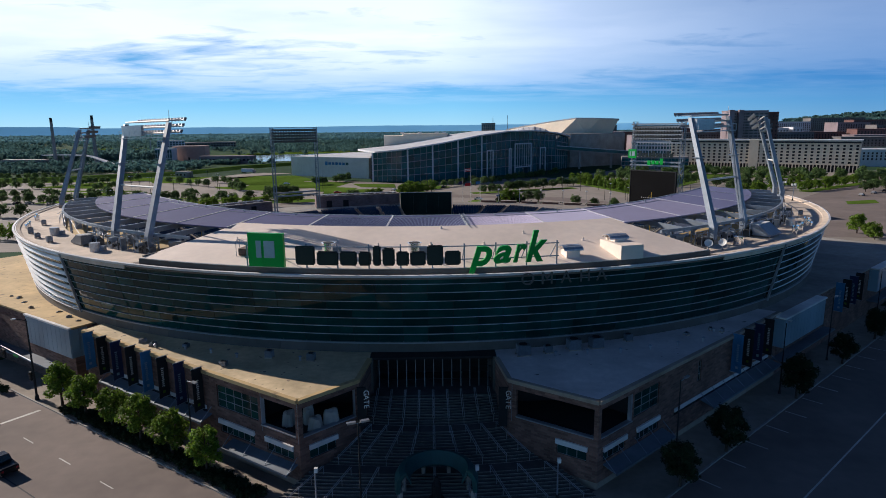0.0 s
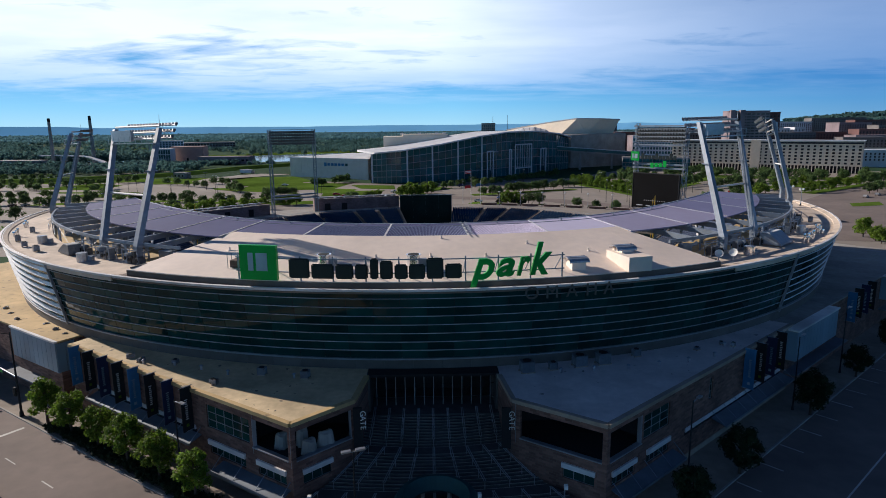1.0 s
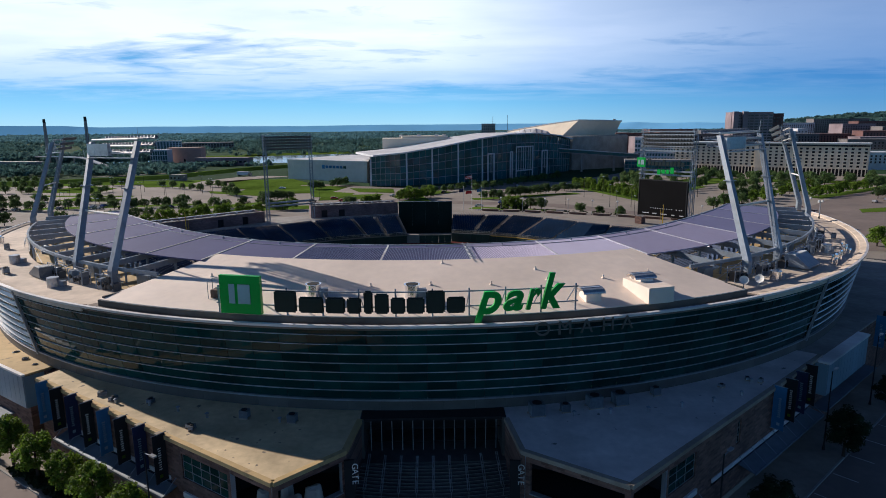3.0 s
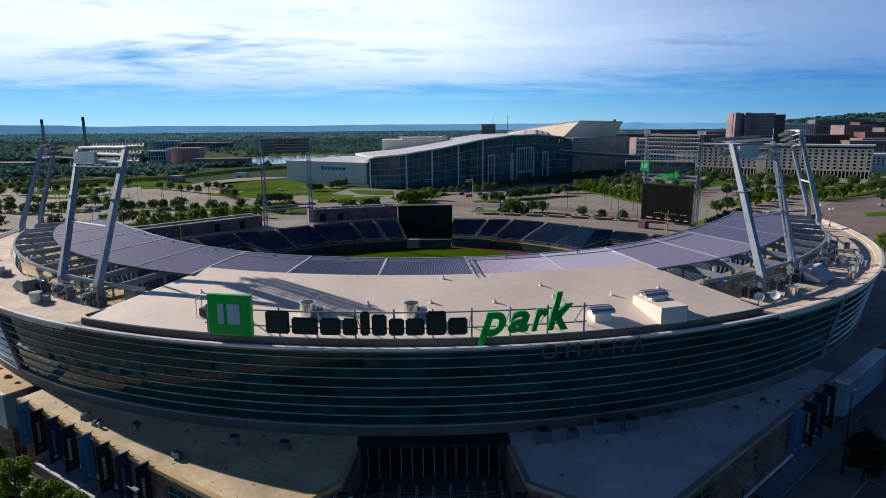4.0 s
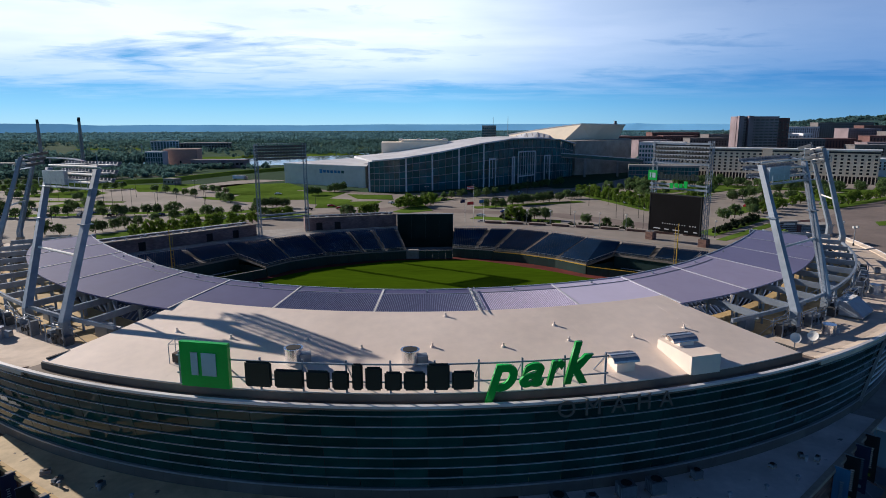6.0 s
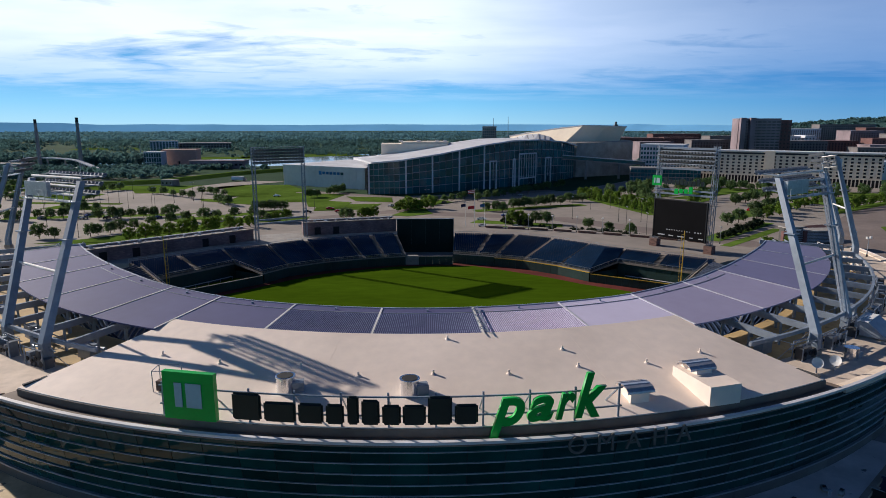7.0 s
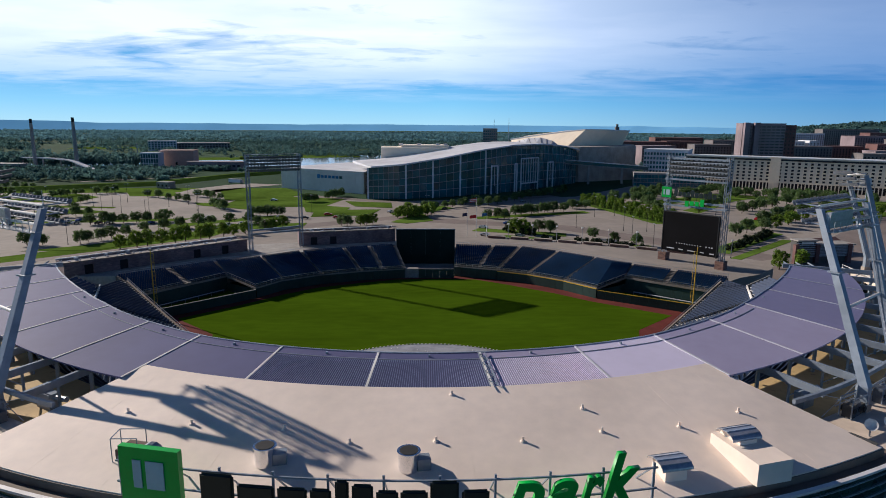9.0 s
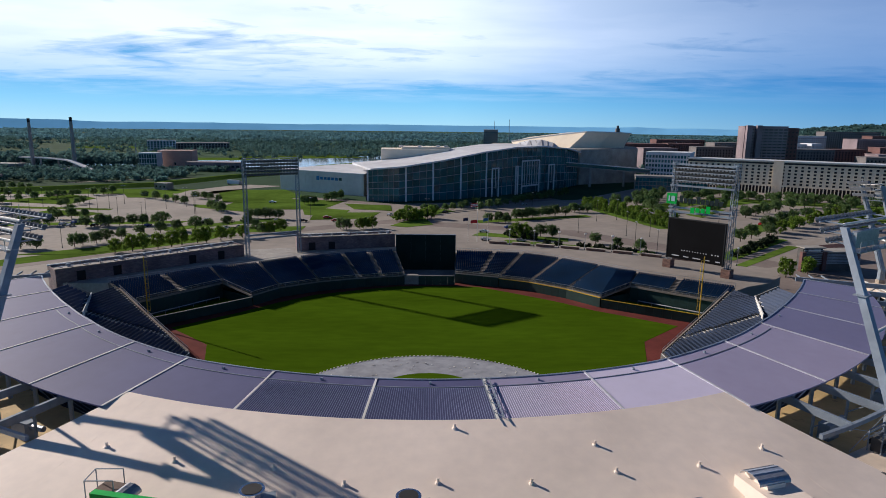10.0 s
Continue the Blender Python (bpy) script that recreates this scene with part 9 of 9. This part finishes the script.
for i in range(5):
    for m in (0.0, 0.5):
        bm = bmesh.new()
        p, q = Vector(base[i]).lerp(Vector(base[i + 1]), m), Vector(arch[i]).lerp(Vector(arch[i + 1]), m)
        beam(bm, p + Vector((0, 0, 0.25)), p.lerp(q, 0.93) + Vector((0, 0, 0.2)), 0.5, 0.3)
        part("roof_seam", bm, M_GREYB, arena)
bm = bmesh.new()
box(bm, (-10, 396, 24.8), (50, 32, 11.0), 3)
part("plant_box", bm, M_CREAM, arena)
bm = bmesh.new()
box(bm, (-2, 398, 31.0), (36, 26, 1.8), 3)
part("plant_top", bm, M_CREAM, arena)
for x in (-20, -6, 8, 14):
    bm = bmesh.new()
    box(bm, (x, 392, 32.2), (3, 3, 1.4))
    part("roof_unit", bm, M_WHITEB, arena)
# raised walkway to the hotel
walkway = thing("skybridge", "long glazed skybridge between arena and hotel", "skybridge")
P, Q = Vector((110, 417, 17.0)), Vector((183, 430, 11.0))
for name, o, w, h, m in (("floor", 0, 4.0, 0.7, M_GREYB), ("glazing", 1.6, 3.6, 2.4, M_GLASSB), ("roof", 3.1, 4.2, 0.6, M_WHITEB)):
    bm = bmesh.new()
    beam(bm, P + Vector((0, 0, o)), Q + Vector((0, 0, o)), w, h)
    part(name, bm, m, walkway)
for k in (0.3, 0.7):
    bm = bmesh.new()
    c = P.lerp(Q, k)
    beam(bm, (c.x, c.y, 0), (c.x, c.y, 14.8), 1.6)
    part("pier", bm, M_GREYB, walkway)
# convention hall
hall, d, n, L = facade_block("convention_hall", (-108.5, 381.0), (-43.0, 339.5), 78, 14.6, 12, 1, M_HALL, M_HALL, "plain grey convention hall with white flat roof", "hall", (4.6, 13.2), 0.6, 0.7, cornice=M_WHITEB)
rz = math.degrees(math.atan2(d.y, d.x))
for k in range(7):
    bm = bmesh.new()
    c = Vector((-108.5, 381.0)) + d * (37 + 3.4 * k) + n * 0.4
    box(bm, (c.x, c.y, 10.4), (2.4, 0.3, 1.9 if k else 2.8), rz)
    part("sign_bar", bm, M_BLUE if k < 6 else M_TEAL, hall)

# ---------- river side ----------
sheet("river", [(-900, 452), (-600, 480), (-360, 528), (-140, 610), (-70, 690), (40, 758), (90, 930), (-80, 880), (-250, 790), (-420, 660), (-620, 545), (-900, 520)], -0.01, M_WATER, "pale grey river between wooded banks", "river")
bm = bmesh.new()
LEVEE = [(-520, 318), (-290, 350), (-208, 398), (-176, 474), (-110, 560), (-30, 650)]
for (x0, y0), (x1, y1) in zip(LEVEE[:-1], LEVEE[1:]):
    d = Vector((x1 - x0, y1 - y0)).normalized()
    n = Vector((d.y, -d.x))
    sec = [(-9, -0.2), (-2, 2.6), (2, 2.6), (9, -0.2)]
    lo, hi = [], []
    for c, lst in (((x0, y0), lo), ((x1, y1), hi)):
        for o, z in sec:
            lst.append(bm.verts.new((c[0] + n.x * o, c[1] + n.y * o, z)))
    for k in range(3):
        bm.faces.new((lo[k], hi[k], hi[k + 1], lo[k + 1]))
bmesh.ops.recalc_face_normals(bm, faces=bm.faces)
solid("levee", bm, M_LAWN, "long grassy flood bank", "embankment", "", "structure")
sheet("yard", [(-170, 339), (-170, 365), (-154, 400), (-140, 412), (-112, 404), (-133, 382), (-152, 364), (-156, 324)][::-1], 0.14, M_LOT, "pale paved yard below the flood bank", "yard")
truck = thing("box_truck", "long pale box truck parked in the yard", "truck", "vehicles", "", (-152, 411, 0.14), -18)
bm = bmesh.new()
box(bm, (0, 0, 2.3), (10.5, 2.5, 2.8))
part("cargo_box", bm, M_WHITEB, truck)
bm = bmesh.new()
box(bm, (6.4, 0, 1.7), (2.0, 2.4, 2.2))
part("cab", bm, M_CONC, truck)
for sx in (-4.0, -2.8, 6.2):
    for sy in (-1, 1):
        bm = bmesh.new()
        tube(bm, (sx, sy * 1.1 - 0.15, 0.5), (sx, sy * 1.1 + 0.15, 0.5), 0.5, 12)
        part("wheel", bm, M_TYRE, truck)
for k, ((x0, y0), (x1, y1)) in enumerate((((-283, 415), (-248, 444)), ((-248, 444), (-209, 465)), ((-209, 465), (-162, 488)))):
    bm = bmesh.new()
    beam(bm, (x0, y0, 0.1), (x1, y1, 0.1), 4.0, 0.12)
    solid("riverside_path", bm, M_LOT, "pale path along the foot of the flood bank", "path", "", "structure")
facade_block("warehouse", (-283.5, 586.0), (-249.0, 590.0), 24, 17.6, 1, 1, M_TERRA, M_WIN, "terracotta brick warehouse on the river bank", "warehouse", (1.8, 3.0), 1, 10)
facade_block("glass_office", (-294.0, 566.0), (-276.0, 566.0), 14, 16.2, 7, 3, M_WHITEB, M_TEAL, "green glass office beside the warehouse", "office", (2.1, 4.3), 1.0, 0.5)
facade_block("shed", (-246.0, 562.0), (-190.0, 558.0), 18, 7.5, 12, 1, M_MAUVE, M_WIN, "long low brown riverside shed", "shed", (3.0, 2.0), 2, 1.5)
facade_block("river_office", (-474.0, 1004.0), (-353.0, 1056.0), 26, 12, 26, 3, M_GREYB, M_WIN, "long low grey office block among trees", "office", (3.6, 2.2), 1.5, 1)
facade_block("river_office", (-470.0, 990.0), (-428.0, 1004.0), 14, 16.5, 9, 4, M_WHITEB, M_TEAL, "pale office block with green glass", "office", (3.0, 2.6), 1.5, 1)
facade_block("long_shed", (-419.0, 503.0), (-374.0, 496.0), 14, 8.5, 16, 2, M_GREYB, M_WIN, "long low grey building with window bays among trees", "building", (1.7, 2.2), 1.0, 0.8)
for k, (x0, y0, x1, y1) in enumerate(((-368, 496, -357, 493), (-354, 492, -338, 494), (-336, 500, -331, 513))):
    facade_block("boat_shed", (x0, y0), (x1, y1), 8, 4.0, 4, 1, M_WHITEB, M_WIN, "low pale boat shed on the river bank", "shed", (1.4, 1.4), 0.6, 0.6, "boat sheds")
facade_block("far_tower", (88.0, 905.0), (110.0, 903.0), 24, 41, 7, 9, M_GREYB, M_GLASSB, "distant blue-grey tower behind the arena", "tower", (2.2, 2.8), 3, 2)
facade_block("kiosk", (-197.0, 372.0), (-187.0, 368.0), 7, 4.2, 3, 1, M_GREYB, M_WIN, "small grey hut on the lawn", "hut", (1.4, 1.4), 1, 0.6)
bridge = thing("footbridge", "curved cable footbridge with two tall pylons", "bridge")
PY = [(-397, 560, 49.8), (-333.5, 520, 51.2)]
for x, y, h in PY:
    bm = bmesh.new()
    tube(bm, (x, y, 0), (x, y, h - 4), 2.1, 8, 1.4)
    part("pylon", bm, M_GREYB, bridge)
    bm = bmesh.new()
    tube(bm, (x, y, h - 4), (x, y, h), 1.4, 8, 1.3)
    part("pylon_head", bm, M_BLACK, bridge)
bm = bmesh.new()
pts = []
for i in range(17):
    u = i / 16
    pts.append(Vector((-425 + 122 * u, 585 - 92 * u, 10.5 + 1.6 * math.sin(math.pi * u) - 6.0 * max(0, u - 0.72) / 0.28)))
across = Vector((0.60, 0.80, 0)) * 2.5
loops = [[bm.verts.new(p + o) for o in (across, across - Vector((0, 0, 1)), -across - Vector((0, 0, 1)), -across)] for p in pts]
for a, b2 in zip(loops[:-1], loops[1:]):
    for k in range(4):
        bm.faces.new((a[k], b2[k], b2[(k + 1) % 4], a[(k + 1) % 4]))
bm.faces.new(loops[0])
bm.faces.new(loops[-1][::-1])
bmesh.ops.recalc_face_normals(bm, faces=bm.faces)
part("deck", bm, M_WHITEB, bridge)
for k in (0, 5, 9, 13):
    bm = bmesh.new()
    beam(bm, (pts[k].x, pts[k].y, 0), tuple(pts[k]), 1.2)
    part("pier", bm, M_GREYB, bridge)
# thin masts on the skyline
for x, y, h in ((168, 1500, 60), (205, 1500, 63), (-330, 640, 24)):
    t = thing("radio_mast", "thin distant radio mast on the skyline", "mast", "radio masts")
    bm = bmesh.new()
    tube(bm, (x, y, 0), (x, y, h), 0.9, 6, 0.4)
    part("mast", bm, M_STEEL, t)


# ---------- distance ----------
def lumps(name, spots, material, label, blades=46):
    """Many uneven tree crowns joined into one mesh of leaf clumps: each spot is x, y, z, radius, height."""
    r = np.random.RandomState(3)
    n = len(spots)
    sp = np.array(spots)
    # every crown: a few lobes, each with blades scattered over it
    lobes = 5
    lobe = r.normal(size=(n, lobes, 3)) * np.array([0.42, 0.42, 0.26])
    pick = r.randint(0, lobes, (n, blades))
    d = r.normal(size=(n, blades, 3))
    d /= np.linalg.norm(d, axis=2, keepdims=True)
    p = lobe[np.arange(n)[:, None], pick] + d * r.uniform(0.3, 0.6, (n, blades, 1))
    p[:, :, 2] = p[:, :, 2] * 0.5 + 0.5
    p = p * np.stack([sp[:, 3], sp[:, 3], sp[:, 4]], axis=1)[:, None, :] + sp[:, None, :3]
    up_ = d + r.uniform(-0.6, 0.6, d.shape)
    up_ /= np.linalg.norm(up_, axis=2, keepdims=True)
    side = np.cross(up_, r.normal(size=d.shape))
    side /= np.linalg.norm(side, axis=2, keepdims=True)
    other = np.cross(up_, side)
    size = (sp[:, 3] * 0.30)[:, None, None] * r.uniform(0.7, 1.35, (n, blades, 1))
    quad = np.stack([p - side * size, p - other * size * 0.7 + up_ * size * 0.2, p + side * size, p + other * size * 0.7 + up_ * size * 0.2], axis=2).reshape(-1, 3)
    faces = np.arange(len(quad)).reshape(-1, 4)
    me = bpy.data.meshes.new(name)
    me.from_pydata(quad.tolist(), [], faces.tolist())
    ob = link(name, me, material)
    return tagged(ob, label, "woods", "", "stuff")


rng = random.Random(5)


def in_river(x, y):
    """True within the river and its open banks."""
    near = 612 + (x + 140) * 0.36 if x > -360 else 528 + (x + 360) * 0.16
    return -1050 < x < 110 and near - 18 < y < near + 185


spots = []
for i in range(7500):
    y = 470 + 1600 * rng.random() ** 1.3
    x = rng.uniform(-0.95 * y - 60, 0.30 * y)
    if in_river(x, y) or (x > -330 and y < 700 + (x + 140) * 0.36) or (x > -120 and y < 640) or (x > 60 and y < 720):
        continue
    if -310 < x < -180 and y < 640:
        continue
    if -500 < x < -330 and 960 < y < 1080:
        continue
    if -500 < x < -250 and 700 < y < 930 and rng.random() < 0.85:
        continue
    if (int(x / 130) + int(y / 210)) % 9 == 0 and y > 700:
        continue
    s = rng.uniform(2.8, 5.6) * (1 + max(0, y - 700) / 2600)
    spots.append((x, y, 0, s, rng.uniform(6.5, 11)))
lumps("woods", spots, M_WOOD, "broad dark green woods beyond the river", 34)
spots = []
for i in range(520):
    x = rng.uniform(-470, -150)
    y = 400 + (x + 470) * 0.12 + rng.uniform(0, 95)
    if -215 < x and y < 520:
        continue
    if -310 < x < -180 and y > 520:
        continue
    spots.append((x, y, 0, rng.uniform(2.6, 5.0), rng.uniform(5, 9)))
for i in range(420):
    x = rng.uniform(-680, -305)
    y = 588 + (x + 305) * 0.10 + rng.uniform(0, 75)
    spots.append((x, y, 0, rng.uniform(4.5, 7.5), rng.uniform(11, 17)))
for i in range(90):
    x = rng.uniform(-330, -200)
    spots.append((x, 540 + rng.uniform(0, 14), 0, rng.uniform(2.5, 4.0), rng.uniform(4, 7)))
lumps("bank_woods", spots, M_WOOD, "dark green trees along the near river bank")
spots = []
for i in range(6000):
    y = 1500 + 1600 * rng.random()
    x = rng.uniform(-0.85 * y, 0.75 * y)
    spots.append((x, y, 0, rng.uniform(9, 17), rng.uniform(8, 12)))
# the farthest crowns take the colour with most haze in it
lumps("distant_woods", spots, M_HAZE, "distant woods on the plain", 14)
# wooded hill behind the town
bm = bmesh.new()
NX, NY = 40, 10
g = []
for i in range(NX + 1):
    row = []
    for j in range(NY + 1):
        x, y = 430 + 1500 * i / NX, 950 + 700 * j / NY
        h = 60 * (1 / (1 + math.exp(-(x - 760 - 0.2 * (y - 1200)) / 90))) * math.sin(math.pi * min(1, max(0, (j + 0.5) / NY)) * 0.7 + 0.25)
        h += 4 * noise.noise(Vector((x * 0.006, y * 0.006, 0)))
        row.append(bm.verts.new((x, y, h - 2)))
    g.append(row)
for i in range(NX):
    for j in range(NY):
        bm.faces.new((g[i][j], g[i + 1][j], g[i + 1][j + 1], g[i][j + 1]))
hill_heights = {(i, j): g[i][j].co.z for i in range(NX + 1) for j in range(NY + 1)}
solid("hill", bm, M_WOOD, "wooded hill behind the town", "hill", "", "structure")
spots = []
for i in range(1300):
    u, v = rng.random() * NX, rng.random() * NY * 0.8
    z = hill_heights[(int(u), int(v))]
    x, y = 430 + 1500 * u / NX, 950 + 700 * v / NY
    if z > 10:
        spots.append((x, y, z - 3, rng.uniform(8, 14), rng.uniform(8, 12)))
lumps("hill_woods", spots, M_WOOD, "dark green trees covering the hill")
# the farthest line of hills
bm = bmesh.new()
prev = None
for i in range(121):
    a = radians(-75 + 150 * i / 120)
    r = 4300
    u = math.degrees(a)
    h = 42 + 10 * noise.noise(Vector((i * 0.13, 0, 0))) + 5 * noise.noise(Vector((i * 0.5, 3, 0))) + 15 / (1 + math.exp((u + 29) * 2.0))
    cur = [bm.verts.new((r * math.sin(a), r * math.cos(a), -2)), bm.verts.new(((r + 150) * math.sin(a), (r + 150) * math.cos(a), h))]
    if prev:
        bm.faces.new((prev[0], cur[0], cur[1], prev[1]))
    prev = cur
bmesh.ops.recalc_face_normals(bm, faces=bm.faces)
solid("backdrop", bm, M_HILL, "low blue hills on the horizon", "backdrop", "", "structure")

# bright open fields beyond the river
for outline in ([(-430, 690), (-240, 740), (-215, 800), (-460, 780)], [(-250, 760), (-90, 830), (-120, 900), (-270, 830)], [(-640, 1050), (-380, 1080), (-400, 1170), (-660, 1140)], [(-110, 640), (-56, 720), (-80, 730), (-130, 650)]):
    sheet("meadow", outline, 0.03, M_LAWN, "bright green meadow beyond the river", "meadow")

sheet("lawn", [(110.5, 132.0), (113.5, 129.6), (155.0, 167.5), (152.0, 170.5)], 0.05, M_LAWN, "narrow green verge beside the paved street", "lawn")
# brick pavilion with dark slatted screens beside the street
pav = thing("street_pavilion", "brick pavilion with dark slatted screens beside the street", "pavilion")
PX, PY_, PA = 135.5, 128.0, 6.0
pm = pose(PX, PY_, 0, 0, 0, PA)


def pbox(bm, c, s):
    v = pm @ Vector(c)
    box(bm, v, s, PA)


for x in (-6.5, 1.5, 14.0):
    bm = bmesh.new()
    pbox(bm, (x, -4.0, 3.4), (1.4, 1.4, 6.8))
    part("brick_pier", bm, M_BRICKFAR, pav)
for x0, x1, z1, deep in ((-6.2, 1.2, 8.2, 2.8), (1.8, 15.6, 6.6, 5.5)):
    for k in range(8):
        bm = bmesh.new()
        pbox(bm, ((x0 + x1) / 2, -4.1, 2.6 + (z1 - 2.8) * k / 7), (x1 - x0, 0.25, 0.35))
        part("slat", bm, M_STEEL, pav)
    bm = bmesh.new()
    pbox(bm, ((x0 + x1) / 2, -3.5 + deep / 2, z1 / 2 - 0.2), (x1 - x0, deep, z1 - 0.4))
    part("hall", bm, M_CONCD, pav)
    bm = bmesh.new()
    pbox(bm, ((x0 + x1) / 2, -3.9 + deep / 2, z1), (x1 - x0 + 0.8, deep + 1.4, 0.4))
    part("roof", bm, M_CONC, pav)
bm = bmesh.new()
pbox(bm, (-2.5, -4.3, 7.3), (4.6, 0.12, 0.7))
part("sign_bar", bm, M_WHITE, pav)
low_hall = thing("brick_hall", "low brick hall with a brown gabled roof behind the pavilion", "building", "", "", tuple(pm @ Vector((17, 14, 0))), PA + 12)
bm = bmesh.new()
box(bm, (0, 0, 1.9), (14, 8, 3.8))
part("wall", bm, M_BRICKFAR, low_hall)
bm = bmesh.new()
for y0, y1 in ((-4.5, 0), (0, 4.5)):
    z0, z1 = (3.8, 5.4) if y0 < 0 else (5.4, 3.8)
    hexa(bm, [(-7.5, y0, z0), (7.5, y0, z0), (7.5, y1, z1), (-7.5, y1, z1), (-7.5, y0, z0 + 0.25), (7.5, y0, z0 + 0.25), (7.5, y1, z1 + 0.25), (-7.5, y1, z1 + 0.25)])
bmesh.ops.recalc_face_normals(bm, faces=bm.faces)
part("roof", bm, M_BRICKFAR, low_hall)
for i in range(4):
    bm = bmesh.new()
    box(bm, (-4.8 + 3.2 * i, -4.05, 1.9), (1.5, 0.14, 1.7))
    part("window", bm, M_WIN, low_hall)

bridge_road = thing("overpass", "pale concrete road bridge on piers beyond the hotel", "bridge")
bm = bmesh.new()
beam(bm, (376, 436, 14.6), (560, 446, 14.0), 12, 1.4)
part("deck", bm, M_HOTEL, bridge_road)
bm = bmesh.new()
beam(bm, (376, 430, 15.8), (560, 440, 15.2), 0.4, 1.0)
part("parapet", bm, M_WALK, bridge_road)
for i in range(7):
    bm = bmesh.new()
    tube(bm, (386 + 27 * i, 437 + 1.4 * i, 0), (386 + 27 * i, 437 + 1.4 * i, 14), 1.3, 10)
    part("pier", bm, M_WHITEB, bridge_road)
spire = thing("far_spire", "slender dark stone tower far off on the skyline", "tower")
for z0, z1, w in ((0, 36, 14), (36, 44, 9), (44, 51, 5)):
    bm = bmesh.new()
    box(bm, (478, 1500, (z0 + z1) / 2), (w, w, z1 - z0))
    part("stage", bm, M_TOWNG, spire)

# trees between the town's blocks
rng = random.Random(21)
spots = []
for i in range(650):
    y = rng.uniform(480, 1150)
    x = rng.uniform(0.36 * y, 0.36 * y + 560)
    if y > 545 or x > 420:
        spots.append((x, y, 0, rng.uniform(3, 5.5), rng.uniform(6, 10)))
lumps("town_trees", spots, M_WOOD, "dark green trees between the town's buildings", 30)
